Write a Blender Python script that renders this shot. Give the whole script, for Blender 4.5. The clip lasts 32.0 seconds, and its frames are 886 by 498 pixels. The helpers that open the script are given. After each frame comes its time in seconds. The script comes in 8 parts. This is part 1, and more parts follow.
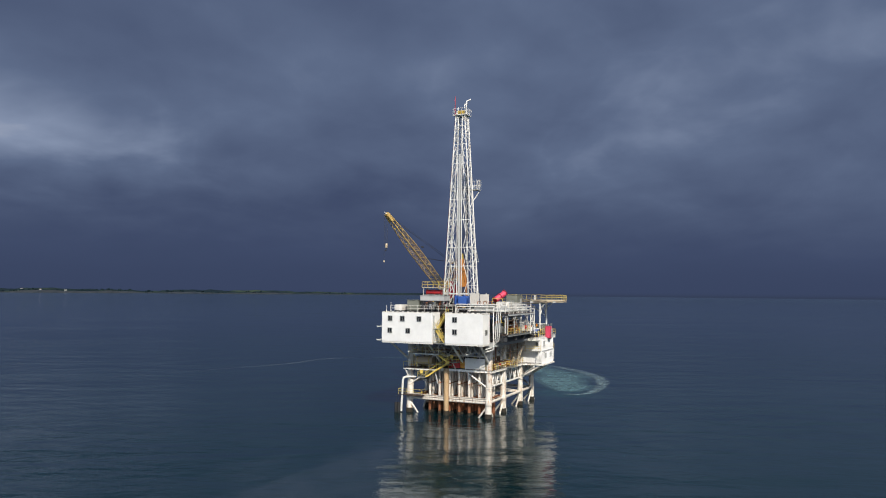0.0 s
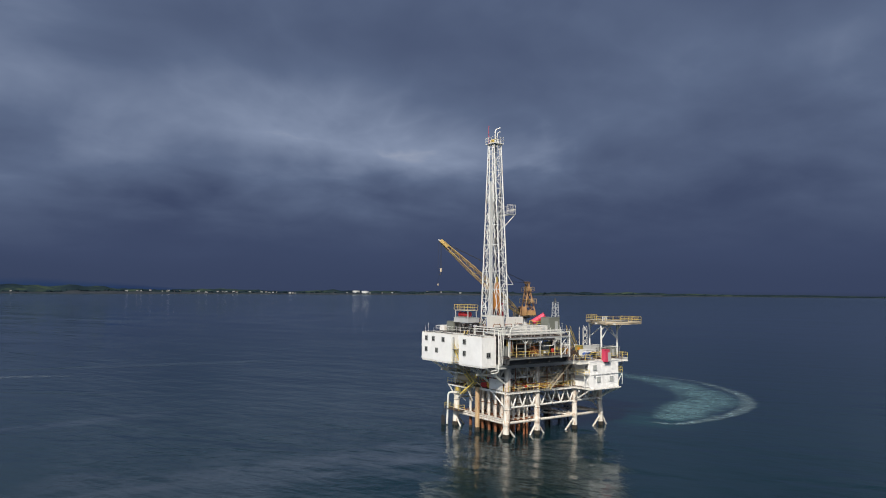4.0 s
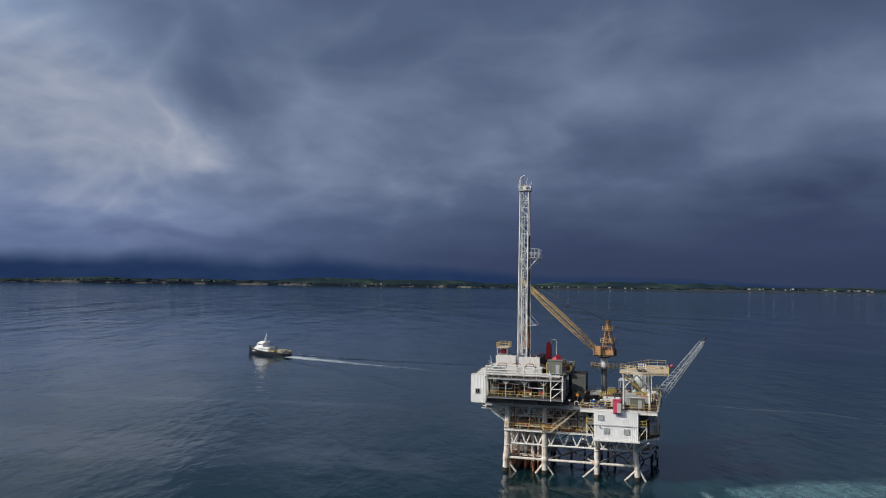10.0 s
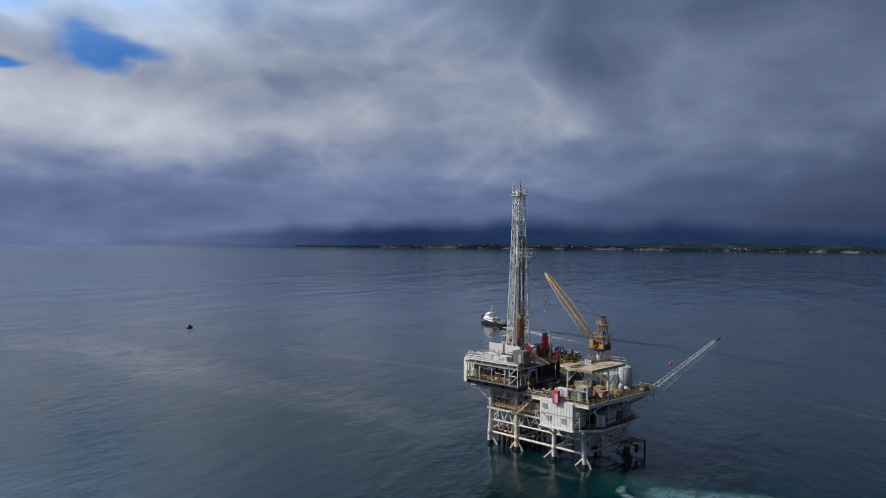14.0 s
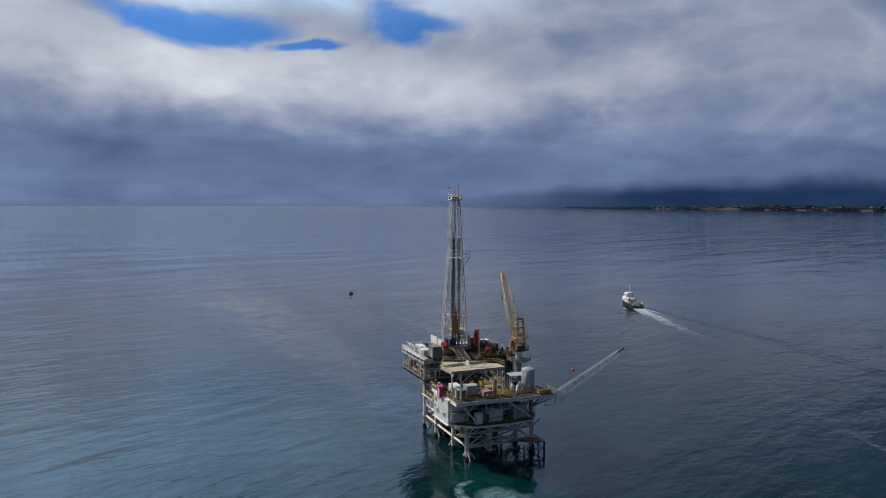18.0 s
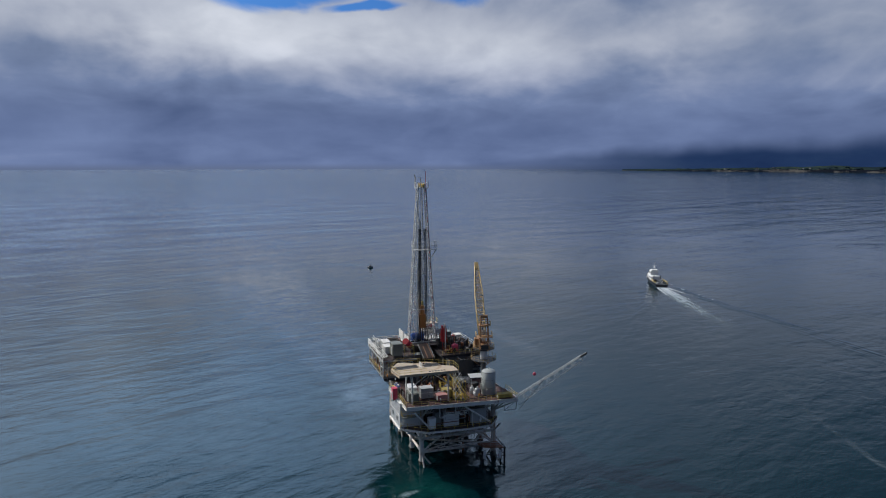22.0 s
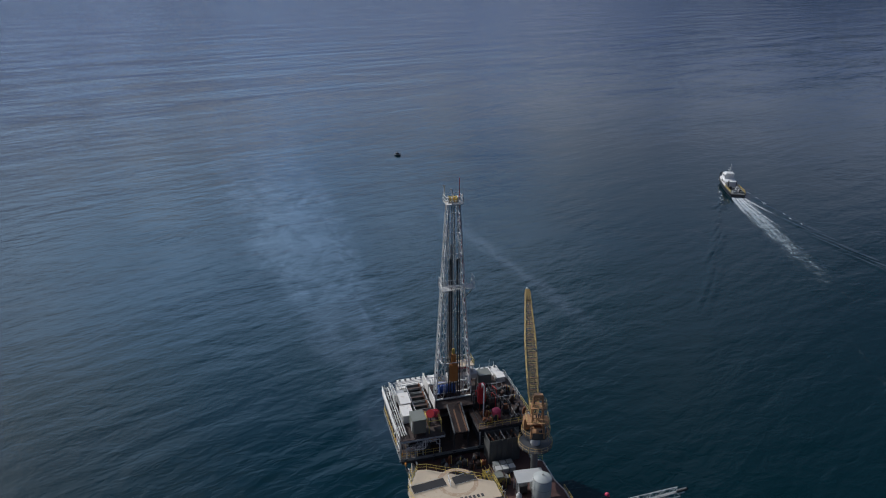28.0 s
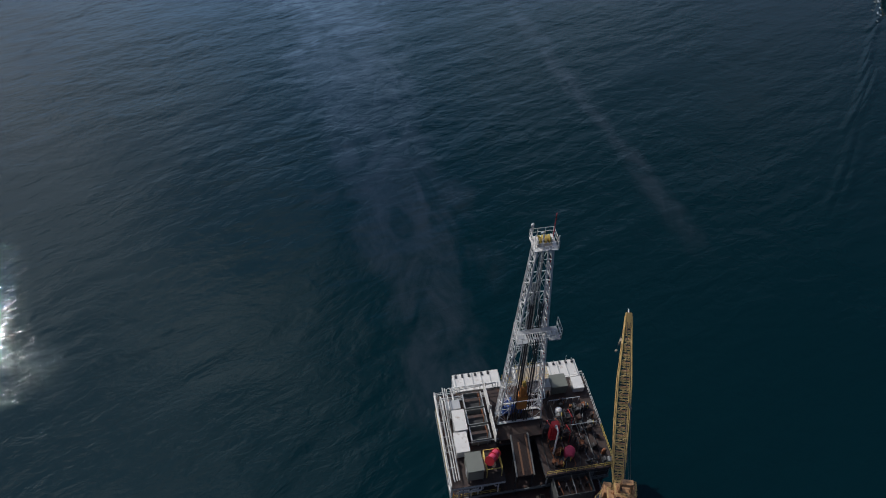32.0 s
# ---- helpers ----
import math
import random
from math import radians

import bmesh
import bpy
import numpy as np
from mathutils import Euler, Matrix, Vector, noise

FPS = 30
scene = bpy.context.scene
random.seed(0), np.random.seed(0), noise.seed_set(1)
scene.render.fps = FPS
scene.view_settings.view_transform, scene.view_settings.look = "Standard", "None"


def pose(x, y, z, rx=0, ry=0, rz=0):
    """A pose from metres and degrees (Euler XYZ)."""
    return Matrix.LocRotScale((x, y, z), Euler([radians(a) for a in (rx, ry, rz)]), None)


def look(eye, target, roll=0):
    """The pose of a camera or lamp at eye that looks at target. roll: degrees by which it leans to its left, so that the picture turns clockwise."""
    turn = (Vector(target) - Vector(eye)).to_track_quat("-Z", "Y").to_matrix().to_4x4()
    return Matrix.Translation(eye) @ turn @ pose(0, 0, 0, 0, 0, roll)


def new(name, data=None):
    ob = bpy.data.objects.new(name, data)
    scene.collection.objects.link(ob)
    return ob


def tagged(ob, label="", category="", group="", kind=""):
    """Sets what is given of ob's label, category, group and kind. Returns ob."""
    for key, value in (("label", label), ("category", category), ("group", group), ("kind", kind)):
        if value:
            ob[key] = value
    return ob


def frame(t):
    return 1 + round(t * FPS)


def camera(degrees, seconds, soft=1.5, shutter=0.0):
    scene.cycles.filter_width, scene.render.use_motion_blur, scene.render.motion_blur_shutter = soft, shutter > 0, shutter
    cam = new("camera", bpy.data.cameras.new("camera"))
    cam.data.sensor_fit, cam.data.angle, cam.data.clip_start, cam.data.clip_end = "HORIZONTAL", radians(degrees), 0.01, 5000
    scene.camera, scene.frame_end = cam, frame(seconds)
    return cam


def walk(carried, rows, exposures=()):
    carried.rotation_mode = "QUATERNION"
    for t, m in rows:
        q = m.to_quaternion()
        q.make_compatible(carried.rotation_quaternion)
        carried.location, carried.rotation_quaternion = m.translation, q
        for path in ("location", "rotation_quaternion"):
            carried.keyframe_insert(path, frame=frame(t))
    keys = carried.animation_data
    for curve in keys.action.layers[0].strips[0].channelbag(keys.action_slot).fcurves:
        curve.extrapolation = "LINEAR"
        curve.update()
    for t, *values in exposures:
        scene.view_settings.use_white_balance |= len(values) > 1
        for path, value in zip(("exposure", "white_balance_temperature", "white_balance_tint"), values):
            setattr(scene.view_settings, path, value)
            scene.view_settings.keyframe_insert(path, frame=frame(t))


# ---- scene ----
cam = camera(64.60, 32.0, 1.05, 0.0)
walk(cam, [
    (0.0, look((-143.337, -58.459, 24.357), (-141.529, -57.612, 24.479), 0.50)),
    (1.5, look((-135.131, -74.657, 25.416), (-133.465, -73.558, 25.539), 0.50)),
    (3.0, look((-120.639, -100.962, 27.618), (-119.264, -99.514, 27.738), 0.40)),
    (6.0, look((-69.182, -141.839, 32.635), (-68.569, -139.939, 32.754), 0.40)),
    (7.5, look((-42.477, -151.489, 35.415), (-42.250, -149.505, 35.532), 0.60)),
    (9.0, look((-11.099, -157.246, 38.098), (-11.333, -155.263, 38.209), 0.50)),
    (11.0, look((31.989, -158.098, 41.665), (31.221, -156.253, 41.733), 0.70)),
    (13.0, look((75.966, -148.730, 46.154), (74.744, -147.146, 46.167), 0.50)),
    (14.2, look((99.884, -136.771, 49.239), (98.452, -135.375, 49.217), 0.30)),
    (15.5, look((123.328, -119.964, 53.079), (121.696, -118.810, 53.018), 0.30)),
    (17.5, look((152.073, -85.631, 58.936), (150.261, -84.794, 58.816), 0.30)),
    (18.0, look((157.227, -75.890, 60.062), (155.387, -75.116, 59.928), 0.20)),
    (19.0, look((165.198, -61.294, 61.775), (163.330, -60.596, 61.624), 0.20)),
    (20.0, look((166.909, -57.065, 62.585), (165.029, -56.405, 62.415), 0.30)),
    (21.0, look((165.363, -54.850, 64.312), (163.478, -54.212, 64.113), 0.20)),
    (22.0, look((155.364, -50.707, 66.688), (153.478, -50.086, 66.446), 0.00)),
    (23.0, look((145.507, -47.673, 69.904), (143.628, -47.050, 69.618), -0.10)),
    (24.5, look((133.613, -44.099, 76.470), (131.746, -43.480, 76.105), -0.20)),
    (26.5, look((116.145, -38.235, 87.268), (114.297, -37.650, 86.776), -0.40)),
    (27.0, look((111.772, -36.615, 90.775), (109.928, -36.061, 90.233), -0.50)),
    (28.0, look((98.392, -33.310, 98.040), (96.601, -32.820, 97.299), -0.10)),
    (29.0, look((83.600, -29.483, 103.280), (81.889, -29.064, 102.334), -0.40)),
    (30.0, look((68.901, -26.592, 108.081), (67.274, -26.231, 106.974), -0.60)),
    (31.0, look((56.612, -22.862, 114.077), (55.086, -22.598, 112.812), -0.40)),
    (32.0, look((44.337, -23.073, 120.265), (42.955, -22.839, 118.837), 0.30)),
], [(0, .10, 6750, 10), (3.5, .06, 6750, 10), (6, .0, 6650, 10), (9, -.1, 6500, 10), (13, -.25, 6350, 10), (19, -.2, 6300, 10), (24, -.27, 6150, 11), (28, -.52, 6020, 12), (32, -.6, 6120, 13)])

# ---- world: storm sky over the sea ----
SUN_AZ, SUN_EL = radians(-141.8), radians(36.8)


class Nodes:
    """Small helper that writes shader arithmetic."""

    def __init__(self, tree):
        self.tree = tree
        self.tree.nodes.clear()

    def add(self, kind):
        return self.tree.nodes.new(kind)

    def put(self, socket, value):
        if isinstance(value, bpy.types.NodeSocket):
            self.tree.links.new(value, socket)
        elif value is not None:
            if isinstance(value, (tuple, list)) and socket.type == "RGBA" and len(value) == 3:
                value = (*value, 1)
            socket.default_value = value

    def m(self, op, a, b=None, c=None, clamp=False):
        n = self.add("ShaderNodeMath")
        n.operation, n.use_clamp = op, clamp
        for i, v in enumerate((a, b, c)):
            if v is not None:
                self.put(n.inputs[i], v)
        return n.outputs[0]

    def vm(self, op, a, b=None, s=None):
        n = self.add("ShaderNodeVectorMath")
        n.operation = op
        self.put(n.inputs[0], a)
        if b is not None:
            self.put(n.inputs[1], b)
        if s is not None:
            self.put(n.inputs[3], s)
        return n.outputs["Value"] if op in ("LENGTH", "DOT_PRODUCT", "DISTANCE") else n.outputs[0]

    def xyz(self, x, y, z):
        n = self.add("ShaderNodeCombineXYZ")
        for i, v in enumerate((x, y, z)):
            self.put(n.inputs[i], v)
        return n.outputs[0]

    def split(self, v):
        n = self.add("ShaderNodeSeparateXYZ")
        self.put(n.inputs[0], v)
        return n.outputs

    def noise(self, v, scale, detail=4, rough=0.55, distort=0.0):
        n = self.add("ShaderNodeTexNoise")
        self.put(n.inputs["Vector"], v)
        for k, x in (("Scale", scale), ("Detail", detail), ("Roughness", rough), ("Distortion", distort)):
            self.put(n.inputs[k], x)
        return n.outputs[0]

    def ramp(self, f, stops, mode="LINEAR"):
        n = self.add("ShaderNodeValToRGB")
        e = n.color_ramp.elements
        n.color_ramp.interpolation = mode
        while len(e) < len(stops):
            e.new(0.5)
        for el, (p, c) in zip(e, stops):
            el.position = p
            el.color = (*c, 1) if isinstance(c, tuple) else (c, c, c, 1)
        self.put(n.inputs[0], f)
        return n.outputs[0]

    def mix(self, f, a, b, blend="MIX"):
        n = self.add("ShaderNodeMix")
        n.data_type, n.blend_type = "RGBA", blend
        self.put(n.inputs[0], f)
        self.put(n.inputs[6], a)
        self.put(n.inputs[7], b)
        return n.outputs[2]

    def step(self, v, lo, hi):
        n = self.add("ShaderNodeMapRange")
        n.interpolation_type = "SMOOTHSTEP"
        self.put(n.inputs[0], v)
        n.inputs[1].default_value, n.inputs[2].default_value = lo, hi
        return n.outputs[0]

    def blob(self, x, y, cx, cy, sx, sy):
        """A soft round mark: 1 at its centre, falling off like a bell."""
        dx = self.m("DIVIDE", self.m("SUBTRACT", x, cx), sx)
        dy = self.m("DIVIDE", self.m("SUBTRACT", y, cy), sy)
        r = self.m("ADD", self.m("MULTIPLY", dx, dx), self.m("MULTIPLY", dy, dy))
        return self.m("POWER", 2.718, self.m("MULTIPLY", r, -1.0))


def build_world():
    world = bpy.data.worlds.new("storm_sky")
    scene.world = world
    world.use_nodes = True
    k = Nodes(world.node_tree)
    d = k.add("ShaderNodeTexCoord").outputs["Generated"]
    x, y, z = k.split(d)
    up = k.m("MAXIMUM", z, 0.0)
    az = k.m("MULTIPLY", k.m("ARCTAN2", y, x), 57.2958)          # degrees, 0 along +x
    az = k.m("SUBTRACT", k.m("MODULO", k.m("ADD", az, 450.0), 360.0), 90.0)
    el = k.m("MULTIPLY", k.m("ARCSINE", z), 57.2958)
    # clouds lie on a flat ceiling, so they draw together towards the horizon
    flat = k.m("DIVIDE", 1.0, k.m("ADD", up, 0.24))
    plane = k.xyz(k.m("MULTIPLY", x, flat), k.m("MULTIPLY", y, flat), 0.0)
    big = k.noise(plane, 0.8, 5, 0.52, 0.6)
    mid = k.noise(plane, 2.4, 5, 0.48, 0.3)
    wisp = k.noise(k.vm("MULTIPLY", d, (3.4, 3.4, 5.0)), 1.0, 6, 0.50, 0.25)
    wob = k.m("MULTIPLY", k.m("SUBTRACT", mid, 0.5), 5.0)
    wob2 = k.m("MULTIPLY", k.m("SUBTRACT", wisp, 0.5), 4.0)
    azw = k.m("ADD", az, k.m("MULTIPLY", wob, 3.0))
    elw = k.m("ADD", el, k.m("ADD", wob, wob2))

    # how thick and lit the cloud is: dark towards the storm, bright towards the break in the west
    light = 0.37
    parts = [(CLOUD_WEST, 1), (CLOUD_MASS, 1), (CLOUD_DARK, -1)]
    for rows, sign in parts:
        for cx, cy, sx, sy, amp in rows:
            light = k.m("ADD", light, k.m("MULTIPLY", k.blob(azw, elw, cx, cy, sx, sy), sign * amp))
    light = k.m("ADD", light, k.m("MULTIPLY", k.m("SUBTRACT", big, 0.5), 0.24))
    light = k.m("ADD", light, k.m("MULTIPLY", k.m("SUBTRACT", mid, 0.5), 0.20))
    light = k.m("ADD", light, k.m("MULTIPLY", k.m("SUBTRACT", wisp, 0.5), 0.22))
    # heaped cloud edges where the cloud is lit
    heap = k.noise(k.vm("MULTIPLY", d, (5.0, 5.0, 8.5)), 1.0, 6, 0.52, 0.2)
    light = k.m("ADD", light, k.m("MULTIPLY", k.m("MULTIPLY", k.m("SUBTRACT", heap, 0.5), 0.75), k.step(light, 0.38, 0.75)))
    # rounded cloud heads with darker undersides
    puff = k.noise(k.vm("MULTIPLY", d, (4.2, 4.2, 7.0)), 1.0, 5, 0.45, 0.5)
    puff = k.m("SUBTRACT", 1.0, k.m("ABSOLUTE", k.m("MULTIPLY", k.m("SUBTRACT", puff, 0.5), 4.0)))
    light = k.m("ADD", light, k.m("MULTIPLY", k.m("SUBTRACT", puff, 0.55), k.m("MULTIPLY", k.step(light, 0.2, 0.6), 0.20)))
    veil = k.step(el, 0.0, 9.0)
    west = k.step(az, 92.0, 142.0)
    rain = k.m("ADD", k.m("ADD", k.m("MULTIPLY", heap, 0.36), k.m("MULTIPLY", mid, 0.22)), -0.29)
    rain = k.m("ADD", 0.15, k.m("MULTIPLY", west, k.m("ADD", rain, 0.37)))
    light = k.m("ADD", k.m("MULTIPLY", rain, k.m("SUBTRACT", 1.0, veil)), k.m("MULTIPLY", light, veil))
    cloud = k.ramp(k.m("MULTIPLY", light, 0.8),
                   [(0.0, (0.018, 0.028, 0.065)), (0.16, (0.045, 0.065, 0.132)), (0.32, (0.100, 0.138, 0.235)), (0.48, (0.207, 0.262, 0.390)),
                    (0.64, (0.45, 0.485, 0.575)), (0.82, (0.66, 0.69, 0.755)), (1.0, (0.88, 0.90, 0.95))])
    # rain veil near the horizon, bluer than the cloud
    cloud = k.mix(k.m("MULTIPLY", west, k.m("SUBTRACT", 1.0, k.step(el, 2.0, 10.0))), cloud, k.mix(1.0, cloud, (0.93, 0.97, 1.13), "MULTIPLY"))
    # breaks in the cloud through which the blue shows
    gap = 0.0
    for cx, cy, sx, sy in BLUE_GAPS:
        gap = k.m("MAXIMUM", gap, k.blob(azw, elw, cx, cy, sx, sy))
    tear = k.m("ADD", k.m("MULTIPLY", k.m("SUBTRACT", wisp, 0.5), 0.9), k.m("MULTIPLY", k.m("SUBTRACT", heap, 0.5), 1.1))
    gap = k.step(k.m("ADD", gap, k.m("MULTIPLY", tear, k.step(gap, 0.05, 0.25))), 0.30, 0.80)
    sky = k.add("ShaderNodeTexSky")
    sky.sky_type = "NISHITA"
    sky.sun_disc, sky.sun_elevation, sky.sun_rotation = False, SUN_EL, math.pi / 2 - SUN_AZ
    blue = k.mix(1.0, sky.outputs[0], (0.022, 0.050, 0.098), "MULTIPLY")
    col = k.mix(gap, cloud, blue)
    # higher up in the west the cloud breaks and bright blue sky takes over
    high = k.m("MULTIPLY", k.step(elw, 13.0, 20.0), k.blob(az, el, 186.0, 21.0, 29.0, 13.0))
    col = k.mix(high, col, k.mix(k.step(mid, 0.45, 0.7), (1.05, 1.6, 2.35), (1.45, 2.0, 2.6)))
    # broken bright cloud round the sun, in the south-west
    glare = k.step(k.vm("DOT_PRODUCT", d, tuple(Vector((math.cos(radians(-130)), math.sin(radians(-130)), 0.95)).normalized())), 0.78, 1.0)
    col = k.mix(glare, col, k.mix(k.step(heap, 0.38, 0.62), (0.75, 0.85, 1.1), (2.6, 2.6, 2.6)))
    # below the horizon: the far sea
    sea = k.mix(west, (0.030, 0.043, 0.080), (0.145, 0.187, 0.305))
    col = k.mix(k.step(el, -0.45, 0.1), sea, col)
    bg = k.add("ShaderNodeBackground")
    k.put(bg.inputs[0], col)
    bg.inputs[1].default_value = 1.0
    k.put(k.add("ShaderNodeOutputWorld").inputs[0], bg.outputs[0])


# rows: azimuth, height, half widths (degrees), strength
CLOUD_WEST = [(172, 10.0, 20, 2.6, 0.42), (190, 11, 12, 4.5, 0.28), (150, 8.0, 16, 3.0, 0.25), (134, 4.8, 10, 1.6, 0.12), (176, 6, 22, 1.5, 0.10),
              (150, 15, 16, 4, 0.20), (137, 13, 9, 5, 0.08), (190, 27, 42, 13, 0.60), (172, 19, 24, 4, 0.20)]
CLOUD_MASS = [(135, 6, 7, 1.8, 0.10), (67, 13, 14, 4.5, 0.18), (96, 15, 13, 5, 0.09), (111, 11, 10, 5, 0.11), (123, 10.5, 10, 5, 0.24), (20, 17, 14, 3.5, 0.05), (124, 5, 8, 1.6, 0.14), (58, 11, 10, 2.5, 0.08)]
CLOUD_DARK = [(65, 26, 50, 9, 0.07), (45, 5, 22, 4, 0.10), (70, 6, 14, 5, 0.10), (0, 8, 18, 9, 0.08), (60, 20, 10, 5, 0.05)]
BLUE_GAPS = [(160.3, 14.0, 5.2, 1.6), (177, 13.3, 9, 1.5), (168, 12.0, 4, 0.7), (170, 17.5, 14, 1.8), (184, 38, 30, 9), (200, 22, 14, 2)]
build_world()

sun = new("sun", bpy.data.lights.new("sun", "SUN"))
sun.data.energy, sun.data.angle, sun.data.color = 3.9, radians(0.6), (1.0, 0.94, 0.85)
sun_from = Vector((math.cos(SUN_AZ) * math.cos(SUN_EL), math.sin(SUN_AZ) * math.cos(SUN_EL), math.sin(SUN_EL)))
sun.matrix_basis = look(tuple(sun_from * 300), (0, 0, 0))


# ---- materials ----
def principled(k, base, rough, metal=0.0, bump=None, strength=0.2, dist=0.02, **more):
    p = k.add("ShaderNodeBsdfPrincipled")
    k.put(p.inputs["Base Color"], base)
    k.put(p.inputs["Roughness"], rough)
    k.put(p.inputs["Metallic"], metal)
    for name, v in more.items():
        k.put(p.inputs[name.replace("_", " ")], v)
    if bump is not None:
        b = k.add("ShaderNodeBump")
        b.inputs["Strength"].default_value, b.inputs["Distance"].default_value = strength, dist
        k.put(b.inputs["Height"], bump)
        k.put(p.inputs["Normal"], b.outputs[0])
    k.put(k.add("ShaderNodeOutputMaterial").inputs[0], p.outputs[0])
    return p


def surface(name, col, stain=(0.16, 0.07, 0.03), amount=0.3, rough=0.5, metal=0.0, grain=1.0, runs=True):
    """Painted or bare steel with rust runs, grime patches and fine grain, in metres."""
    mat = bpy.data.materials.new(name)
    mat.use_nodes = True
    k = Nodes(mat.node_tree)
    pos = k.add("ShaderNodeNewGeometry").outputs["Position"]
    rnd = k.add("ShaderNodeObjectInfo").outputs["Random"]
    patch = k.noise(pos, 0.55 * grain, 5, 0.6)
    fine = k.noise(pos, 6.0 * grain, 4, 0.6)
    streak = k.noise(k.vm("MULTIPLY", pos, (2.6, 2.6, 0.28)), 1.0, 5, 0.62) if runs else k.noise(pos, 1.7, 5, 0.6)
    rust = k.m("ADD", k.m("MULTIPLY", streak, 0.6), k.m("MULTIPLY", patch, 0.4))
    mask = k.step(rust, 0.66 - 0.22 * amount, 0.78 - 0.16 * amount)
    mask = k.m("MULTIPLY", mask, k.step(fine, 0.25, 0.6))
    mask = k.m("MULTIPLY", mask, min(1.0, 0.35 + amount))
    shade = k.m("ADD", 0.80, k.m("MULTIPLY", patch, 0.30))
    shade = k.m("ADD", shade, k.m("MULTIPLY", k.m("SUBTRACT", rnd, 0.5), 0.10))
    shade = k.m("ADD", shade, k.m("MULTIPLY", k.m("SUBTRACT", fine, 0.5), 0.12))
    base = k.mix(1.0, (*col, 1), k.xyz(shade, shade, shade), "MULTIPLY")
    base = k.mix(mask, base, (*stain, 1))
    rg = k.m("ADD", rough - 0.1, k.m("MULTIPLY", fine, 0.25))
    principled(k, base, rg, metal, fine, 0.15, 0.01)
    return mat


WHITE = surface("white_paint", (0.76, 0.75, 0.70), (0.30, 0.16, 0.08), 0.62, 0.45)
CLAD = surface("white_cladding", (0.82, 0.82, 0.80), (0.42, 0.30, 0.20), 0.30, 0.42)
DIRTYW = surface("dirty_white_paint", (0.72, 0.70, 0.65), (0.30, 0.20, 0.12), 0.6, 0.6, runs=False)
MASTW = surface("weathered_mast_paint", (0.72, 0.72, 0.69), (0.26, 0.15, 0.08), 0.6, 0.5)
LEGW = surface("leg_paint", (0.74, 0.70, 0.62), (0.34, 0.16, 0.06), 0.85, 0.5)
YELLOW = surface("yellow_paint", (0.66, 0.49, 0.11), (0.24, 0.13, 0.06), 0.45, 0.5)
OCHRE = surface("crane_ochre_paint", (0.56, 0.39, 0.14), (0.20, 0.10, 0.05), 0.6, 0.5)
CRANE = surface("crane_rusty_paint", (0.47, 0.26, 0.12), (0.16, 0.075, 0.035), 0.8, 0.6)
RUST = surface("rusty_steel", (0.23, 0.085, 0.035), (0.40, 0.14, 0.05), 0.6, 0.8)
OXIDE = surface("red_oxide_deck", (0.080, 0.036, 0.030), (0.035, 0.026, 0.024), 0.7, 0.75, runs=False)
BROWN = surface("brown_deck", (0.050, 0.034, 0.028), (0.13, 0.052, 0.028), 0.62, 0.75, runs=False)
DARK = surface("dark_steel", (0.040, 0.042, 0.044), (0.10, 0.05, 0.03), 0.4, 0.55)
GREY = surface("grey_paint", (0.21, 0.22, 0.21), (0.12, 0.07, 0.04), 0.3, 0.5)
PALEGREY = surface("pale_grey_paint", (0.44, 0.45, 0.44), (0.20, 0.11, 0.06), 0.3, 0.5)
OLIVE = surface("grey_green_paint", (0.17, 0.18, 0.15), (0.12, 0.07, 0.04), 0.2, 0.5)
RED = surface("red_paint", (0.50, 0.030, 0.035), (0.16, 0.04, 0.03), 0.3, 0.45)
PINKRED = surface("faded_red_paint", (0.62, 0.06, 0.12), (0.30, 0.06, 0.06), 0.25, 0.5)
ORANGE = surface("orange_paint", (0.62, 0.26, 0.03), (0.25, 0.10, 0.03), 0.4, 0.5)
BLUE = surface("blue_paint", (0.03, 0.10, 0.36), (0.06, 0.06, 0.08), 0.25, 0.45)
CREAM = surface("cream_deck_paint", (0.52, 0.43, 0.31), (0.34, 0.22, 0.13), 0.45, 0.7, runs=False)
MOSS = surface("mustard_paint", (0.34, 0.27, 0.07), (0.10, 0.08, 0.04), 0.7, 0.7, runs=False)
TAN = surface("worn_wood_plank", (0.24, 0.13, 0.075), (0.10, 0.05, 0.03), 0.5, 0.8, runs=False)
FADED = surface("faded_pink_paint", (0.46, 0.22, 0.20), (0.22, 0.10, 0.08), 0.4, 0.6)
GROWTH = surface("marine_growth", (0.028, 0.022, 0.015), (0.06, 0.04, 0.02), 0.6, 0.9, grain=3.0)
TANKG = surface("tank_grey_green_pane_sheen", (0.40, 0.43, 0.41), (0.20, 0.13, 0.08), 0.25, 0.45)
TANKD = surface("dark_tank_paint", (0.10, 0.105, 0.10), (0.12, 0.06, 0.04), 0.5, 0.6)
RUBBER = surface("black_rubber", (0.02, 0.02, 0.021), (0.05, 0.045, 0.04), 0.3, 0.8)
LETTER = surface("dark_lettering", (0.05, 0.045, 0.045), (0.12, 0.09, 0.07), 0.4, 0.7, runs=False)
HULL = surface("black_hull_paint", (0.012, 0.016, 0.022), (0.05, 0.03, 0.02), 0.2, 0.35)


def glass_mat():
    mat = bpy.data.materials.new("window_glass")
    mat.use_nodes = True
    k = Nodes(mat.node_tree)
    principled(k, (0.012, 0.014, 0.018, 1), 0.08, 0.0, Specular_IOR_Level=0.6)
    return mat


GLASS = glass_mat()


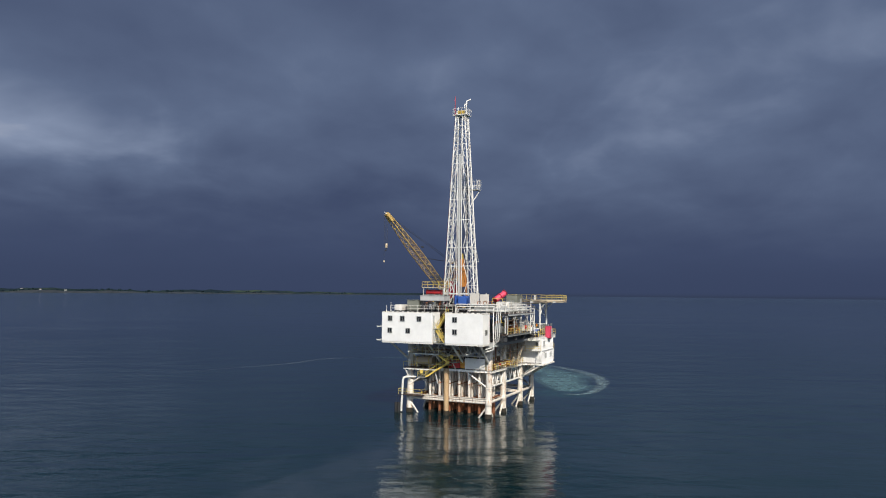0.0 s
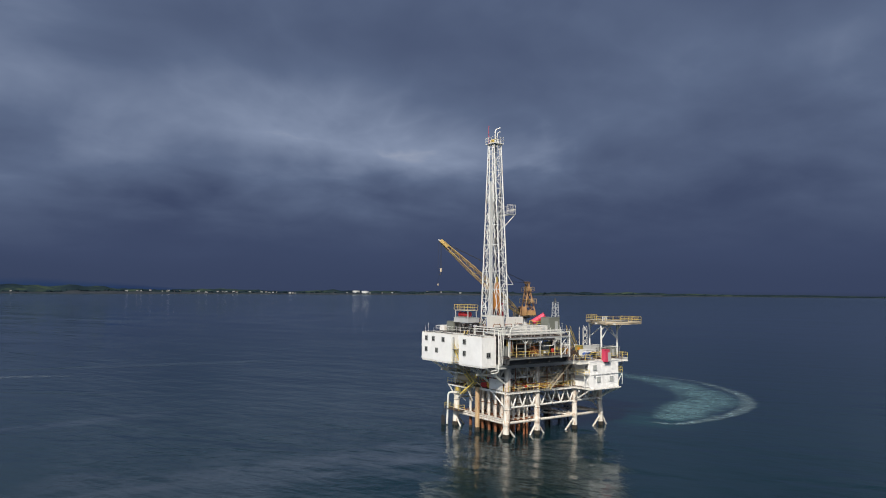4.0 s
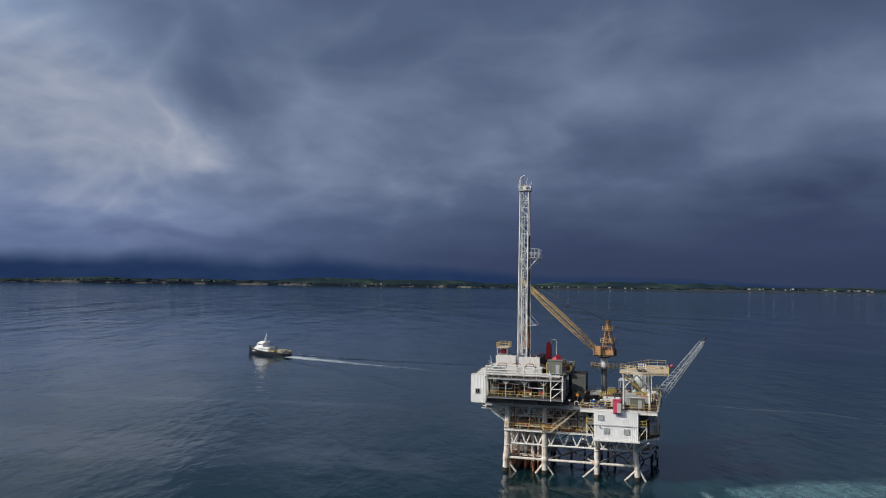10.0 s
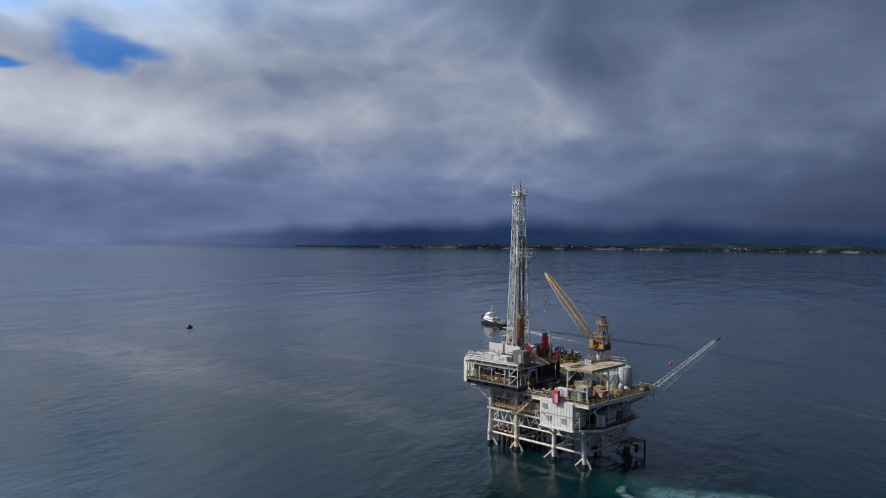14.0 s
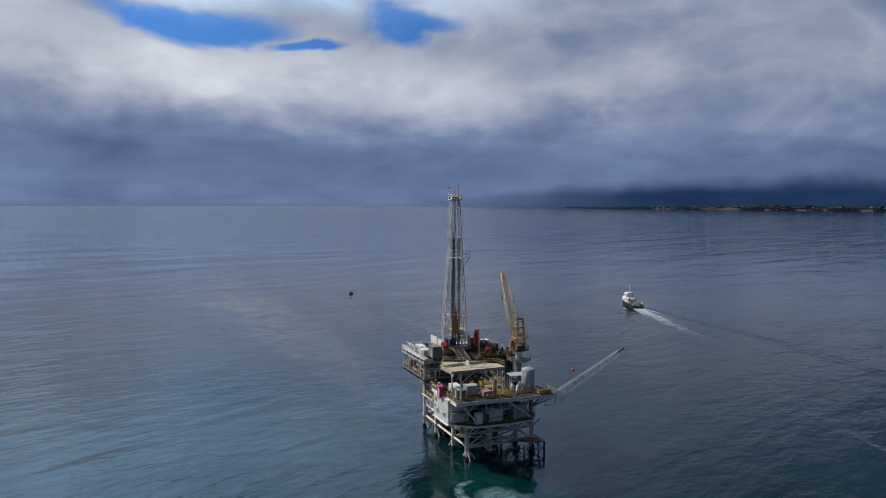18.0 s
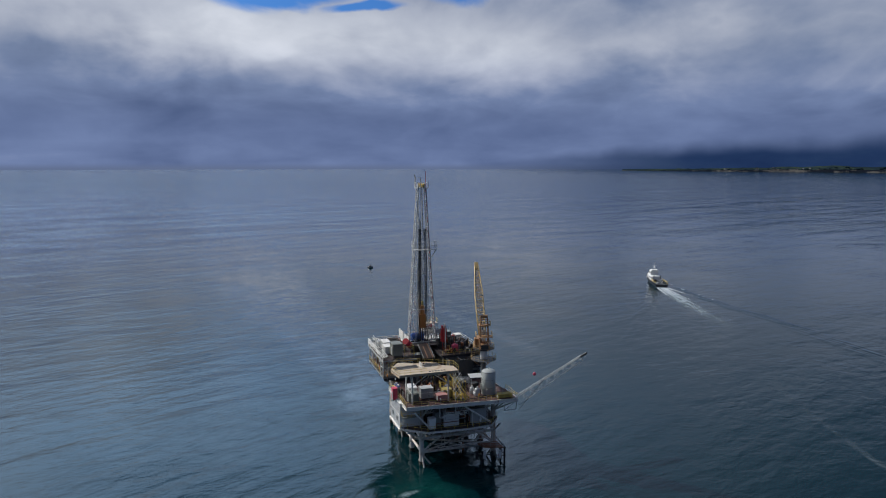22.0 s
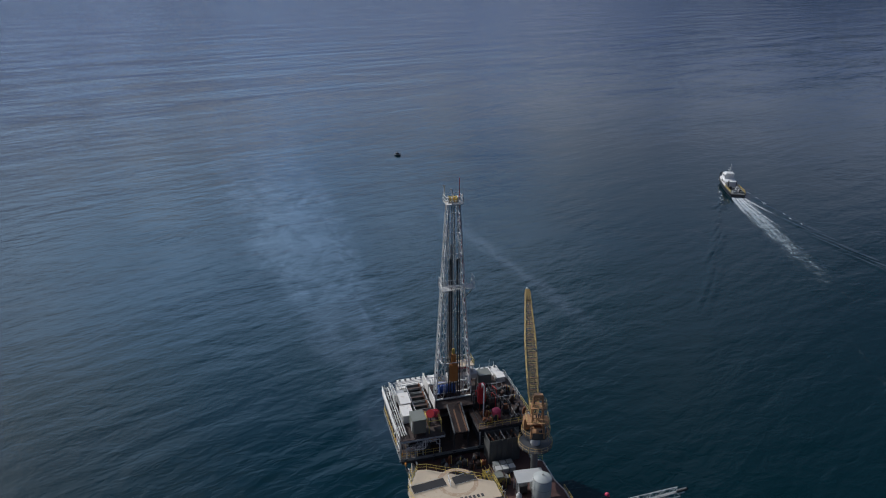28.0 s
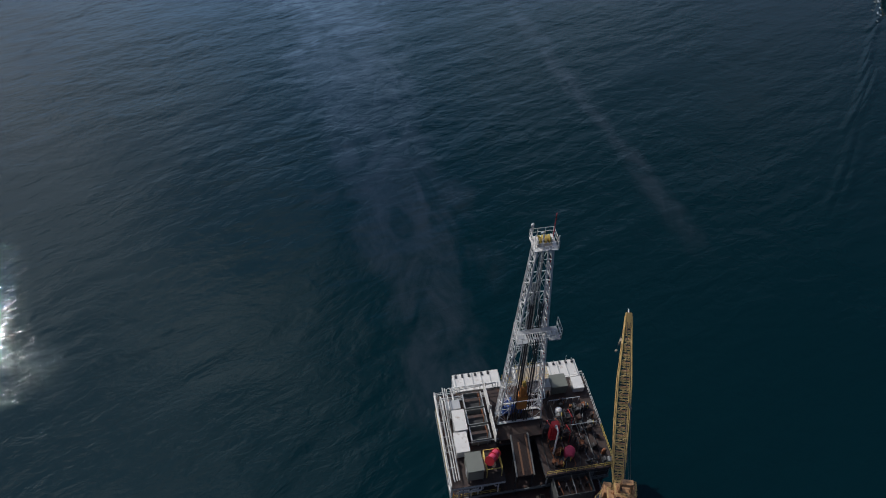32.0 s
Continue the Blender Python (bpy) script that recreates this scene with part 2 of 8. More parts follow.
def sea_mat():
    mat = bpy.data.materials.new("sea_water")
    mat.use_nodes = True
    k = Nodes(mat.node_tree)
    pos = k.add("ShaderNodeNewGeometry").outputs["Position"]
    x, y, z = k.split(pos)
    drift = k.noise(k.vm("MULTIPLY", pos, (0.004, 0.007, 0.0)), 1.0, 4, 0.5)
    # swell from the west, with wind ripples over it
    turn = k.xyz(k.m("ADD", k.m("MULTIPLY", x, 0.93), k.m("MULTIPLY", y, 0.37)),
                 k.m("SUBTRACT", k.m("MULTIPLY", y, 0.93), k.m("MULTIPLY", x, 0.37)), 0.0)
    swell = k.noise(k.vm("MULTIPLY", turn, (0.085, 0.035, 0.0)), 1.0, 3, 0.45, 0.4)
    chop = k.noise(k.vm("MULTIPLY", turn, (0.32, 0.17, 0.0)), 1.0, 5, 0.55, 0.5)
    lane = k.noise(k.vm("MULTIPLY", turn, (0.045, 0.011, 0.0)), 1.0, 3, 0.55, 0.3)
    crest = k.noise(k.vm("MULTIPLY", turn, (0.17, 0.072, 0.0)), 1.0, 4, 0.5, 0.35)
    ripple = k.noise(k.vm("MULTIPLY", turn, (1.5, 0.9, 0.0)), 1.0, 4, 0.6, 0.3)
    spark = k.noise(k.vm("MULTIPLY", turn, (4.2, 3.0, 0.0)), 1.0, 2, 0.5, 0.2)
    # oil films: long smooth streaks drifting off to the west
    warp = k.noise(k.vm("MULTIPLY", pos, (0.022, 0.030, 0.0)), 1.0, 6, 0.62, 1.2)
    film = k.noise(k.vm("MULTIPLY", pos, (0.05, 0.09, 0.0)), 1.0, 6, 0.65, 1.6)
    yw = k.m("ADD", y, k.m("MULTIPLY", k.m("SUBTRACT", warp, 0.5), 46.0))
    mid_a = k.m("ADD", -9.0, k.m("MULTIPLY", k.m("ADD", x, 40.0), 0.085))
    wide_a = k.m("ADD", 11.0, k.m("MULTIPLY", k.m("MULTIPLY", x, -1.0), 0.06))
    a = k.step(k.m("DIVIDE", k.m("ABSOLUTE", k.m("SUBTRACT", yw, mid_a)), wide_a), 1.15, 0.50)
    a = k.m("MULTIPLY", a, k.m("MULTIPLY", k.step(x, -18.0, -36.0), k.step(x, -620.0, -220.0)))
    mid_b = k.m("ADD", 57.0, k.m("MULTIPLY", k.m("ADD", x, 66.0), 0.115))
    b = k.step(k.m("ABSOLUTE", k.m("SUBTRACT", k.m("ADD", y, k.m("MULTIPLY", k.m("SUBTRACT", warp, 0.5), 14.0)), mid_b)), 5.5, 0.5)
    b = k.m("MULTIPLY", b, k.m("MULTIPLY", k.step(x, -55.0, -78.0), k.step(x, -230.0, -130.0)))
    slick = k.m("MULTIPLY", k.m("MAXIMUM", a, k.m("MULTIPLY", b, 0.9)), k.step(film, 0.24, 0.70))
    # aerated green water stirred up beside the platform
    stir = k.noise(k.vm("MULTIPLY", pos, (0.12, 0.12, 0.0)), 1.0, 5, 0.6, 0.8)
    g = k.blob(x, y, 27.0, -12.0, 9.0, 7.0)
    g = k.m("MULTIPLY", g, k.step(stir, 0.25, 0.7))
    deep = k.mix(drift, (0.0004, 0.0120, 0.0158, 1), (0.0007, 0.0172, 0.0224, 1))
    deep = k.mix(k.m("MULTIPLY", slick, 0.80), deep, (0.021, 0.033, 0.041, 1))
    deep = k.mix(k.m("MULTIPLY", g, 0.8), deep, (0.006, 0.062, 0.052, 1))
    height = k.m("ADD", k.m("ADD", k.m("MULTIPLY", swell, 0.45), k.m("MULTIPLY", lane, 0.5)), k.m("ADD", k.m("MULTIPLY", crest, 0.30), k.m("ADD", k.m("MULTIPLY", chop, 0.25), k.m("ADD", k.m("MULTIPLY", spark, 0.005), k.m("MULTIPLY", ripple, 0.028)))))
    # slack and ruffled patches of water
    calm_near = k.noise(k.vm("MULTIPLY", pos, (0.020, 0.014, 0.0)), 1.0, 5, 0.6, 0.8)
    p = k.add("ShaderNodeBsdfPrincipled")
    k.put(p.inputs["Base Color"], deep)
    rough = k.m("ADD", 0.014, k.m("MULTIPLY", drift, 0.03))
    # reflection is tinted, and IOR raised far out to brighten distant water
    k.put(p.inputs["Specular Tint"], (0.80, 0.95, 1.0, 1))
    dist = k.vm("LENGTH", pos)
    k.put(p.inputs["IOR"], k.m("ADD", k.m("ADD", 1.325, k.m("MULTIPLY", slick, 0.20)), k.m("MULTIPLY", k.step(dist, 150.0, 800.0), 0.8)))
    k.put(p.inputs["Roughness"], k.m("ADD", rough, k.m("MULTIPLY", k.step(dist, 300.0, 3000.0), 0.09)))
    # long low waves that show as bright and dark lines far out
    paws = k.noise(k.vm("MULTIPLY", turn, (0.020, 0.0050, 0.0)), 1.0, 6, 0.60, 0.4)
    height = k.m("ADD", height, k.m("MULTIPLY", k.m("MULTIPLY", paws, 7.0), k.step(dist, 120.0, 900.0)))
    bmp = k.add("ShaderNodeBump")
    bmp.inputs["Distance"].default_value = 1.0
    ruffled = k.m("ADD", 0.55, k.m("MULTIPLY", k.step(calm_near, 0.35, 0.7), 0.6))
    k.put(bmp.inputs["Strength"], k.m("MULTIPLY", ruffled, k.m("SUBTRACT", 0.9, k.m("MULTIPLY", slick, 0.32))))
    k.put(bmp.inputs["Height"], height)
    k.put(p.inputs["Normal"], bmp.outputs[0])
    k.put(k.add("ShaderNodeOutputMaterial").inputs[0], p.outputs[0])
    return mat


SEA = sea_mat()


def foam_mat(name, col, thick, scale, stretch, start=0.03, tail=0.9, most=1.0):
    """Foam that breaks up towards the edges of its sheet; u runs along it, v across it."""
    mat = bpy.data.materials.new(name)
    mat.use_nodes = True
    k = Nodes(mat.node_tree)
    uv = k.add("ShaderNodeUVMap").outputs[0]
    u, v, _ = k.split(uv)
    pos = k.add("ShaderNodeNewGeometry").outputs["Position"]
    lace = k.noise(pos, scale, 7, 0.68, 0.9)
    bands = k.noise(k.xyz(k.m("MULTIPLY", u, stretch), k.m("MULTIPLY", v, 11.0 if stretch < 20 else 2.5), 0.0), 1.0, 5, 0.6, 0.3)
    edge = k.m("MULTIPLY", k.m("MULTIPLY", v, k.m("SUBTRACT", 1.0, v)), 4.0)
    fade = k.m("MULTIPLY", k.step(u, 0.0, start), k.m("POWER", k.m("SUBTRACT", 1.0, u), tail))
    cover = k.m("ADD", k.m("MULTIPLY", lace, 0.55), k.m("MULTIPLY", bands, 0.45))
    cover = k.m("MULTIPLY", k.m("ADD", cover, thick), k.m("POWER", k.m("MULTIPLY", edge, fade), 0.5))
    cover = k.m("MULTIPLY", k.step(cover, 0.48, 0.80), most)
    dif = k.add("ShaderNodeBsdfPrincipled")
    k.put(dif.inputs["Base Color"], (*col, 1))
    dif.inputs["Roughness"].default_value = 0.7
    clear = k.add("ShaderNodeBsdfTransparent")
    mx = k.add("ShaderNodeMixShader")
    k.put(mx.inputs[0], cover)
    k.put(mx.inputs[1], clear.outputs[0])
    k.put(mx.inputs[2], dif.outputs[0])
    k.put(k.add("ShaderNodeOutputMaterial").inputs[0], mx.outputs[0])
    return mat


FOAM = foam_mat("white_foam", (0.66, 0.71, 0.73), 0.30, 0.55, 9.0, 0.03, 1.1, 0.85)
FOAM_THIN = foam_mat("thin_foam", (0.34, 0.42, 0.45), 0.24, 0.35, 14.0, 0.08)
FOAM_GREEN = foam_mat("aerated_water", (0.125, 0.245, 0.275), 0.22, 0.45, 60.0, 0.05, 0.25, 0.66)
FOAM_RIM = foam_mat("foam_rim", (0.28, 0.40, 0.42), 0.17, 0.55, 90.0, 0.05, 0.3, 0.55)
FOAM_LINE = foam_mat("wake_line_foam", (0.28, 0.35, 0.38), 0.12, 0.75, 44.0, 0.1, 0.45, 0.36)


def land_mat(name, a, b, c, scale, stops=(0.35, 0.52, 0.66)):
    mat = bpy.data.materials.new(name)
    mat.use_nodes = True
    k = Nodes(mat.node_tree)
    pos = k.add("ShaderNodeNewGeometry").outputs["Position"]
    n = k.noise(k.vm("MULTIPLY", pos, (1.0, 1.0, 3.0)), scale, 6, 0.6)
    f = k.noise(pos, scale * 7, 4, 0.6)
    base = k.ramp(k.m("ADD", k.m("MULTIPLY", n, 0.75), k.m("MULTIPLY", f, 0.25)), list(zip(stops, (a, b, c))))
    principled(k, base, 0.9, Specular_IOR_Level=0.0)
    return mat


# cloud shade and blue haze are put into the dark tones of the coast
LAND = land_mat("shaded_coastal_land", (0.012, 0.021, 0.033), (0.020, 0.034, 0.038), (0.060, 0.085, 0.050), 0.004)
BEACH = land_mat("cloud_shaded_beach", (0.018, 0.025, 0.034), (0.036, 0.042, 0.050), (0.022, 0.028, 0.036), 0.012)
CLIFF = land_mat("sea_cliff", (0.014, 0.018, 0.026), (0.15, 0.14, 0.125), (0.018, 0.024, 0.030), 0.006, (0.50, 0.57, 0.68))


def hill_mat():
    """Hills whose tops fade into the cloud that lies on them; their haze is painted as blue glow."""
    mat = bpy.data.materials.new("haze_glow_hills")
    mat.use_nodes = True
    k = Nodes(mat.node_tree)
    pos = k.add("ShaderNodeNewGeometry").outputs["Position"]
    u, v, _ = k.split(k.add("ShaderNodeUVMap").outputs[0])
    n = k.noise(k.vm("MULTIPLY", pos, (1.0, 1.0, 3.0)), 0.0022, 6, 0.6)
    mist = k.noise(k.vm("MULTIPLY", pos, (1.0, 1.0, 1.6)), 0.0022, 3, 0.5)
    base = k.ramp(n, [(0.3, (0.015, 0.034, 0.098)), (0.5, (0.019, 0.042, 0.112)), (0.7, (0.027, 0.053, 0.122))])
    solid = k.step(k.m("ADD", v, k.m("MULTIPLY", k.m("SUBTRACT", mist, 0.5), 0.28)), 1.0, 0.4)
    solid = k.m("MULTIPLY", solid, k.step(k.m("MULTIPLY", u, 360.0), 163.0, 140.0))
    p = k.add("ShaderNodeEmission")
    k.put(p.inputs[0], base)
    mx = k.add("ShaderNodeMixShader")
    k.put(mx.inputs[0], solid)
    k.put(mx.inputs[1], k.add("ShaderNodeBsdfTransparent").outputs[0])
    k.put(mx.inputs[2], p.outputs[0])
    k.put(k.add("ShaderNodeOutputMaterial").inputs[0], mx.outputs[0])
    return mat


HILLS = hill_mat()
FARWALL = surface("far_wall_paint", (0.34, 0.33, 0.32), (0.10, 0.08, 0.06), 0.2, 0.8)
# tree colour darkened and blued to carry the coast's shade and haze
TREES = land_mat("hazed_far_trees", (0.009, 0.018, 0.026), (0.011, 0.022, 0.028), (0.016, 0.028, 0.030), 0.02)


# ---- building helpers ----
PLACE = {}      # world matrix of each object built here
SHARED = {}


def thing(name, label, category, at, group="", kind=""):
    ob = new(name)
    ob.empty_display_size = 0.2
    m = Matrix.Translation(at)
    ob.matrix_basis = m
    PLACE[ob] = m
    return tagged(ob, label, category, group, kind)


def attach(name, mesh, m, parent, label=""):
    ob = new(name, mesh)
    ob.matrix_basis = m
    PLACE[ob] = m
    if parent is not None:
        ob.parent = parent
        ob.matrix_parent_inverse = PLACE[parent].inverted()
    return tagged(ob, label)


def mesh_of(name, bm, mat, smooth=False):
    me = bpy.data.meshes.new(name)
    bm.to_mesh(me)
    bm.free()
    me.materials.append(mat)
    if smooth:
        for p in me.polygons:
            p.use_smooth = True
    return me


def part(name, bm, mat, parent, label="", m=None, smooth=False):
    return attach(name, mesh_of(name, bm, mat, smooth), m or Matrix(), parent, label)


def unit_tube(mat, n):
    key = ("tube", mat.name, n)
    if key not in SHARED:
        bm = bmesh.new()
        bmesh.ops.create_cone(bm, cap_ends=True, segments=n, radius1=1, radius2=1, depth=1,
                              matrix=Matrix.Translation((0, 0, 0.5)))
        me = mesh_of("tube", bm, mat)
        for p in me.polygons:
            p.use_smooth = len(p.vertices) == 4
        SHARED[key] = me
    return SHARED[key]


def unit_ibeam(mat):
    """An I section, 1 x 1, along z from 0 to 1."""
    key = ("ibeam", mat.name)
    if key not in SHARED:
        prof = [(-.5, -.5), (.5, -.5), (.5, -.4), (.08, -.4), (.08, .4), (.5, .4), (.5, .5), (-.5, .5), (-.5, .4), (-.08, .4), (-.08, -.4), (-.5, -.4)]
        bm = bmesh.new()
        lo = [bm.verts.new((x, y, 0)) for x, y in prof]
        hi = [bm.verts.new((x, y, 1)) for x, y in prof]
        for i in range(12):
            j = (i + 1) % 12
            bm.faces.new((lo[i], lo[j], hi[j], hi[i]))
        bm.faces.new(lo[::-1])
        bm.faces.new(hi)
        SHARED[key] = mesh_of("i_beam", bm, mat)
    return SHARED[key]


def unit_box(mat):
    key = ("box", mat.name)
    if key not in SHARED:
        bm = bmesh.new()
        bmesh.ops.create_cube(bm, size=1, matrix=Matrix.Translation((0, 0, 0.5)))
        bmesh.ops.bevel(bm, geom=bm.edges[:], offset=0.02, segments=1, affect="EDGES")
        SHARED[key] = mesh_of("bar", bm, mat)
    return SHARED[key]


def along(a, b, sx, sy):
    """The matrix that lays a unit piece from a to b with the section sx, sy (sy upright for level pieces)."""
    a, b = Vector(a), Vector(b)
    d = b - a
    zv = d.normalized()
    up = Vector((0, 0, 1)) if abs(zv.z) < 0.95 else Vector((0, 1, 0))
    xv = up.cross(zv).normalized()
    yv = zv.cross(xv)
    r = Matrix((xv, yv, zv)).transposed().to_4x4()
    return Matrix.Translation(a) @ r @ Matrix.Diagonal((sx, sy, d.length, 1))


def tube(name, a, b, r, mat, parent, label="", n=8):
    return attach(name, unit_tube(mat, n), along(a, b, r, r), parent, label)


def ibeam(name, a, b, w, h, mat, parent, label=""):
    return attach(name, unit_ibeam(mat), along(a, b, w, h), parent, label)


def bar(name, a, b, w, h, mat, parent, label=""):
    return attach(name, unit_box(mat), along(a, b, w, h), parent, label)


def block(name, lo, hi, mat, parent, label="", bevel=0.04):
    lo, hi = Vector(lo), Vector(hi)
    size, mid = hi - lo, (lo + hi) / 2
    bm = bmesh.new()
    bmesh.ops.create_cube(bm, size=1, matrix=Matrix.Diagonal((*size, 1)))
    if bevel:
        bmesh.ops.bevel(bm, geom=bm.edges[:], offset=min(bevel, min(size) * 0.3), segments=2, affect="EDGES")
    return part(name, bm, mat, parent, label, Matrix.Translation(mid))


def cladding(name, lo, hi, mat, parent, pitch=0.45, depth=0.07):
    """A box whose upright walls are ribbed sheet."""
    (x0, y0, z0), (x1, y1, z1) = lo, hi

    def side(ax, ay, bx, by):
        n = max(2, int(math.hypot(bx - ax, by - ay) / pitch))
        nx, ny = (by - ay), -(bx - ax)
        length = math.hypot(nx, ny)
        nx, ny = nx / length, ny / length
        pts = []
        for i in range(n):
            for f, o in ((0.0, 0), (0.55, 0), (0.65, depth), (0.9, depth)):
                t = (i + f) / n
                pts.append((ax + (bx - ax) * t + nx * o, ay + (by - ay) * t + ny * o))
        return pts
    loop = side(x0, y0, x1, y0) + side(x1, y0, x1, y1) + side(x1, y1, x0, y1) + side(x0, y1, x0, y0)
    bm = bmesh.new()
    a = [bm.verts.new((x, y, z0)) for x, y in loop]
    b = [bm.verts.new((x, y, z1)) for x, y in loop]
    for i in range(len(loop)):
        j = (i + 1) % len(loop)
        bm.faces.new((a[i], a[j], b[j], b[i]))
    bm.faces.new(a[::-1])
    bm.faces.new(b)
    return part(name, bm, mat, parent)


def drum(name, c, r, z0, z1, mat, parent, label="", n=24, dome=0.0, r2=None):
    r2 = r if r2 is None else r2
    rings = [(r * 0.97, z0), (r, z0 + 0.04), (r2, z1 - 0.03), (r2 * 0.96, z1)]
    if dome:
        rings += [(r2 * 0.75, z1 + dome * 0.5), (r2 * 0.4, z1 + dome * 0.88), (0.02, z1 + dome)]
    bm = bmesh.new()
    loops = [[bm.verts.new((c[0] + rr * math.cos(2 * math.pi * i / n), c[1] + rr * math.sin(2 * math.pi * i / n), z)) for i in range(n)] for rr, z in rings]
    for lo, hi in zip(loops, loops[1:]):
        for i in range(n):
            bm.faces.new((lo[i], lo[(i + 1) % n], hi[(i + 1) % n], hi[i]))
    bm.faces.new(loops[0][::-1])
    bm.faces.new(loops[-1])
    me = mesh_of(name, bm, mat)
    for p in me.polygons:
        p.use_smooth = len(p.vertices) == 4
    return attach(name, me, Matrix(), parent, label)


def pipe(name, pts, r, mat, parent, label="", n=8):
    """A pipe run with rounded corners, as one mesh."""
    cu = bpy.data.curves.new(name, "CURVE")
    cu.dimensions, cu.bevel_depth, cu.bevel_resolution, cu.use_fill_caps = "3D", r, 2, True
    s = cu.splines.new("POLY")
    fine = [Vector(pts[0])]
    for a, b, c in zip(pts, pts[1:], pts[2:]):
        a, b, c = Vector(a), Vector(b), Vector(c)
        k = min(3 * r, (b - a).length * 0.4, (c - b).length * 0.4)
        p, q = b + (a - b).normalized() * k, b + (c - b).normalized() * k
        fine += [p, (p + q + 2 * b) / 4, q]
    fine.append(Vector(pts[-1]))
    s.points.add(len(fine) - 1)
    for pt, v in zip(s.points, fine):
        pt.co = (*v, 1)
    tmp = bpy.data.objects.new("tmp", cu)
    me = bpy.data.meshes.new_from_object(tmp)
    bpy.data.objects.remove(tmp)
    bpy.data.curves.remove(cu)
    me.name = name
    me.materials.clear()
    me.materials.append(mat)
    for p in me.polygons:
        p.use_smooth = True
    return attach(name, me, Matrix(), parent, label)


def slab(name, poly, z0, z1, mat, parent, label=""):
    bm = bmesh.new()
    a = [bm.verts.new((x, y, z0)) for x, y in poly]
    b = [bm.verts.new((x, y, z1)) for x, y in poly]
    n = len(poly)
    for i in range(n):
        bm.faces.new((a[i], a[(i + 1) % n], b[(i + 1) % n], b[i]))
    bm.faces.new(a[::-1])
    bm.faces.new(b)
    bmesh.ops.recalc_face_normals(bm, faces=bm.faces[:])
    return part(name, bm, mat, parent, label)


def railing(pts, mat=YELLOW, height=1.1, step=1.6, r=0.032, label="yellow painted steel guard railing along a deck edge", group="guard railings", toe=False, closed=False):
    """Guard rail along a run of points, each at its deck's height."""
    if closed:
        pts = list(pts) + [pts[0]]
    t = thing("guard_railing", label, "railing", pts[0], group)
    up = Vector((0, 0, 1))
    for a, b in zip(pts, pts[1:]):
        a, b = Vector(a), Vector(b)
        n = max(1, round((b - a).length / step))
        for i in range(n):
            p = a + (b - a) * (i / n)
            tube("post", p, p + up * height, r, mat, t, n=6)
        for name, f in (("top_rail", 1.0), ("mid_rail", 0.52)):
            tube(name, a + up * height * f, b + up * height * f, r, mat, t, n=6)
        if toe:
            bar("toe_board", a + up * 0.08, b + up * 0.08, 0.02, 0.16, mat, t)
    tube("post", Vector(pts[-1]), Vector(pts[-1]) + up * height, r, mat, t, n=6)
    return t


def stair(a, b, width, mat=YELLOW, side=None, label="steel stair flight with yellow stringers and open treads"):
    """A flight from the foot a to the head b."""
    a, b = Vector(a), Vector(b)
    t = thing("stair", label, "stairs", a, "stairs")
    run = Vector((b.x - a.x, b.y - a.y, 0))
    across = Vector((0, 0, 1)).cross(run.normalized()) * width / 2
    n = max(4, int((b.z - a.z) / 0.22))
    for s in (-1, 1):
        bar("stringer", a + across * s, b + across * s, 0.06, 0.28, mat, t)
        tube("hand_rail", a + across * s + Vector((0, 0, 1)), b + across * s + Vector((0, 0, 1)), 0.04, mat, t, n=6)
        for i in range(0, n + 1, 4):
            p = a + (b - a) * (i / n) + across * s
            tube("baluster", p, p + Vector((0, 0, 1)), 0.03, mat, t, n=6)
    for i in range(1, n):
        p = a + (b - a) * (i / n)
        bar("tread", p - across, p + across, 0.24, 0.04, GREY, t)
    return t


def warren(parent, a, b, z0, z1, n, r, mat, chords=True):
    """A warren truss between two plan points."""
    a, b = Vector((*a, 0)), Vector((*b, 0))

    def at(f, z):
        p = a + (b - a) * f
        return Vector((p.x, p.y, z))
    if chords:
        tube("chord", at(0, z0), at(1, z0), r * 1.25, mat, parent)
        tube("chord", at(0, z1), at(1, z1), r * 1.25, mat, parent)
    for i in range(n):
        tube("diagonal", at(i / n, z1), at((i + 0.5) / n, z0), r, mat, parent)
        tube("diagonal", at((i + 0.5) / n, z0), at((i + 1) / n, z1), r, mat, parent)


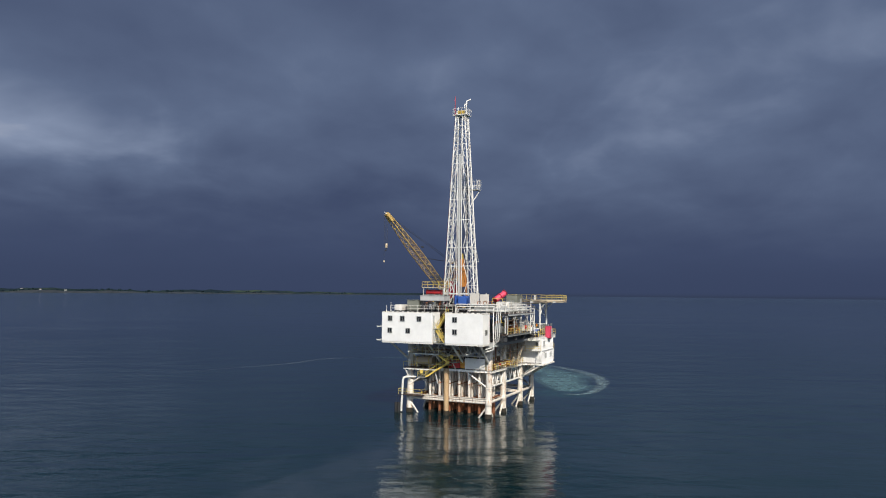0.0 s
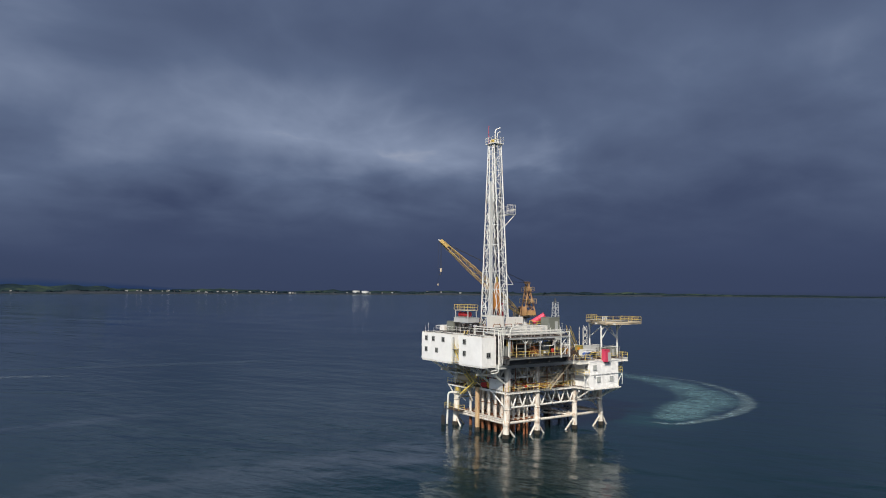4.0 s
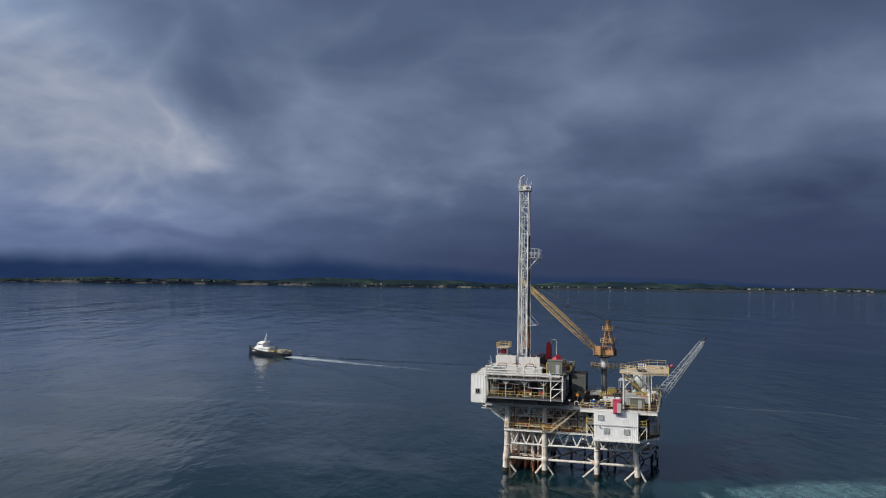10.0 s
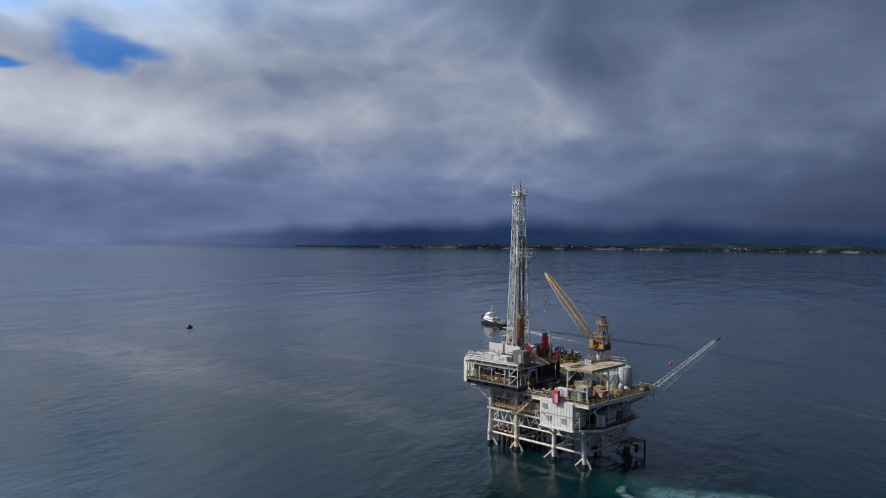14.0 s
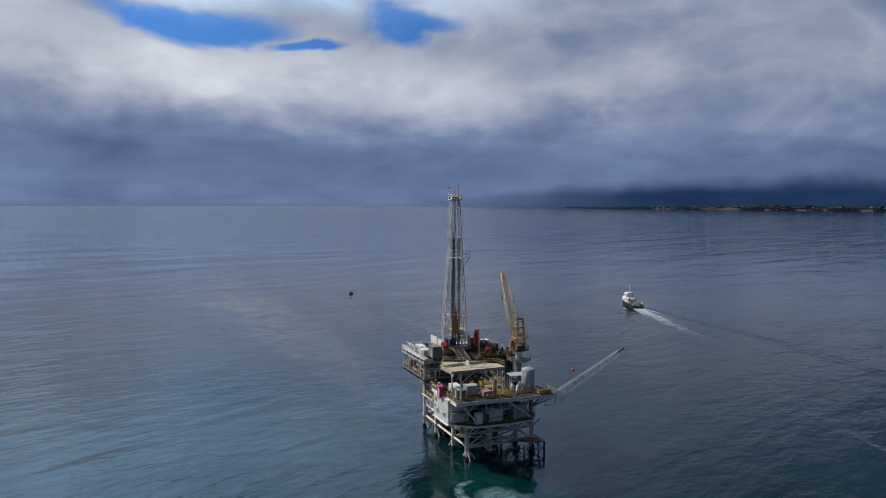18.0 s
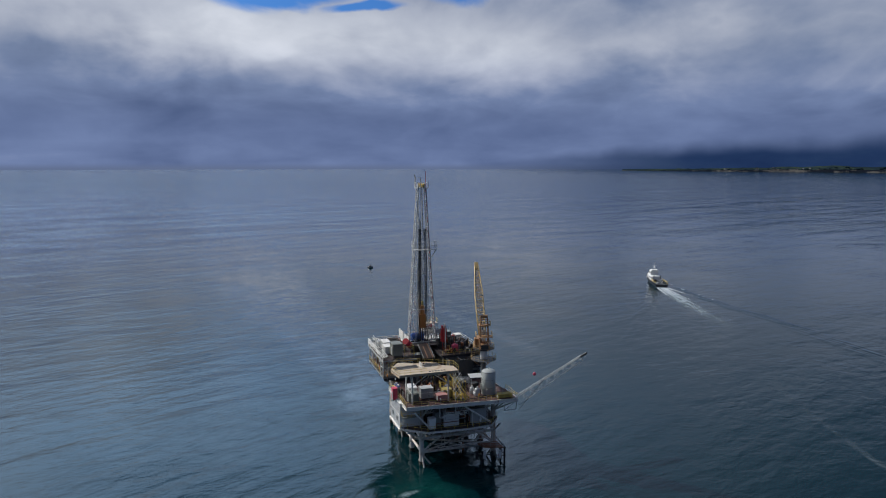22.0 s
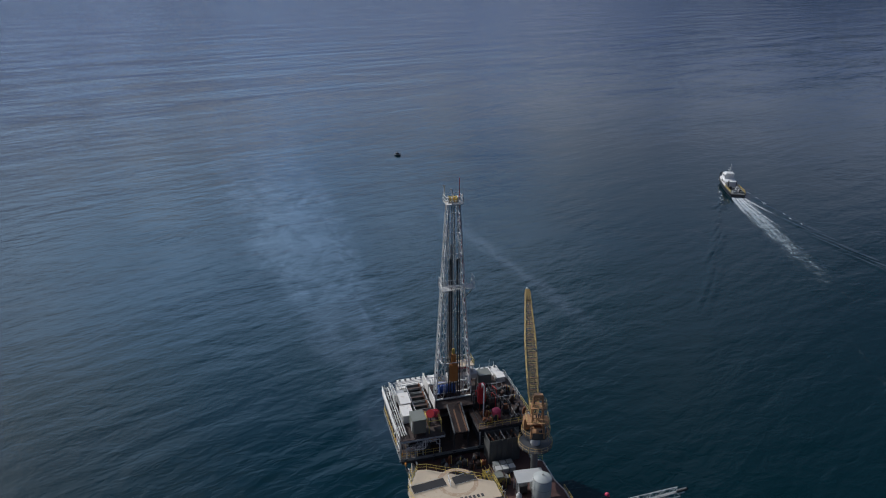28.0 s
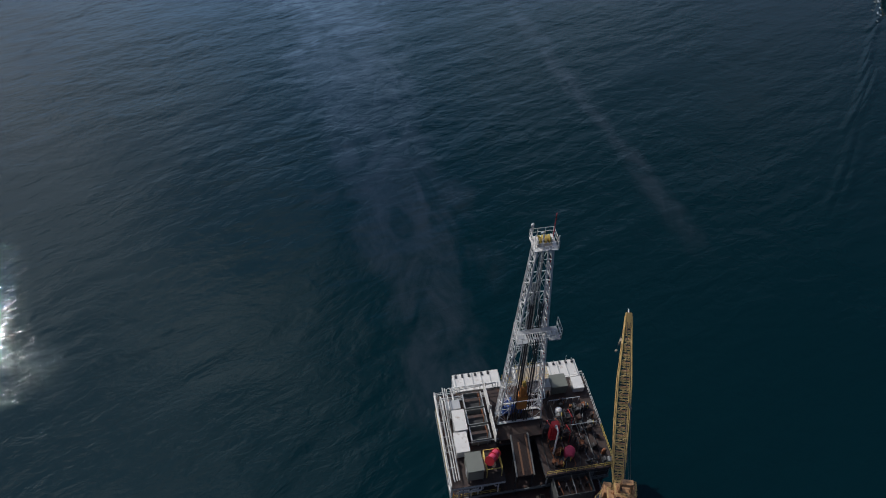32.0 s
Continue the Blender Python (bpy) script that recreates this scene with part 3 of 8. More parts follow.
def window(parent, c, normal, w, h, frame_mat=GREY, glass=GLASS):
    """A framed window on a wall; normal is one of -x, +x, -y, +y."""
    n = {"-x": Vector((-1, 0, 0)), "+x": Vector((1, 0, 0)), "-y": Vector((0, -1, 0)), "+y": Vector((0, 1, 0))}[normal]
    s = Vector((0, 0, 1)).cross(n)
    c = Vector(c)
    up = Vector((0, 0, 1))
    root = None
    bm = bmesh.new()
    for u0, u1, v0, v1 in ((-w / 2, w / 2, h / 2 - 0.1, h / 2), (-w / 2, w / 2, -h / 2, -h / 2 + 0.1),
                           (-w / 2, -w / 2 + 0.1, -h / 2 + 0.1, h / 2 - 0.1), (w / 2 - 0.1, w / 2, -h / 2 + 0.1, h / 2 - 0.1), (-0.03, 0.03, -h / 2 + 0.1, h / 2 - 0.1)):
        mid = s * (u0 + u1) / 2 + up * (v0 + v1) / 2 + n * 0.04
        m = Matrix.Translation(mid) @ Matrix((s, up, n)).transposed().to_4x4() @ Matrix.Diagonal((u1 - u0, v1 - v0, 0.16, 1))
        bmesh.ops.create_cube(bm, size=1, matrix=m)
    root = part("window", bm, frame_mat, parent, "small square window with a grey metal frame", Matrix.Translation(c))
    bm = bmesh.new()
    m = Matrix((s, up, n)).transposed().to_4x4() @ Matrix.Diagonal((w - 0.16, h - 0.16, 0.05, 1))
    bmesh.ops.create_cube(bm, size=1, matrix=m)
    part("pane", bm, glass, root, "", Matrix.Translation(c + n * 0.03))
    return root


# ---- sea, coast and far hills ----
def lift(az, d):
    """The far water and coast of the west lie a little higher, as a more distant horizon does."""
    far = max(0.0, min(1.0, (d - 2400) / 2390)) ** 1.5
    w = max(0.0, min(1.0, (az - 85) / 60)) * max(0.0, min(1.0, (260 - az) / 40))
    return 27 * far * w


def ring_sheet(name, radii, n, mat, label, category):
    bm = bmesh.new()
    mid = bm.verts.new((0, 0, 0))
    prev = None
    for r in radii:
        cur = [bm.verts.new((r * math.cos(2 * math.pi * i / n), r * math.sin(2 * math.pi * i / n), lift(360 * i / n, r))) for i in range(n)]
        for i in range(n):
            j = (i + 1) % n
            if prev is None:
                bm.faces.new((mid, cur[i], cur[j]))
            else:
                bm.faces.new((prev[i], cur[i], cur[j], prev[j]))
        prev = cur
    return tagged(part(name, bm, mat, None, smooth=True), label, category, "", "structure")


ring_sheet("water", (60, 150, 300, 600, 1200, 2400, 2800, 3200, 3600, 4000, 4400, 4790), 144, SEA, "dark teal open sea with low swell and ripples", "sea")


def shore(az):
    """Distance of the waterline, by azimuth in degrees."""
    return 4480 + 60 * noise.noise((az * 0.11, 0.3, 0)) + 25 * noise.noise((az * 0.7, 4.3, 0))


def rise(az, lo=22, hi=147):
    """How much the coast fades out at its two ends."""
    return max(0.0, min(1.0, (az - lo) / 26)) * max(0.0, min(1.0, (hi - az) / 16))


def strip(name, a0, a1, step, rows, mat, label, category="land"):
    """A strip of land: rows(az) gives (distance, height) from the water inland."""
    bm = bmesh.new()
    uv = bm.loops.layers.uv.new("UVMap")
    prev = None
    az = a0
    while az <= a1 + 1e-6:
        c, s = math.cos(radians(az)), math.sin(radians(az))
        line = rows(az)
        cur = [bm.verts.new((d * c, d * s, h)) for d, h in line]
        if prev:
            for i in range(len(cur) - 1):
                f = bm.faces.new((prev[i], cur[i], cur[i + 1], prev[i + 1]))
                for lp, j, a in zip(f.loops, (i, i, i + 1, i + 1), (az - step, az, az, az - step)):
                    lp[uv].uv = (a / 360, j / (len(cur) - 1))
        prev = cur
        az += step
    bmesh.ops.recalc_face_normals(bm, faces=bm.faces[:])
    return tagged(part(name, bm, mat, None, smooth=True), label, category, "", "structure")


def cliff_top(az):
    k = rise(az) * (1.5 if az < 85 else 1.0)
    n = noise.noise((az * 0.55, 7.7, 0)) + 0.5 * noise.noise((az * 2.3, 1.7, 0))
    return max(0.6, k * (6 + 9 * max(0, (az - 70) / 60) + 6 * n)) + lift(az, 4480)


def coast_rows(az):
    k = rise(az)
    top = cliff_top(az)
    hill = k * (6 + 14 * noise.noise((az * 0.17, 2.2, 0)) + 9 * noise.noise((az * 0.9, 5.1, 0)))
    hill += k * 34 * (math.exp(-((az - 90) / 7) ** 2) + 0.8 * math.exp(-((az - 111) / 9) ** 2))
    d = shore(az)
    return [(d + 14, top), (d + 60, top + 1.5), (d + 130, top + max(0, hill * 0.4)), (d + 230, top + max(2, hill + 8)),
            (d + 300, top + max(2, hill + 6 + 6 * noise.noise((az * 3.1, 0, 9)))), (d + 330, 0)]


def cliff_rows(az):
    d = shore(az)
    return [(d, lift(az, d) - 0.5), (d + 4, lift(az, d) + 0.8), (d + 9, lift(az, d) * 0.2 + cliff_top(az) * 0.8), (d + 16, cliff_top(az) + 0.2)]


strip("ground", 22, 147, 0.25, coast_rows, LAND, "low green and brown coastal land, cloud shade and haze put in its colour")
strip("beach", 22, 96, 0.25, cliff_rows, BEACH, "low shoreline, cloud shade and haze put in its dark colour", "shore")
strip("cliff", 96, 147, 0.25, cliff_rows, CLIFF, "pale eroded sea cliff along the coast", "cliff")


RIDGE = [(50, 0), (60, 8), (75, 30), (86, 90), (97, 95), (104, 150), (112, 200), (126, 232), (133, 208), (141, 190), (148, 150), (154, 95), (160, 36), (166, 0)]


def range_rows(az):
    h = np.interp(az, [a for a, _ in RIDGE], [v for _, v in RIDGE])
    n = 0.16 * noise.noise((az * 0.16, 3.0, 1)) + 0.10 * noise.noise((az * 0.52, 8.0, 2)) + 0.04 * noise.noise((az * 1.7, 1.0, 3))
    h = float(h) * (1 + n)
    h *= 1.12
    z = lift(az, 4790)
    return [(4790, z - 4), (4796, z + h * 0.25), (4802, z + h * 0.5), (4810, z + h * 0.75), (4820, z + h)]


strip("backdrop", 50, 166, 0.5, range_rows, HILLS, "mountain range under low rain cloud, haze painted as a blue glow", "mountains")

# dark tree belts and small pale buildings along the shore
rng = random.Random(5)
bm = bmesh.new()
for i in range(900):
    az = rng.uniform(30, 146)
    if noise.noise((az * 0.8, 0, 4)) < -0.1:
        continue
    k = rise(az)
    if k < 0.2:
        continue
    d = shore(az) + rng.choice((24, 40, 70, 150, 235))
    h = rng.uniform(4, 11) * (0.4 + 0.6 * k)
    base = cliff_top(az) + (6 if d > shore(az) + 140 else 0)
    m = Matrix.Translation((d * math.cos(radians(az)), d * math.sin(radians(az)), base + h * 0.35)) @ Matrix.Diagonal((h * rng.uniform(.9, 2.4), h * rng.uniform(.9, 2.4), h, 1))
    bmesh.ops.create_icosphere(bm, subdivisions=1, radius=0.6, matrix=m @ pose(0, 0, 0, rng.uniform(0, 40), rng.uniform(0, 40), rng.uniform(0, 90)))
tagged(part("tree_belt", bm, TREES, None), "belts of trees along the far coast, haze put in their dark colour", "trees", "", "stuff")


def far_house(az, off, w, dpt, h, mat, roof):
    d = shore(az) + off
    z = cliff_top(az) + (2 if off < 100 else 5)
    t = thing("coast_house", "small pale house on the far shore", "house", (d * math.cos(radians(az)), d * math.sin(radians(az)), z - 3), "houses along the shore")
    rot = pose(0, 0, 0, 0, 0, az + rng.uniform(-25, 25))
    base = Matrix.Translation((d * math.cos(radians(az)), d * math.sin(radians(az)), z)) @ rot
    b = bmesh.new()
    bmesh.ops.create_cube(b, size=1, matrix=Matrix.Translation((0, 0, h / 2 - 1.5)) @ Matrix.Diagonal((dpt, w, h + 3, 1)))
    part("wall", b, mat, t, "", base)
    b = bmesh.new()
    v = [b.verts.new(p) for p in ((-dpt * .55, -w * .53, h), (dpt * .55, -w * .53, h), (dpt * .55, w * .53, h), (-dpt * .55, w * .53, h), (0, -w * .53, h + 2.4), (0, w * .53, h + 2.4))]
    for f in ((0, 1, 4), (2, 3, 5), (0, 4, 5, 3), (1, 2, 5, 4), (3, 2, 1, 0)):
        b.faces.new([v[i] for i in f])
    part("roof", b, roof, t, "", base)


for lo, hi, count in ((68, 82, 34), (88, 99, 16), (54, 66, 8), (104, 112, 6), (122, 140, 16)):
    for i in range(count):
        far_house(rng.uniform(lo, hi), rng.choice((22, 35, 55, 90, 150)), rng.uniform(7, 16), rng.uniform(7, 11), rng.uniform(3, 6), rng.choice((FARWALL, FARWALL, GREY)), rng.choice((GREY, BROWN, DARK)))


def storage_tank(az, r, h):
    d = shore(az) + 120
    c = (d * math.cos(radians(az)), d * math.sin(radians(az)))
    t = thing("storage_tank", "large white cylindrical storage tank on the far shore", "tank", (*c, cliff_top(az)), "storage tanks")
    drum("shell", c, r, cliff_top(az) - 4, cliff_top(az) + h, PALEGREY, t, n=32)
    drum("roof", c, r * 1.02, cliff_top(az) + h, cliff_top(az) + h + 0.8, GREY, t, n=32, dome=2.0)


storage_tank(63.1, 24, 19)
storage_tank(62.35, 24, 19)


# ---- platform: jacket, conductors and decks ----
LEG_X = (-15.3, -6.9, 3.8, 12.0)
LEG_Y = (-8.4, 8.8)
LEG_R = (0.66, 0.62, 0.56, 0.56)

jacket = thing("jacket", "white tubular steel platform jacket standing in the sea, rust stained", "platform jacket", (0, 0, 0))
for iy, y in enumerate(LEG_Y):
    for ix, x in enumerate(LEG_X):
        lean = 0.6 * (1 if ix == 0 else -1 if ix == 3 else 0)
        foot, knee, top = Vector((x, y, -1.5)), Vector((x + lean * 0.75, y, 5.6)), Vector((x + lean, y, 14.1))
        leg = tube("leg", foot, knee, LEG_R[ix], LEGW, jacket, n=20)
        tube("leg", knee, top, LEG_R[ix] * 0.98, LEGW, jacket, n=20)
        tube("splash_band", foot, foot + (knee - foot) * (2.3 / 7.1), LEG_R[ix] + 0.04, GROWTH, leg, "dark marine growth at the waterline", n=20)
        tube("weld_collar", knee - Vector((0, 0, 0.12)), knee + Vector((0, 0, 0.12)), LEG_R[ix] + 0.05, LEGW, leg, n=20)
        tube("node_can", Vector((x + lean * .35, y, 2.3)), Vector((x + lean * .4, y, 3.5)), LEG_R[ix] + 0.05, LEGW, leg, n=20)

for y in LEG_Y:
    for a, b in zip(LEG_X, LEG_X[1:]):
        tube("brace", (a + 0.3, y, 2.9), (b, y, 2.9), 0.28, LEGW, jacket, n=12)
        tube("brace", (a + 0.4, y, 5.9), (b, y, 5.9), 0.17, LEGW, jacket, n=10)
    # inclined braces that run on below the water
    for x, dx in ((-15.1, 2.9), (-6.9, -2.6), (3.8, -3.6), (12, -3.4), (-6.9, 2.4), (12.1, 1.9)):
        tube("brace", (x, y, 2.5), (x + dx, y, -0.9), 0.19, LEGW, jacket, n=10)
for ix, x in enumerate(LEG_X):
    for z, r in ((2.9, 0.28), (5.9, 0.2))[:1 if ix == 0 else 2]:
        tube("brace", (x, LEG_Y[0], z), (x, LEG_Y[1], z), r, LEGW, jacket, n=12)
    for y, s in ((LEG_Y[0], 1), (LEG_Y[1], -1)):
        tube("brace", (x, y, 2.5), (x, y + 2.6 * s, -0.9), 0.18, LEGW, jacket, n=10)
# plan bracing at the lower ring and inner X frames
for a, b in zip(LEG_X, LEG_X[1:]):
    tube("brace", (a, LEG_Y[0], 2.9), (b, LEG_Y[1], 2.9), 0.2, LEGW, jacket, n=10)
    if a > -10:
        tube("brace", (a, LEG_Y[1], 2.9), (b, LEG_Y[0], 2.9), 0.2, LEGW, jacket, n=10)
        tube("brace", (a, LEG_Y[1], 2.9), (b, LEG_Y[1], 9.0), 0.2, LEGW, jacket, n=10)
tube("brace", (LEG_X[3], LEG_Y[0], 3.0), (LEG_X[3], 0.2, 9.0), 0.22, LEGW, jacket, n=10)
tube("brace", (LEG_X[3], LEG_Y[1], 3.0), (LEG_X[3], 0.2, 9.0), 0.22, LEGW, jacket, n=10)

# white deck trusses
for y in LEG_Y:
    for a, b, n in ((-14.7, -6.9, 3), (-6.9, 3.8, 4), (3.8, 11.4, 3)):
        warren(jacket, (a, y), (b, y), 11.8, 14.0, n, 0.14, WHITE)
        warren(jacket, (a, y), (b, y), 5.9, 9.0, n, 0.17, WHITE)
for x in LEG_X:
    warren(jacket, (x, LEG_Y[0]), (x, LEG_Y[1]), 11.8, 14.0, 5, 0.14, WHITE)
    if x > -15:
        warren(jacket, (x, LEG_Y[0]), (x, LEG_Y[1]), 6.2, 9.0, 4, 0.15, WHITE)
warren(jacket, (-14.7, 0.2), (11.4, 0.2), 11.8, 14.0, 9, 0.13, WHITE)
tube("brace", (-15.0, -8.4, 5.6), (-15.0, -3.4, 8.8), 0.16, WHITE, jacket, n=10)
tube("brace", (-15.0, 8.8, 5.6), (-15.0, 3.8, 8.8), 0.16, WHITE, jacket, n=10)
# knees out to the quarters
for y in (-9.0, -3.0, 2.0, 10.3):
    tube("strut", (-14.9, max(-8.4, min(8.8, y)), 10.3), (-20.9, y, 14.4), 0.22, WHITE, jacket, n=10)
for y in (-6.2, 6.2):
    warren(jacket, (-20.9, y), (-14.9, y), 12.6, 14.3, 2, 0.12, WHITE)
# knees under the small accommodation block and the east deck
for x in (3.8, 11.4):
    tube("strut", (x, -8.5, 5.9), (x, -12.9, 8.6), 0.2, WHITE, jacket, n=10)
    tube("strut", (x, -8.5, 6.2), (x + (2.6 if x > 5 else -2.6), -12.4, 8.6), 0.16, WHITE, jacket, n=10)
for y in (-8.4, 0.2, 8.8):
    tube("strut", (12, y, 11.0), (16.2, y, 14.4), 0.2, WHITE, jacket, n=10)
    tube("strut", (12, y, 5.9), (15.6, y, 8.9), 0.18, WHITE, jacket, n=10)
tube("strut", (15.9, -0.6, 14.4), (15.9, 6.3, 9.6), 0.2, WHITE, jacket, n=10)
tube("strut", (15.9, -11.2, 13.6), (15.9, -7.6, 9.6), 0.2, WHITE, jacket, n=10)

# conductors in the western bay
for i in range(5):
    for j in range(6):
        x, y = -14.2 + i * 1.45, -6.1 + j * 2.15
        c = thing("conductor_pipe", "well conductor pipe, white above and rusty red at the waterline", "pipe", (x, y, -1.5), "well conductors")
        tube("casing", (x, y, 2.6), (x, y, 9.2), 0.27, LEGW, c, n=12)
        tube("splash_zone", (x, y, -1.5), (x, y, 3.2), 0.31, RUST, c, "rusty red lower casing", n=12)
        tube("growth", (x, y, -1.4), (x, y, 0.55), 0.34, GROWTH, c, n=12)
        tube("wellhead", (x, y, 9.2), (x, y, 10.6), 0.36, GREY if (i + j) % 3 else RED, c, n=12)
        tube("flange", (x, y, 6.0), (x, y, 6.15), 0.38, RUST, c, n=12)
guide = thing("conductor_guide_frame", "rust streaked guide frame around the conductors", "steel frame", (-10.7, 0, 3.0))
for j in range(7):
    ibeam("guide_beam", (-15.2, -7.2 + j * 2.15, 3.35), (-7.2, -7.2 + j * 2.15, 3.35), 0.25, 0.4, RUST if j % 2 else LEGW, guide)
for i in range(6):
    ibeam("guide_beam", (-14.9 + i * 1.45, -8, 3.35), (-14.9 + i * 1.45, 8.4, 3.35), 0.2, 0.3, RUST, guide)
ibeam("guide_beam", (-15.4, -8.4, 3.5), (-15.4, 8.8, 3.5), 0.5, 0.42, LEGW, guide)

riser = thing("riser_pipe", "white goose-neck riser pipe running down to the sea", "pipe", (-16.6, 9.4, 0))
pipe("bend", [(-15.2, 7.4, 7.1), (-16.6, 9.6, 7.1), (-16.7, 9.9, 0.2)], 0.22, WHITE, riser)
tube("clamp", (-16.7, 9.9, 0.2), (-16.7, 9.9, -1.2), 0.3, RUBBER, riser)
mid_leg = thing("caisson", "rust stained brown steel caisson", "pipe", (-15.6, 0.4, 0))
tube("casing", (-15.6, 0.4, -1.5), (-15.6, 0.4, 9.2), 0.5, surface("stained_leg_paint", (0.52, 0.36, 0.20), (0.28, 0.12, 0.05), 0.7, 0.6), mid_leg, n=16)
tube("growth", (-15.6, 0.4, -1.5), (-15.6, 0.4, 0.9), 0.55, GROWTH, mid_leg, n=16)
for x, y in ((-9.4, -7.2), (-8.4, -7.0), (-2.2, 2.6), (0.6, 4.0), (5.6, 8.0), (7.2, 3.0)):
    c = thing("caisson", "slim white pump caisson with a rusty foot", "pipe", (x, y, 0), "pump caissons")
    tube("casing", (x, y, 2.0), (x, y, 14.0), 0.2, LEGW, c, n=10)
    tube("splash_zone", (x, y, -1.5), (x, y, 2.2), 0.24, RUST, c, n=10)

# boat landing and fenders at the north-east corner
landing = thing("boat_landing", "dark steel boat landing with rubber fender posts", "boat landing", (12.8, 7.5, 0))
for x, y, z in ((15.0, 5.0, 2.4), (16.4, 9.6, 3.4), (12.4, 10.4, 2.4)):
    tube("fender_post", (x, y, -1.5), (x, y, z), 0.22, RUBBER, landing, n=12)
for z in (1.4, 3.2):
    ibeam("landing_beam", (12.2, 2.0, z), (16.2, 10.0, z), 0.2, 0.24, GREY, landing)
    ibeam("landing_beam", (8.4, 10.4, z), (16.2, 10.0, z), 0.2, 0.24, GREY, landing)
slab("landing_deck", [(12.4, 4.4), (15.0, 5.2), (16.2, 9.4), (12.4, 9.4)], 3.3, 3.42, RUST, landing)
for i in range(4):
    tube("tyre_hanger", (15.0 + i * 0.38, 3.4 + i * 1.7, 1.0), (15.1 + i * 0.38, 3.5 + i * 1.7, 2.8), 0.32, WHITE if i % 2 else RUBBER, landing, n=12)
railing([(12.4, 4.4, 3.42), (15.0, 5.2, 3.42), (16.2, 9.4, 3.42)], WHITE, label="white pipe railing on the boat landing")
for y in (-4.6, -1.4, 1.8):
    tube("walkway_tube", (12.0, y - 1.6, 4.6), (15.6, y + 1.6, 4.6), 0.09, LEGW, landing)
for x in (12.6, 14.6):
    tube("walkway_tube", (x, -5.6, 4.6), (x, 6.6, 4.6), 0.1, LEGW, landing)
    tube("hanger", (x, -4.0, 4.6), (x, -4.0, 8.8), 0.06, LEGW, landing)
    tube("hanger", (x, 3.0, 4.6), (x, 3.0, 8.8), 0.06, LEGW, landing)
westl = thing("boat_landing", "small yellow railed landing stage by the north-west leg", "boat landing", (-16.4, 8.8, 3.6))
slab("landing_deck", [(-17.0, 5.2), (-15.4, 5.2), (-15.4, 10.4), (-17.0, 10.4)], 3.5, 3.65, BROWN, westl)
railing([(-15.4, 5.2, 3.65), (-17.0, 5.2, 3.65), (-17.0, 10.4, 3.65), (-15.4, 10.4, 3.65)])
fend = thing("rope_fender", "dark hanging rubber fender", "fender", (-17.3, 10.4, 0))
for y in (10.2, 10.8):
    tube("fender", (-17.3, y, -0.4), (-17.3, y, 2.0), 0.28, RUBBER, fend, n=12)
    tube("rope", (-17.3, y, 2.0), (-17.1, y - 0.3, 3.6), 0.04, RUBBER, fend, n=6)

# decks
lower = thing("cellar_deck", "steel cellar deck with brown plating and edge beams", "deck", (0, 0, 9.0))
LOWER = [(-15.4, -9.2), (3.0, -9.2), (3.4, -13.3), (12.2, -13.3), (16.2, -8.3), (16.7, 0.6), (16.2, 6.5), (12.4, 9.4), (-15.4, 9.4)]
slab("plating", LOWER, 9.06, 9.2, BROWN, lower)
for (x0, y0), (x1, y1) in zip(LOWER, LOWER[1:] + LOWER[:1]):
    ibeam("edge_beam", (x0, y0, 8.9), (x1, y1, 8.9), 0.25, 0.42, WHITE, lower)
for i in range(13):
    x = -14 + i * 2.2
    ibeam("joist", (x, -9 if x < 3 else -12.8, 8.85), (x, 9.2 if x < 12.3 else 6.6, 8.85), 0.2, 0.36, GREY, lower)
westd = thing("walkway_deck", "narrow west walkway deck under the quarters", "deck", (-17, 0, 9.0))
slab("plating", [(-16.9, 2.0), (-15.4, 2.0), (-15.4, 9.4), (-16.9, 9.4)], 9.0, 9.12, BROWN, westd)
ibeam("edge_beam", (-16.9, 2.0, 8.85), (-16.9, 9.4, 8.85), 0.16, 0.24, WHITE, westd)
for y in (2.4, 9.0):
    tube("strut", (-16.8, y, 8.7), (-15.3, max(-8, min(8.5, y)), 6.0), 0.15, WHITE, westd, n=8)
railing([(-15.4, 2.0, 9.12), (-16.9, 2.0, 9.12), (-16.9, 9.4, 9.12)])
railing([(-15.5, -8.0, 9.2), (-15.5, 1.6, 9.2)])
railing([(-15.2, -9.2, 9.2), (3.0, -9.2, 9.2)])
railing([(12.2, -13.3, 9.2), (16.2, -8.3, 9.2), (16.7, 0.6, 9.2), (16.2, 6.5, 9.2), (12.4, 9.4, 9.2)])
railing([(-15.4, 9.4, 9.2), (12.4, 9.4, 9.2)])

main = thing("main_deck", "steel main deck with stained red-brown plating and grey edge beams", "deck", (0, 0, 14.4))
MAIN = [(-19.0, -11.2), (0.8, -11.2), (0.8, -12.9), (15.6, -12.9), (16.6, 1.6), (17.4, 12.2), (10.6, 12.2), (8.2, 11.6), (2.6, 11.6), (1.6, 9.8), (-19.0, 11.8)]
slab("plating", MAIN, 14.72, 14.9, OXIDE, main)
for (x0, y0), (x1, y1) in zip(MAIN, MAIN[1:] + MAIN[:1]):
    ibeam("edge_beam", (x0, y0, 14.5), (x1, y1, 14.5), 0.3, 0.8, PALEGREY if x0 < 0.7 else WHITE, main)
for i in range(16):
    x = -18 + i * 2.2
    ibeam("joist", (x, -11 if x < 1 else -12.7, 14.42), (x, 9.6, 14.42), 0.25, 0.55, GREY, main)
railing([(0.8, -11.2, 14.9), (0.8, -12.9, 14.9), (15.6, -12.9, 14.9), (16.6, 1.6, 14.9), (17.4, 12.2, 14.9), (10.6, 12.2, 14.9)])
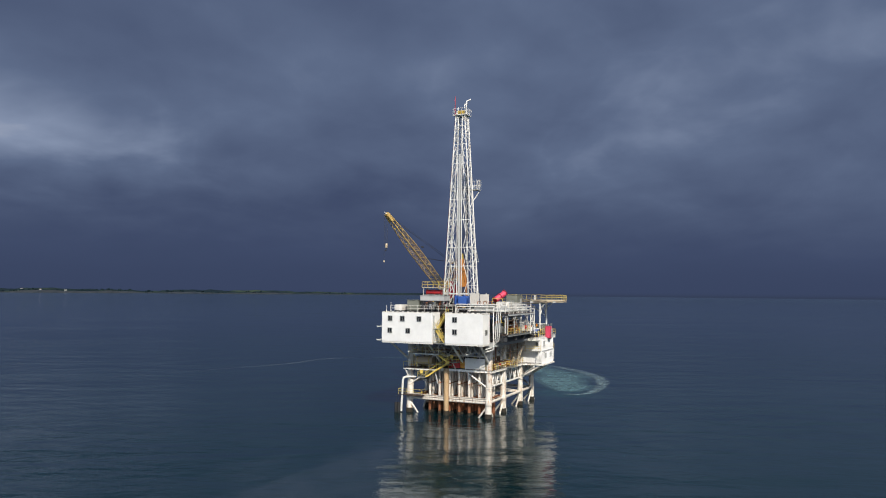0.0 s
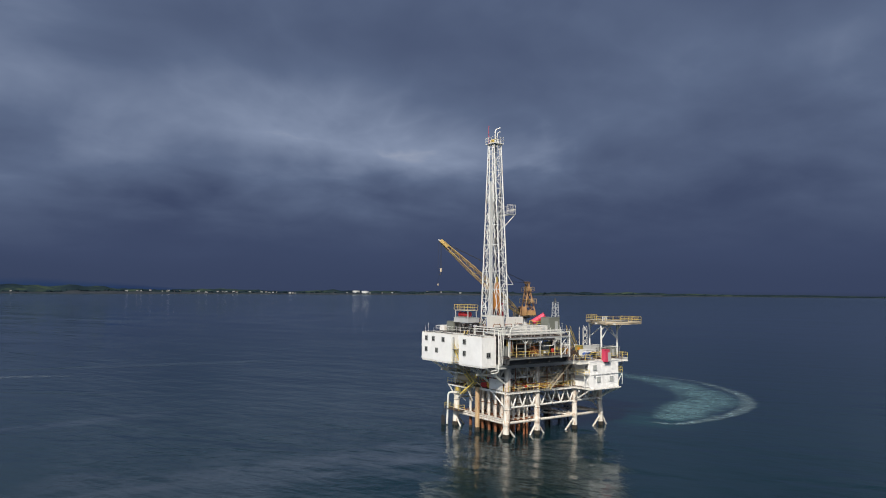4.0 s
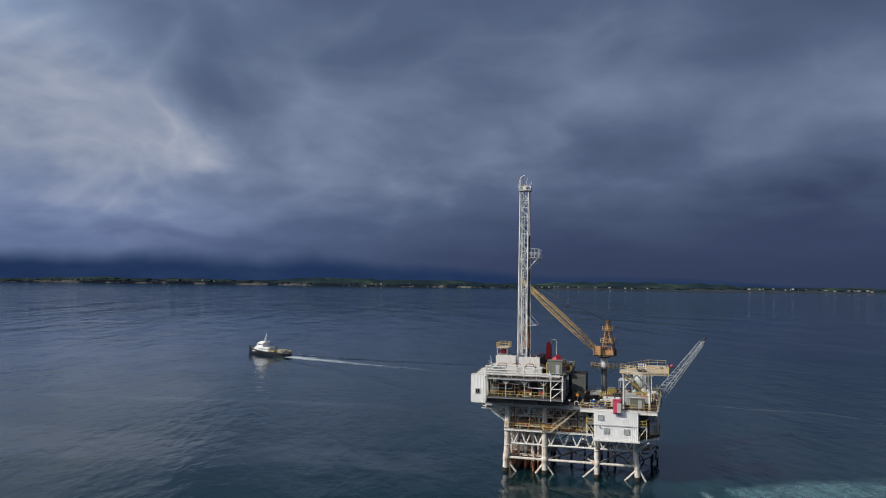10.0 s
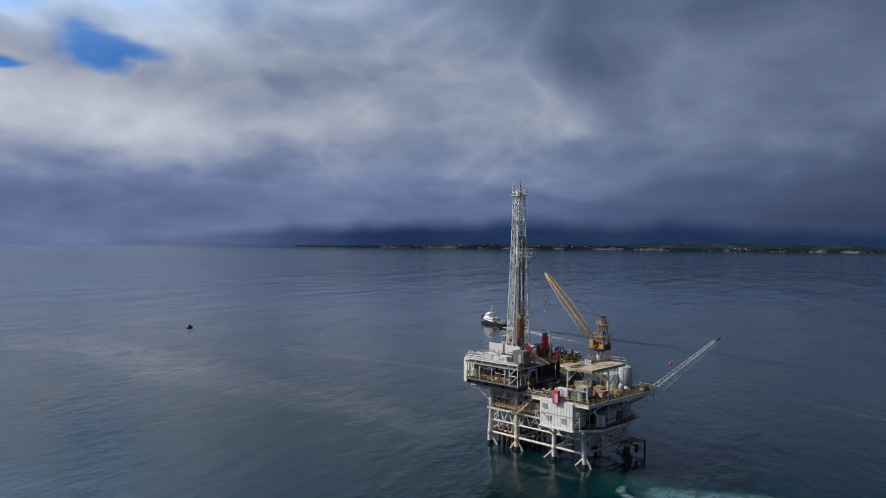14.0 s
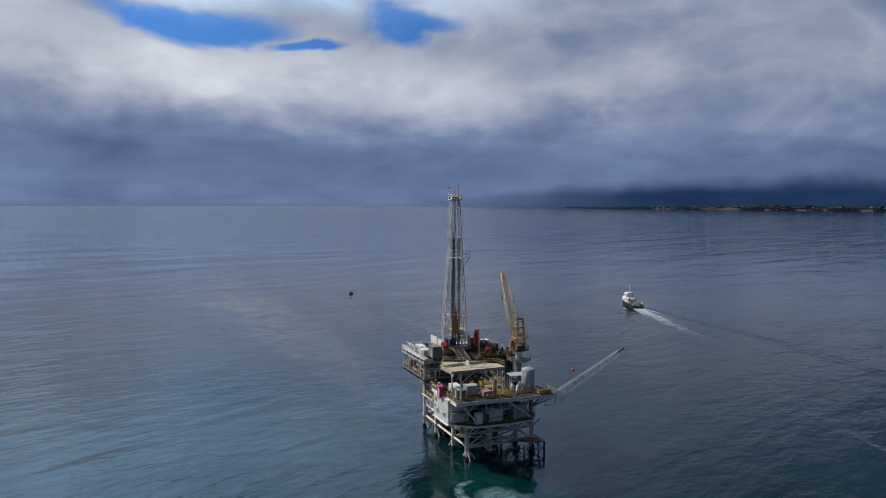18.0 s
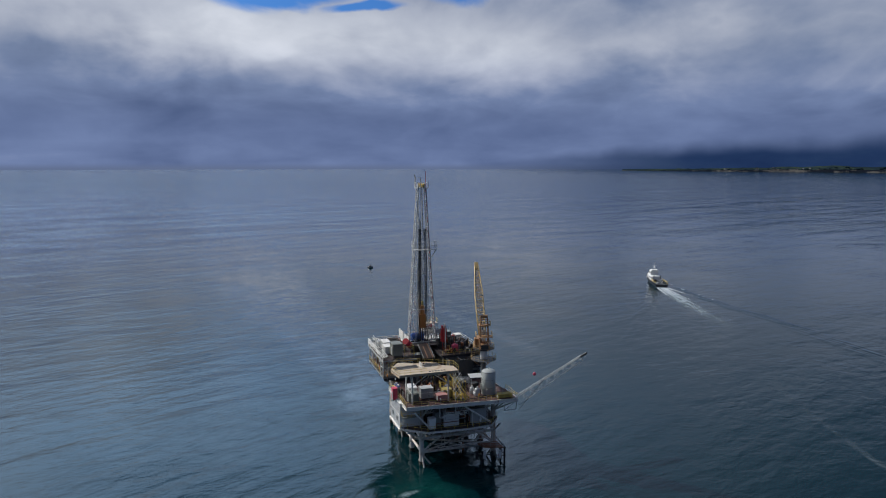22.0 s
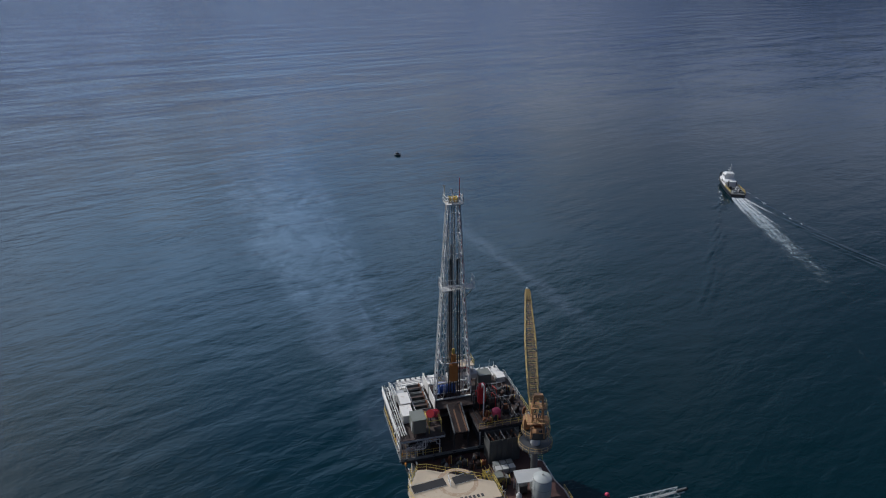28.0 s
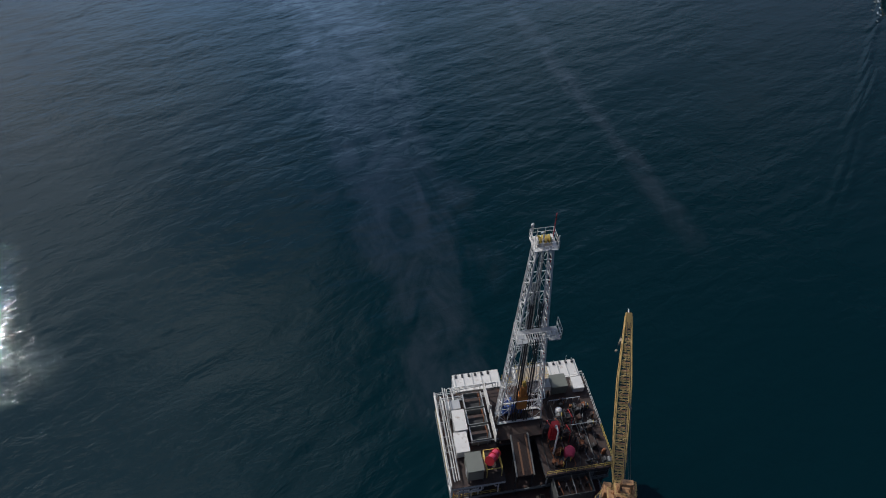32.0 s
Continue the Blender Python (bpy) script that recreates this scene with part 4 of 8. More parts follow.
railing([(2.6, 11.6, 14.9), (1.6, 9.8, 14.9), (-2.0, 10.2, 14.9)])

stair((-5.4, -10.2, 9.2), (1.2, -10.2, 14.9), 1.0, CREAM, label="steel stair flight with cream stringers and open treads")
land1 = thing("stair_landing", "yellow railed stair landing on the south side", "landing", (-6.4, -10.2, 9.0))
slab("plating", [(-7.2, -10.9), (-5.0, -10.9), (-5.0, -9.3), (-7.2, -9.3)], 9.06, 9.18, GREY, land1)
railing([(-5.4, -10.9, 9.18), (-7.2, -10.9, 9.18), (-7.2, -9.3, 9.18)])
land2 = thing("stair_landing", "yellow railed stair landing hung under the quarters", "landing", (-17.6, 3.2, 12.3))
slab("plating", [(-19.2, 0.4), (-16.4, 0.4), (-16.4, 6.2), (-19.2, 6.2)], 12.2, 12.32, GREY, land2)
for x in (-19.1, -16.5):
    for y in (0.5, 3.3, 6.1):
        tube("hanger", (x, y, 12.2), (x, y, 14.6), 0.08, WHITE, land2)
    ibeam("edge_beam", (x, 0.4, 12.12), (x, 6.2, 12.12), 0.12, 0.2, WHITE, land2)
railing([(-16.4, 6.2, 12.32), (-19.2, 6.2, 12.32), (-19.2, 0.4, 12.32), (-16.4, 0.4, 12.32)], step=1.2)
stair((-16.9, 4.2, 7.4), (-16.9, -0.9, 10.6), 0.8, YELLOW)
land3 = thing("stair_landing", "yellow railed stair landing on the west face", "landing", (-16.6, -1.7, 10.5))
slab("plating", [(-17.4, -2.6), (-15.6, -2.6), (-15.6, -0.9), (-17.4, -0.9)], 10.5, 10.62, GREY, land3)
tube("strut", (-17.3, -1.7, 10.5), (-15.6, -1.7, 8.9), 0.08, WHITE, land3)
railing([(-15.6, -2.6, 10.62), (-17.4, -2.6, 10.62), (-17.4, -0.9, 10.62)], step=0.9)
stair((-18.2, -1.2, 10.65), (-18.2, 1.4, 12.3), 0.7, YELLOW)
foot_stage = thing("stair_landing", "yellow railed lower stair foot on the west face", "landing", (-16.8, 4.8, 7.3))
slab("plating", [(-17.5, 4.0), (-15.5, 4.0), (-15.5, 5.8), (-17.5, 5.8)], 7.28, 7.4, GREY, foot_stage)
tube("strut", (-17.4, 4.9, 7.28), (-15.4, 4.9, 5.8), 0.08, WHITE, foot_stage)
railing([(-15.5, 5.8, 7.4), (-17.5, 5.8, 7.4), (-17.5, 4.0, 7.4)], step=0.9)
for y, z, m in ((5.0, 8.0, YELLOW), (-1.6, 11.3, YELLOW)):
    sg_ = thing("notice_board", "small yellow safety notice board on a post", "sign", (-17.5, y, z - 0.6), "notice boards")
    tube("post", (-17.5, y, z - 0.6), (-17.5, y, z + 0.3), 0.03, GREY, sg_, n=6)
    block("plate", (-17.56, y - 0.35, z + 0.1), (-17.52, y + 0.35, z + 0.8), m, sg_, bevel=0.01)


# ---- quarters, accommodation and drill package ----
def quarters(y0, y1, wins, label):
    q = thing("quarters_module", label, "accommodation module", (-20.7, (y0 + y1) / 2, 14.6), "quarters")
    cladding("wall", (-22.4, y0, 14.62), (-19.05, y1, 20.2), CLAD, q, 0.62, 0.03)
    block("front_panel", (-22.5, y0 - 0.02, 14.62), (-22.4, y1 + 0.02, 20.2), CLAD, q, bevel=0.02)
    block("roof", (-22.46, y0 - 0.06, 20.2), (-19.0, y1 + 0.06, 20.36), DIRTYW, q)
    block("base_frame", (-22.42, y0 - 0.02, 14.3), (-19.05, y1 + 0.02, 14.6), WHITE, q)
    for y, z in wins:
        window(q, (-22.5, y, z), "-x", 1.0, 1.05)
    for i in range(int((y1 - y0) / 1.1)):
        block("roof_vent", (-22.3, y0 + 0.4 + i * 1.1, 20.36), (-21.7, y0 + 0.75 + i * 1.1, 20.56), DARK, q)
    for i in range(int((y1 - y0) / 1.5) + 1):
        bar("roof_rib", (-22.4, y0 + 0.3 + i * 1.5, 20.4), (-19.1, y0 + 0.3 + i * 1.5, 20.4), 0.12, 0.1, PALEGREY, q)
    return q


qn = quarters(0.3, 11.3, [(9.45, 19.1), (6.75, 19.1), (3.1, 19.1), (9.5, 16.75), (5.5, 16.75)], "white two-storey quarters block with small square windows")
qs = quarters(-10.1, -2.4, [(-4.4, 19.1), (-4.4, 16.8)], "white two-storey quarters block with ribbed cladding")
window(qs, (-21.0, -10.14, 16.8), "-y", 0.95, 1.0)
for y, h in ((10.6, 1.2), (9.6, 1.9), (7.4, 1.0)):
    a = thing("antenna", "thin white whip antenna on the quarters roof", "antenna", (-22.0, y, 20.36), "antennas")
    tube("base", (-22.0, y, 20.36), (-22.0, y, 20.7), 0.09, WHITE, a, n=8)
    tube("whip", (-22.0, y, 20.7), (-22.0, y, 20.4 + h), 0.03, WHITE, a, n=6)
for z in (14.75, 17.4):
    lg = thing("lifeboat_davit", "white outrigger beam beside the quarters", "davit", (-21.6, 11.3, z), "outriggers")
    ibeam("arm", (-21.6, 11.3, z), (-21.6, 13.0, z), 0.16, 0.22, WHITE, lg)
    tube("brace", (-21.6, 11.35, z - 0.15 + 0.6), (-21.6, 12.4, z), 0.05, WHITE, lg)

# stair tower between the two blocks
stair((-21.4, -1.9, 14.7), (-21.4, 0.1, 17.3), 0.8)
stair((-20.3, 0.1, 17.35), (-20.3, -1.9, 20.1), 0.8)
tow = thing("stair_tower", "stair landings between the white quarters blocks", "landing", (-20.6, -1.0, 14.6))
for z in (14.6, 17.3):
    slab("plating", [(-22.3, -2.3), (-19.2, -2.3), (-19.2, 0.2), (-22.3, 0.2)] if z < 15 else [(-22.3, -0.5), (-19.2, -0.5), (-19.2, 0.2), (-22.3, 0.2)], z - 0.1, z, GREY, tow)
for z in (16.0, 18.6):
    tube("vent_pipe", (-22.1, 0.1, z - 1.2), (-22.1, 0.1, z + 1.2), 0.16, PALEGREY, tow)
railing([(-22.2, -2.3, 14.6), (-22.2, 0.2, 14.6)])
railing([(-22.2, -0.5, 17.3), (-22.2, 0.2, 17.3)])
for dy in (0.0, 0.5):
    pr = thing("service_pipe", "white service pipe down the quarters corner", "pipe", (-18.8 + dy, -10.6, 14.6), "service pipes")
    pipe("run", [(-16.0, -10.7 - dy * 0.4, 20.9 + dy), (-18.6 - dy, -10.7 - dy * 0.4, 20.9 + dy), (-18.6 - dy, -10.7 - dy * 0.4, 14.0 - dy), (-20.0, -9.6, 13.6 - dy), (-17.0, -8.6, 13.3 - dy)], 0.09, WHITE, pr)

small = thing("accommodation_block", "white ribbed two-storey cabin hung on the south-east side", "accommodation module", (7.7, -11.1, 8.8))
cladding("wall", (3.5, -13.4, 8.95), (12.0, -8.9, 14.45), CLAD, small, 0.38, 0.045)
for zz in (11.7, 11.82):
    bar("panel_seam", (3.45, -13.5, zz), (12.05, -13.5, zz), 0.06, 0.05, PALEGREY, small)
block("roof", (3.4, -13.5, 14.45), (12.1, -8.8, 14.62), CLAD, small)
block("base_frame", (3.3, -13.7, 8.62), (12.3, -8.8, 8.93), WHITE, small)
# opaque pale panes: the bright sky reflected in the glass is painted on
for x, z in ((4.75, 13.3), (5.85, 10.75), (9.75, 10.75)):
    window(small, (x, -13.49, z), "-y", 1.05, 1.05, PALEGREY, TANKG)
window(small, (3.41, -12.4, 13.2), "-x", 0.6, 0.9)
lamp = thing("wall_lamp", "small wall lamp on the white cabin", "lamp", (4.6, -13.5, 11.4))
drum("shade", (4.6, -13.65), 0.22, 11.4, 11.55, GREY, lamp, n=12, r2=0.1)
tube("arm", (4.6, -13.5, 11.5), (4.6, -13.65, 11.55), 0.04, GREY, lamp)
for x0, x1, zz in ((2.0, 3.4, 11.8), (12.1, 13.6, 11.8)):
    b = thing("balcony", "yellow railed steel balcony on the cabin wall", "balcony", ((x0 + x1) / 2, -11.2, zz), "balconies")
    slab("plating", [(x0, -13.2), (x1, -13.2), (x1, -9.2), (x0, -9.2)], zz - 0.1, zz, GREY, b)
    for y in (-13.1, -9.3):
        tube("strut", (x0 if x0 < 3 else x1, y, zz - 0.1), (x1 if x0 < 3 else x0, y, zz - 2.2), 0.07, WHITE, b)
        tube("strut", (x0 if x0 < 3 else x1, y, 9.2), (x0 if x0 < 3 else x1, y, zz - 0.1), 0.07, WHITE, b)
    xo = x0 if x0 < 3 else x1
    railing([(x0 if xo == x1 else x1, -13.2, zz), (xo, -13.2, zz), (xo, -9.2, zz)], step=1.0)

# drill package: open module with floor and roof, on skid beams
skid = thing("skid_beam", "dark grey steel skid beams under the drill package", "beams", (-10.6, 0, 14.9))
for y in (-12.6, -7.4, -3.6, 1.2, 6.0, 10.6):
    ibeam("beam", (-18.6, y, 15.55), (-2.6, y, 15.55), 0.5, 1.3, DARK, skid)
for x in (-18.4, -13.0, -8.0, -3.0):
    ibeam("beam", (x, -13.4, 15.6), (x, 11.2, 15.6), 0.4, 0.9, DARK, skid)

pack = thing("drill_package", "open steel drilling module with floor, columns and roof deck", "drilling module", (-10.6, -1, 16.2))
FLOOR = [(-18.5, -13.6), (-2.7, -13.6), (-2.7, 11.6), (-18.5, 11.6)]
slab("floor_plate", FLOOR, 16.24, 16.4, BROWN, pack)
ibeam("edge_beam", (-18.5, -13.6, 16.2), (-2.7, -13.6, 16.2), 0.25, 0.36, GREY, pack)
ibeam("edge_beam", (-2.7, -13.6, 16.15), (-2.7, 11.6, 16.15), 0.25, 0.5, GREY, pack)
ROOF = [(-18.7, -13.7), (-2.5, -13.7), (-2.5, -5.4), (-8.6, -5.4), (-8.6, 0.9), (-2.2, 0.9), (-2.2, 11.8), (-18.7, 11.8)]
slab("roof_plate", ROOF, 20.2, 20.4, BROWN, pack)
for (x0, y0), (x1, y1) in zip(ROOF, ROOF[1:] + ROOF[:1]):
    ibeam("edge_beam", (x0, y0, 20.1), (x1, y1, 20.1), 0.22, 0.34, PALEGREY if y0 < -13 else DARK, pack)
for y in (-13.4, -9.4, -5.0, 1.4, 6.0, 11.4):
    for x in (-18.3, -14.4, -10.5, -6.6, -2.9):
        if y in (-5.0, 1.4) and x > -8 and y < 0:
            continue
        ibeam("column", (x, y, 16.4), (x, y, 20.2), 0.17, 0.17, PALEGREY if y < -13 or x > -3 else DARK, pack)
for x in (-14.4, -10.5, -6.6):
    tube("knee", (x, -13.4, 18.9), (x + 0.9, -13.4, 19.9), 0.06, WHITE, pack)
    tube("knee", (x, -13.4, 18.9), (x - 0.9, -13.4, 19.9), 0.06, WHITE, pack)
railing([(-18.4, -13.55, 16.4), (-5.2, -13.55, 16.4)])
railing([(-2.75, -13.4, 16.4), (-2.75, -6.0, 16.4)], label="yellow painted steel guard railing along the module edge")
# end frame with X braces at the south-east corner of the module
end = thing("end_frame", "white braced end frame of the drilling module", "steel frame", (-3.9, -13.6, 16.4))
for x in (-5.1, -2.7):
    tube("post", (x, -13.65, 15.9), (x, -13.65, 21.0), 0.11, WHITE, end)
tube("tie", (-5.1, -13.65, 18.4), (-2.7, -13.65, 18.4), 0.09, WHITE, end)
tube("tie", (-5.1, -13.65, 21.0), (-2.7, -13.65, 21.0), 0.09, WHITE, end)
tube("diagonal", (-5.1, -13.65, 16.4), (-2.7, -13.65, 18.4), 0.07, WHITE, end)
tube("diagonal", (-5.1, -13.65, 18.4), (-2.7, -13.65, 20.6), 0.07, WHITE, end)
# machinery seen in the open module
for i, (x, y, w, d, h, m) in enumerate(((-17, -11, 2.2, 2.4, 2.2, GREY), (-13.8, -10.6, 2.8, 2.6, 2.6, DARK), (-10.2, -11, 2.6, 2.2, 2.0, RUST), (-7.0, -10.6, 2.4, 2.4, 2.4, GREY),
                                        (-4.2, -9, 1.8, 3.0, 2.6, DARK), (-16.4, -6, 3.2, 2.6, 2.6, DARK), (-11.5, -6.5, 3.4, 2.2, 2.8, GREY), (-6.2, -6.8, 2.0, 1.6, 2.2, ORANGE))):
    t = thing("mud_pump", "dark greasy drilling pump skid inside the open module", "pump", (x, y, 16.4), "pump skids")
    block("skid", (x - w / 2, y - d / 2, 16.4), (x + w / 2, y + d / 2, 16.65), DARK, t)
    block("housing", (x - w * 0.42, y - d * 0.4, 16.65), (x + w * 0.3, y + d * 0.4, 16.4 + h * 0.7), m, t, bevel=0.12)
    tube("motor", (x - w * 0.3, y - d * 0.1, 16.5 + h * 0.75), (x + w * 0.35, y - d * 0.1, 16.5 + h * 0.75), h * 0.17, m, t, n=16)
    pipe("hose", [(x + w * .35, y - d * .3, 16.7), (x + w * .35, y - d * .42, 16.4 + h), (x - w * .4, y - d * .42, 16.4 + h), (x - w * .4, y - d * .42, 19.9)], 0.08, YELLOW if i % 3 == 0 else PALEGREY, t)

# roof deck: rails and white pipe bundle round the south-west edge
railing([(-2.6, -13.6, 20.4), (-18.6, -13.6, 20.4), (-18.6, -10.4, 20.4)], WHITE, 1.15, label="white painted pipe railing round the roof deck")
railing([(-18.6, -2.2, 20.4), (-18.6, 11.6, 20.4), (-9.0, 11.6, 20.4)], WHITE, 1.15, label="white painted pipe railing round the roof deck")
railing([(-9.0, 11.6, 20.4), (-2.3, 11.6, 20.4), (-2.3, 1.0, 20.4)], YELLOW, 1.1)
for i in range(3):
    pr = thing("pipe_run", "long white process pipe along the roof edge", "pipe", (-17.6 + i * 0.4, -12.9 + i * 0.35, 20.5), "roof pipes")
    o = i * 0.38
    pipe("run", [(-3.4, -13.0 + o, 20.75 + o * 0.3), (-17.9 + o, -13.0 + o, 20.75 + o * 0.3), (-17.9 + o, -5.0, 20.75 + o * 0.3), (-17.9 + o, -5.0, 19.0)], 0.08 if i % 2 else 0.12, WHITE if i < 2 else PALEGREY, pr)
    for x in (-14.0, -9.5, -5.0):
        tube("support", (x, -13.0 + o, 20.4), (x, -13.0 + o, 20.72 + o * 0.3), 0.07, WHITE, pr, n=6)
gate = thing("pipe_gantry", "white looping pipe gantry above the module corner", "pipe", (-16.4, -12.6, 20.4))
pipe("loop", [(-13.6, -12.9, 21.0), (-14.6, -12.9, 22.4), (-17.2, -12.9, 22.4), (-18.2, -12.9, 21.0), (-18.2, -12.9, 16.6)], 0.09, WHITE, gate)
pipe("loop", [(-13.9, -11.8, 21.0), (-15.0, -11.8, 22.2), (-17.4, -11.8, 22.2), (-18.4, -11.8, 21.0)], 0.08, WHITE, gate)

wall = thing("wind_wall", "stained white wind wall panels beside the drill floor", "wall panel", (-13.6, -5.6, 20.4))
cladding("panel", (-17.9, -5.75, 21.9), (-13.5, -5.62, 24.1), DIRTYW, wall, 1.1, 0.02)
cladding("panel", (-12.9, -5.75, 21.7), (-8.3, -5.62, 23.9), DIRTYW, wall, 1.1, 0.02)
for x in (-17.6, -13.4, -9.1):
    ibeam("post", (x, -5.5, 20.4), (x, -5.5, 24.2), 0.2, 0.2, PALEGREY, wall)


def cabin(name, lo, hi, mat, label, ribs=True, category="cabin", group=""):
    t = thing(name, label, category, ((lo[0] + hi[0]) / 2, (lo[1] + hi[1]) / 2, lo[2]), group)
    z0 = lo[2] + 0.16
    if ribs:
        cladding("shell", (lo[0], lo[1], z0), (hi[0], hi[1], hi[2] - 0.1), mat, t, 0.34, 0.05)
    else:
        block("shell", (lo[0], lo[1], z0), (hi[0], hi[1], hi[2] - 0.1), mat, t, bevel=0.06)
    block("roof", (lo[0] - 0.06, lo[1] - 0.06, hi[2] - 0.1), (hi[0] + 0.06, hi[1] + 0.06, hi[2]), mat, t)
    for y in (lo[1] + 0.2, hi[1] - 0.2):
        bar("skid_runner", (lo[0], y, lo[2] + 0.08), (hi[0], y, lo[2] + 0.08), 0.16, 0.16, DARK, t)
    block("door", (lo[0] + (hi[0] - lo[0]) * 0.55, lo[1] - 0.1, z0 + 0.1), (lo[0] + (hi[0] - lo[0]) * 0.55 + 0.8, lo[1] - 0.05, min(hi[2] - 0.25, z0 + 2.0)), PALEGREY, t)
    return t


cabin("equipment_container", (-14.4, -11.6, 20.4), (-10.8, -9.7, 22.5), DIRTYW, "dirty white equipment container on the roof deck", group="roof containers")
cabin("equipment_container", (-10.6, -12.0, 20.4), (-7.2, -10.0, 22.3), DIRTYW, "dirty white equipment container on the roof deck", False, group="roof containers")
cabin("driller_cabin", (-6.1, -11.1, 20.9), (-3.0, -8.7, 23.9), OLIVE, "grey-green steel cabin on the roof deck", False)
leg_t = thing("support_stand", "steel stand under the grey-green cabin", "stand", (-4.5, -9.8, 20.4))
for x in (-6.0, -3.0):
    for y in (-10.9, -8.7):
        tube("leg", (x, y, 20.4), (x, y, 20.95), 0.12, DARK, leg_t)
cabin("equipment_container", (-16.8, -12.2, 20.4), (-15.2, -10.0, 21.6), PALEGREY, "pale grey switch box on the roof deck", False, group="roof containers")
cabin("equipment_container", (-18.0, 9.2, 20.4), (-15.8, 10.9, 21.7), DIRTYW, "dirty white equipment container by the north-west corner", group="roof containers")
cabin("generator_house", (-18.3, 5.4, 20.4), (-15.9, 8.0, 22.7), OLIVE, "grey-green generator house above the quarters", False)
cabin("generator_house", (-18.6, -0.2, 22.4), (-15.6, 4.9, 23.6), PALEGREY, "grey steel machinery house on a raised frame", False)
fr = thing("raised_frame", "steel frame carrying the machinery house", "steel frame", (-16.9, 2.3, 20.4))
for x in (-18.3, -15.5):
    for y in (0.2, 2.4, 4.6):
        ibeam("post", (x, y, 20.4), (x, y, 22.4), 0.2, 0.2, DARK, fr)
win = thing("air_winch", "red air winch under a yellow railed platform", "winch", (-17.6, 2.2, 23.6))
block("bed", (-18.6, 0.4, 23.6), (-16.6, 4.0, 23.8), GREY, win)
tube("drum", (-17.6, 0.7, 24.3), (-17.6, 3.7, 24.3), 0.42, RED, win, n=16)
for y in (0.6, 2.2, 3.8):
    tube("flange", (-17.6, y - 0.05, 24.3), (-17.6, y + 0.05, 24.3), 0.55, RED, win, n=16)
top = thing("crown_platform", "small yellow railed platform above the winch", "platform", (-17.6, 2.0, 25.1))
slab("plating", [(-18.8, -0.4), (-16.2, -0.4), (-16.2, 4.4), (-18.8, 4.4)], 25.1, 25.22, CREAM, top)
for x in (-18.6, -16.4):
    for y in (-0.2, 4.2):
        ibeam("post", (x, y, 23.6), (x, y, 25.1), 0.16, 0.16, PALEGREY, top)
railing([(-18.8, -0.4, 25.22), (-16.2, -0.4, 25.22), (-16.2, 4.4, 25.22), (-18.8, 4.4, 25.22)], closed=True, step=1.3)

mr = thing("machinery_room", "dark grey louvred machinery room under the roof deck", "machinery room", (-5.4, 6.3, 16.4))
cladding("shell", (-8.4, 1.6, 16.42), (-2.75, 11.3, 20.05), DARK, mr, 0.5, 0.06)
for i in range(5):
    block("louvre", (-2.69, 2.2 + i * 1.8, 17.2), (-2.6, 3.5 + i * 1.8, 19.2), GREY if i % 2 else BROWN, mr)
for i in range(6):
    z = 16.9 + i * 0.5
    tube("conduit", (-2.62, 1.7, z), (-2.62, 11.2, z), 0.03, PALEGREY if i % 3 == 0 else DARK, mr, n=6)


# ---- derrick mast ----
MX, MY, Z0, Z1 = -12.35, -1.2, 21.8, 60.6


def half(z):
    """Outer half width of the mast across y."""
    f = (z - Z0) / (Z1 - Z0)
    return 3.5 * (1 - f) + 0.98 * f


def inner(z):
    f = (z - Z0) / (Z1 - Z0)
    return max(0.5, half(z) - (1.45 * (1 - f) + 0.62 * f))


mast = thing("derrick_mast", "tall white lattice derrick mast above the drill floor", "derrick", (MX, MY, Z0))
levels = [Z0 + i * (Z1 - Z0) / 20 for i in range(21)]
DX = 0.95
for s in (-1, 1):
    for x in (-DX, DX):
        for a, b in zip(levels[::2], levels[2::2]):
            tube("chord", (MX + x, MY + s * half(a), a), (MX + x, MY + s * half(b), b), 0.13, MASTW, mast)
            tube("chord", (MX + x, MY + s * inner(a), a), (MX + x, MY + s * inner(b), b), 0.05, MASTW, mast)
    for i, (a, b) in enumerate(zip(levels, levels[1:])):
        ya, yb, ia, ib = MY + s * half(a), MY + s * half(b), MY + s * inner(a), MY + s * inner(b)
        p, q = (DX, -DX) if i % 2 else (-DX, DX)
        tube("lacing", (MX + p, ya, a), (MX + q, yb, b), 0.09, MASTW, mast, n=6)
        tube("tie", (MX - DX, yb, b), (MX + DX, yb, b), 0.06, MASTW, mast, n=6)
        for x in (-DX, DX):
            u, v = (ya, ib) if i % 2 else (ia, yb)
            tube("lacing", (MX + x, u, a), (MX + x, v, b), 0.05, MASTW, mast, n=6)
            if i % 2:
                tube("tie", (MX + x, yb, b), (MX + x, ib, b), 0.045, MASTW, mast, n=6)
# girts and knee braces across the west face
for z in (24.0, 29.6, 33.4, 39.0, 43.2, 50.6, 54.6, 58.4):
    tube("girt", (MX - DX, MY - half(z), z), (MX - DX, MY + half(z), z), 0.08, MASTW, mast)
    for s in (-1, 1):
        lo = max(Z0 + 0.3, z - 2.6)
        tube("knee", (MX - DX, MY + s * 0.35 * half(z), z), (MX - DX, MY + s * inner(lo), lo), 0.06, MASTW, mast)
        hi = min(Z1, z + 2.4)
        tube("knee", (MX - DX, MY + s * 0.3 * half(z), z), (MX - DX, MY + s * inner(hi), hi), 0.06, MASTW, mast)
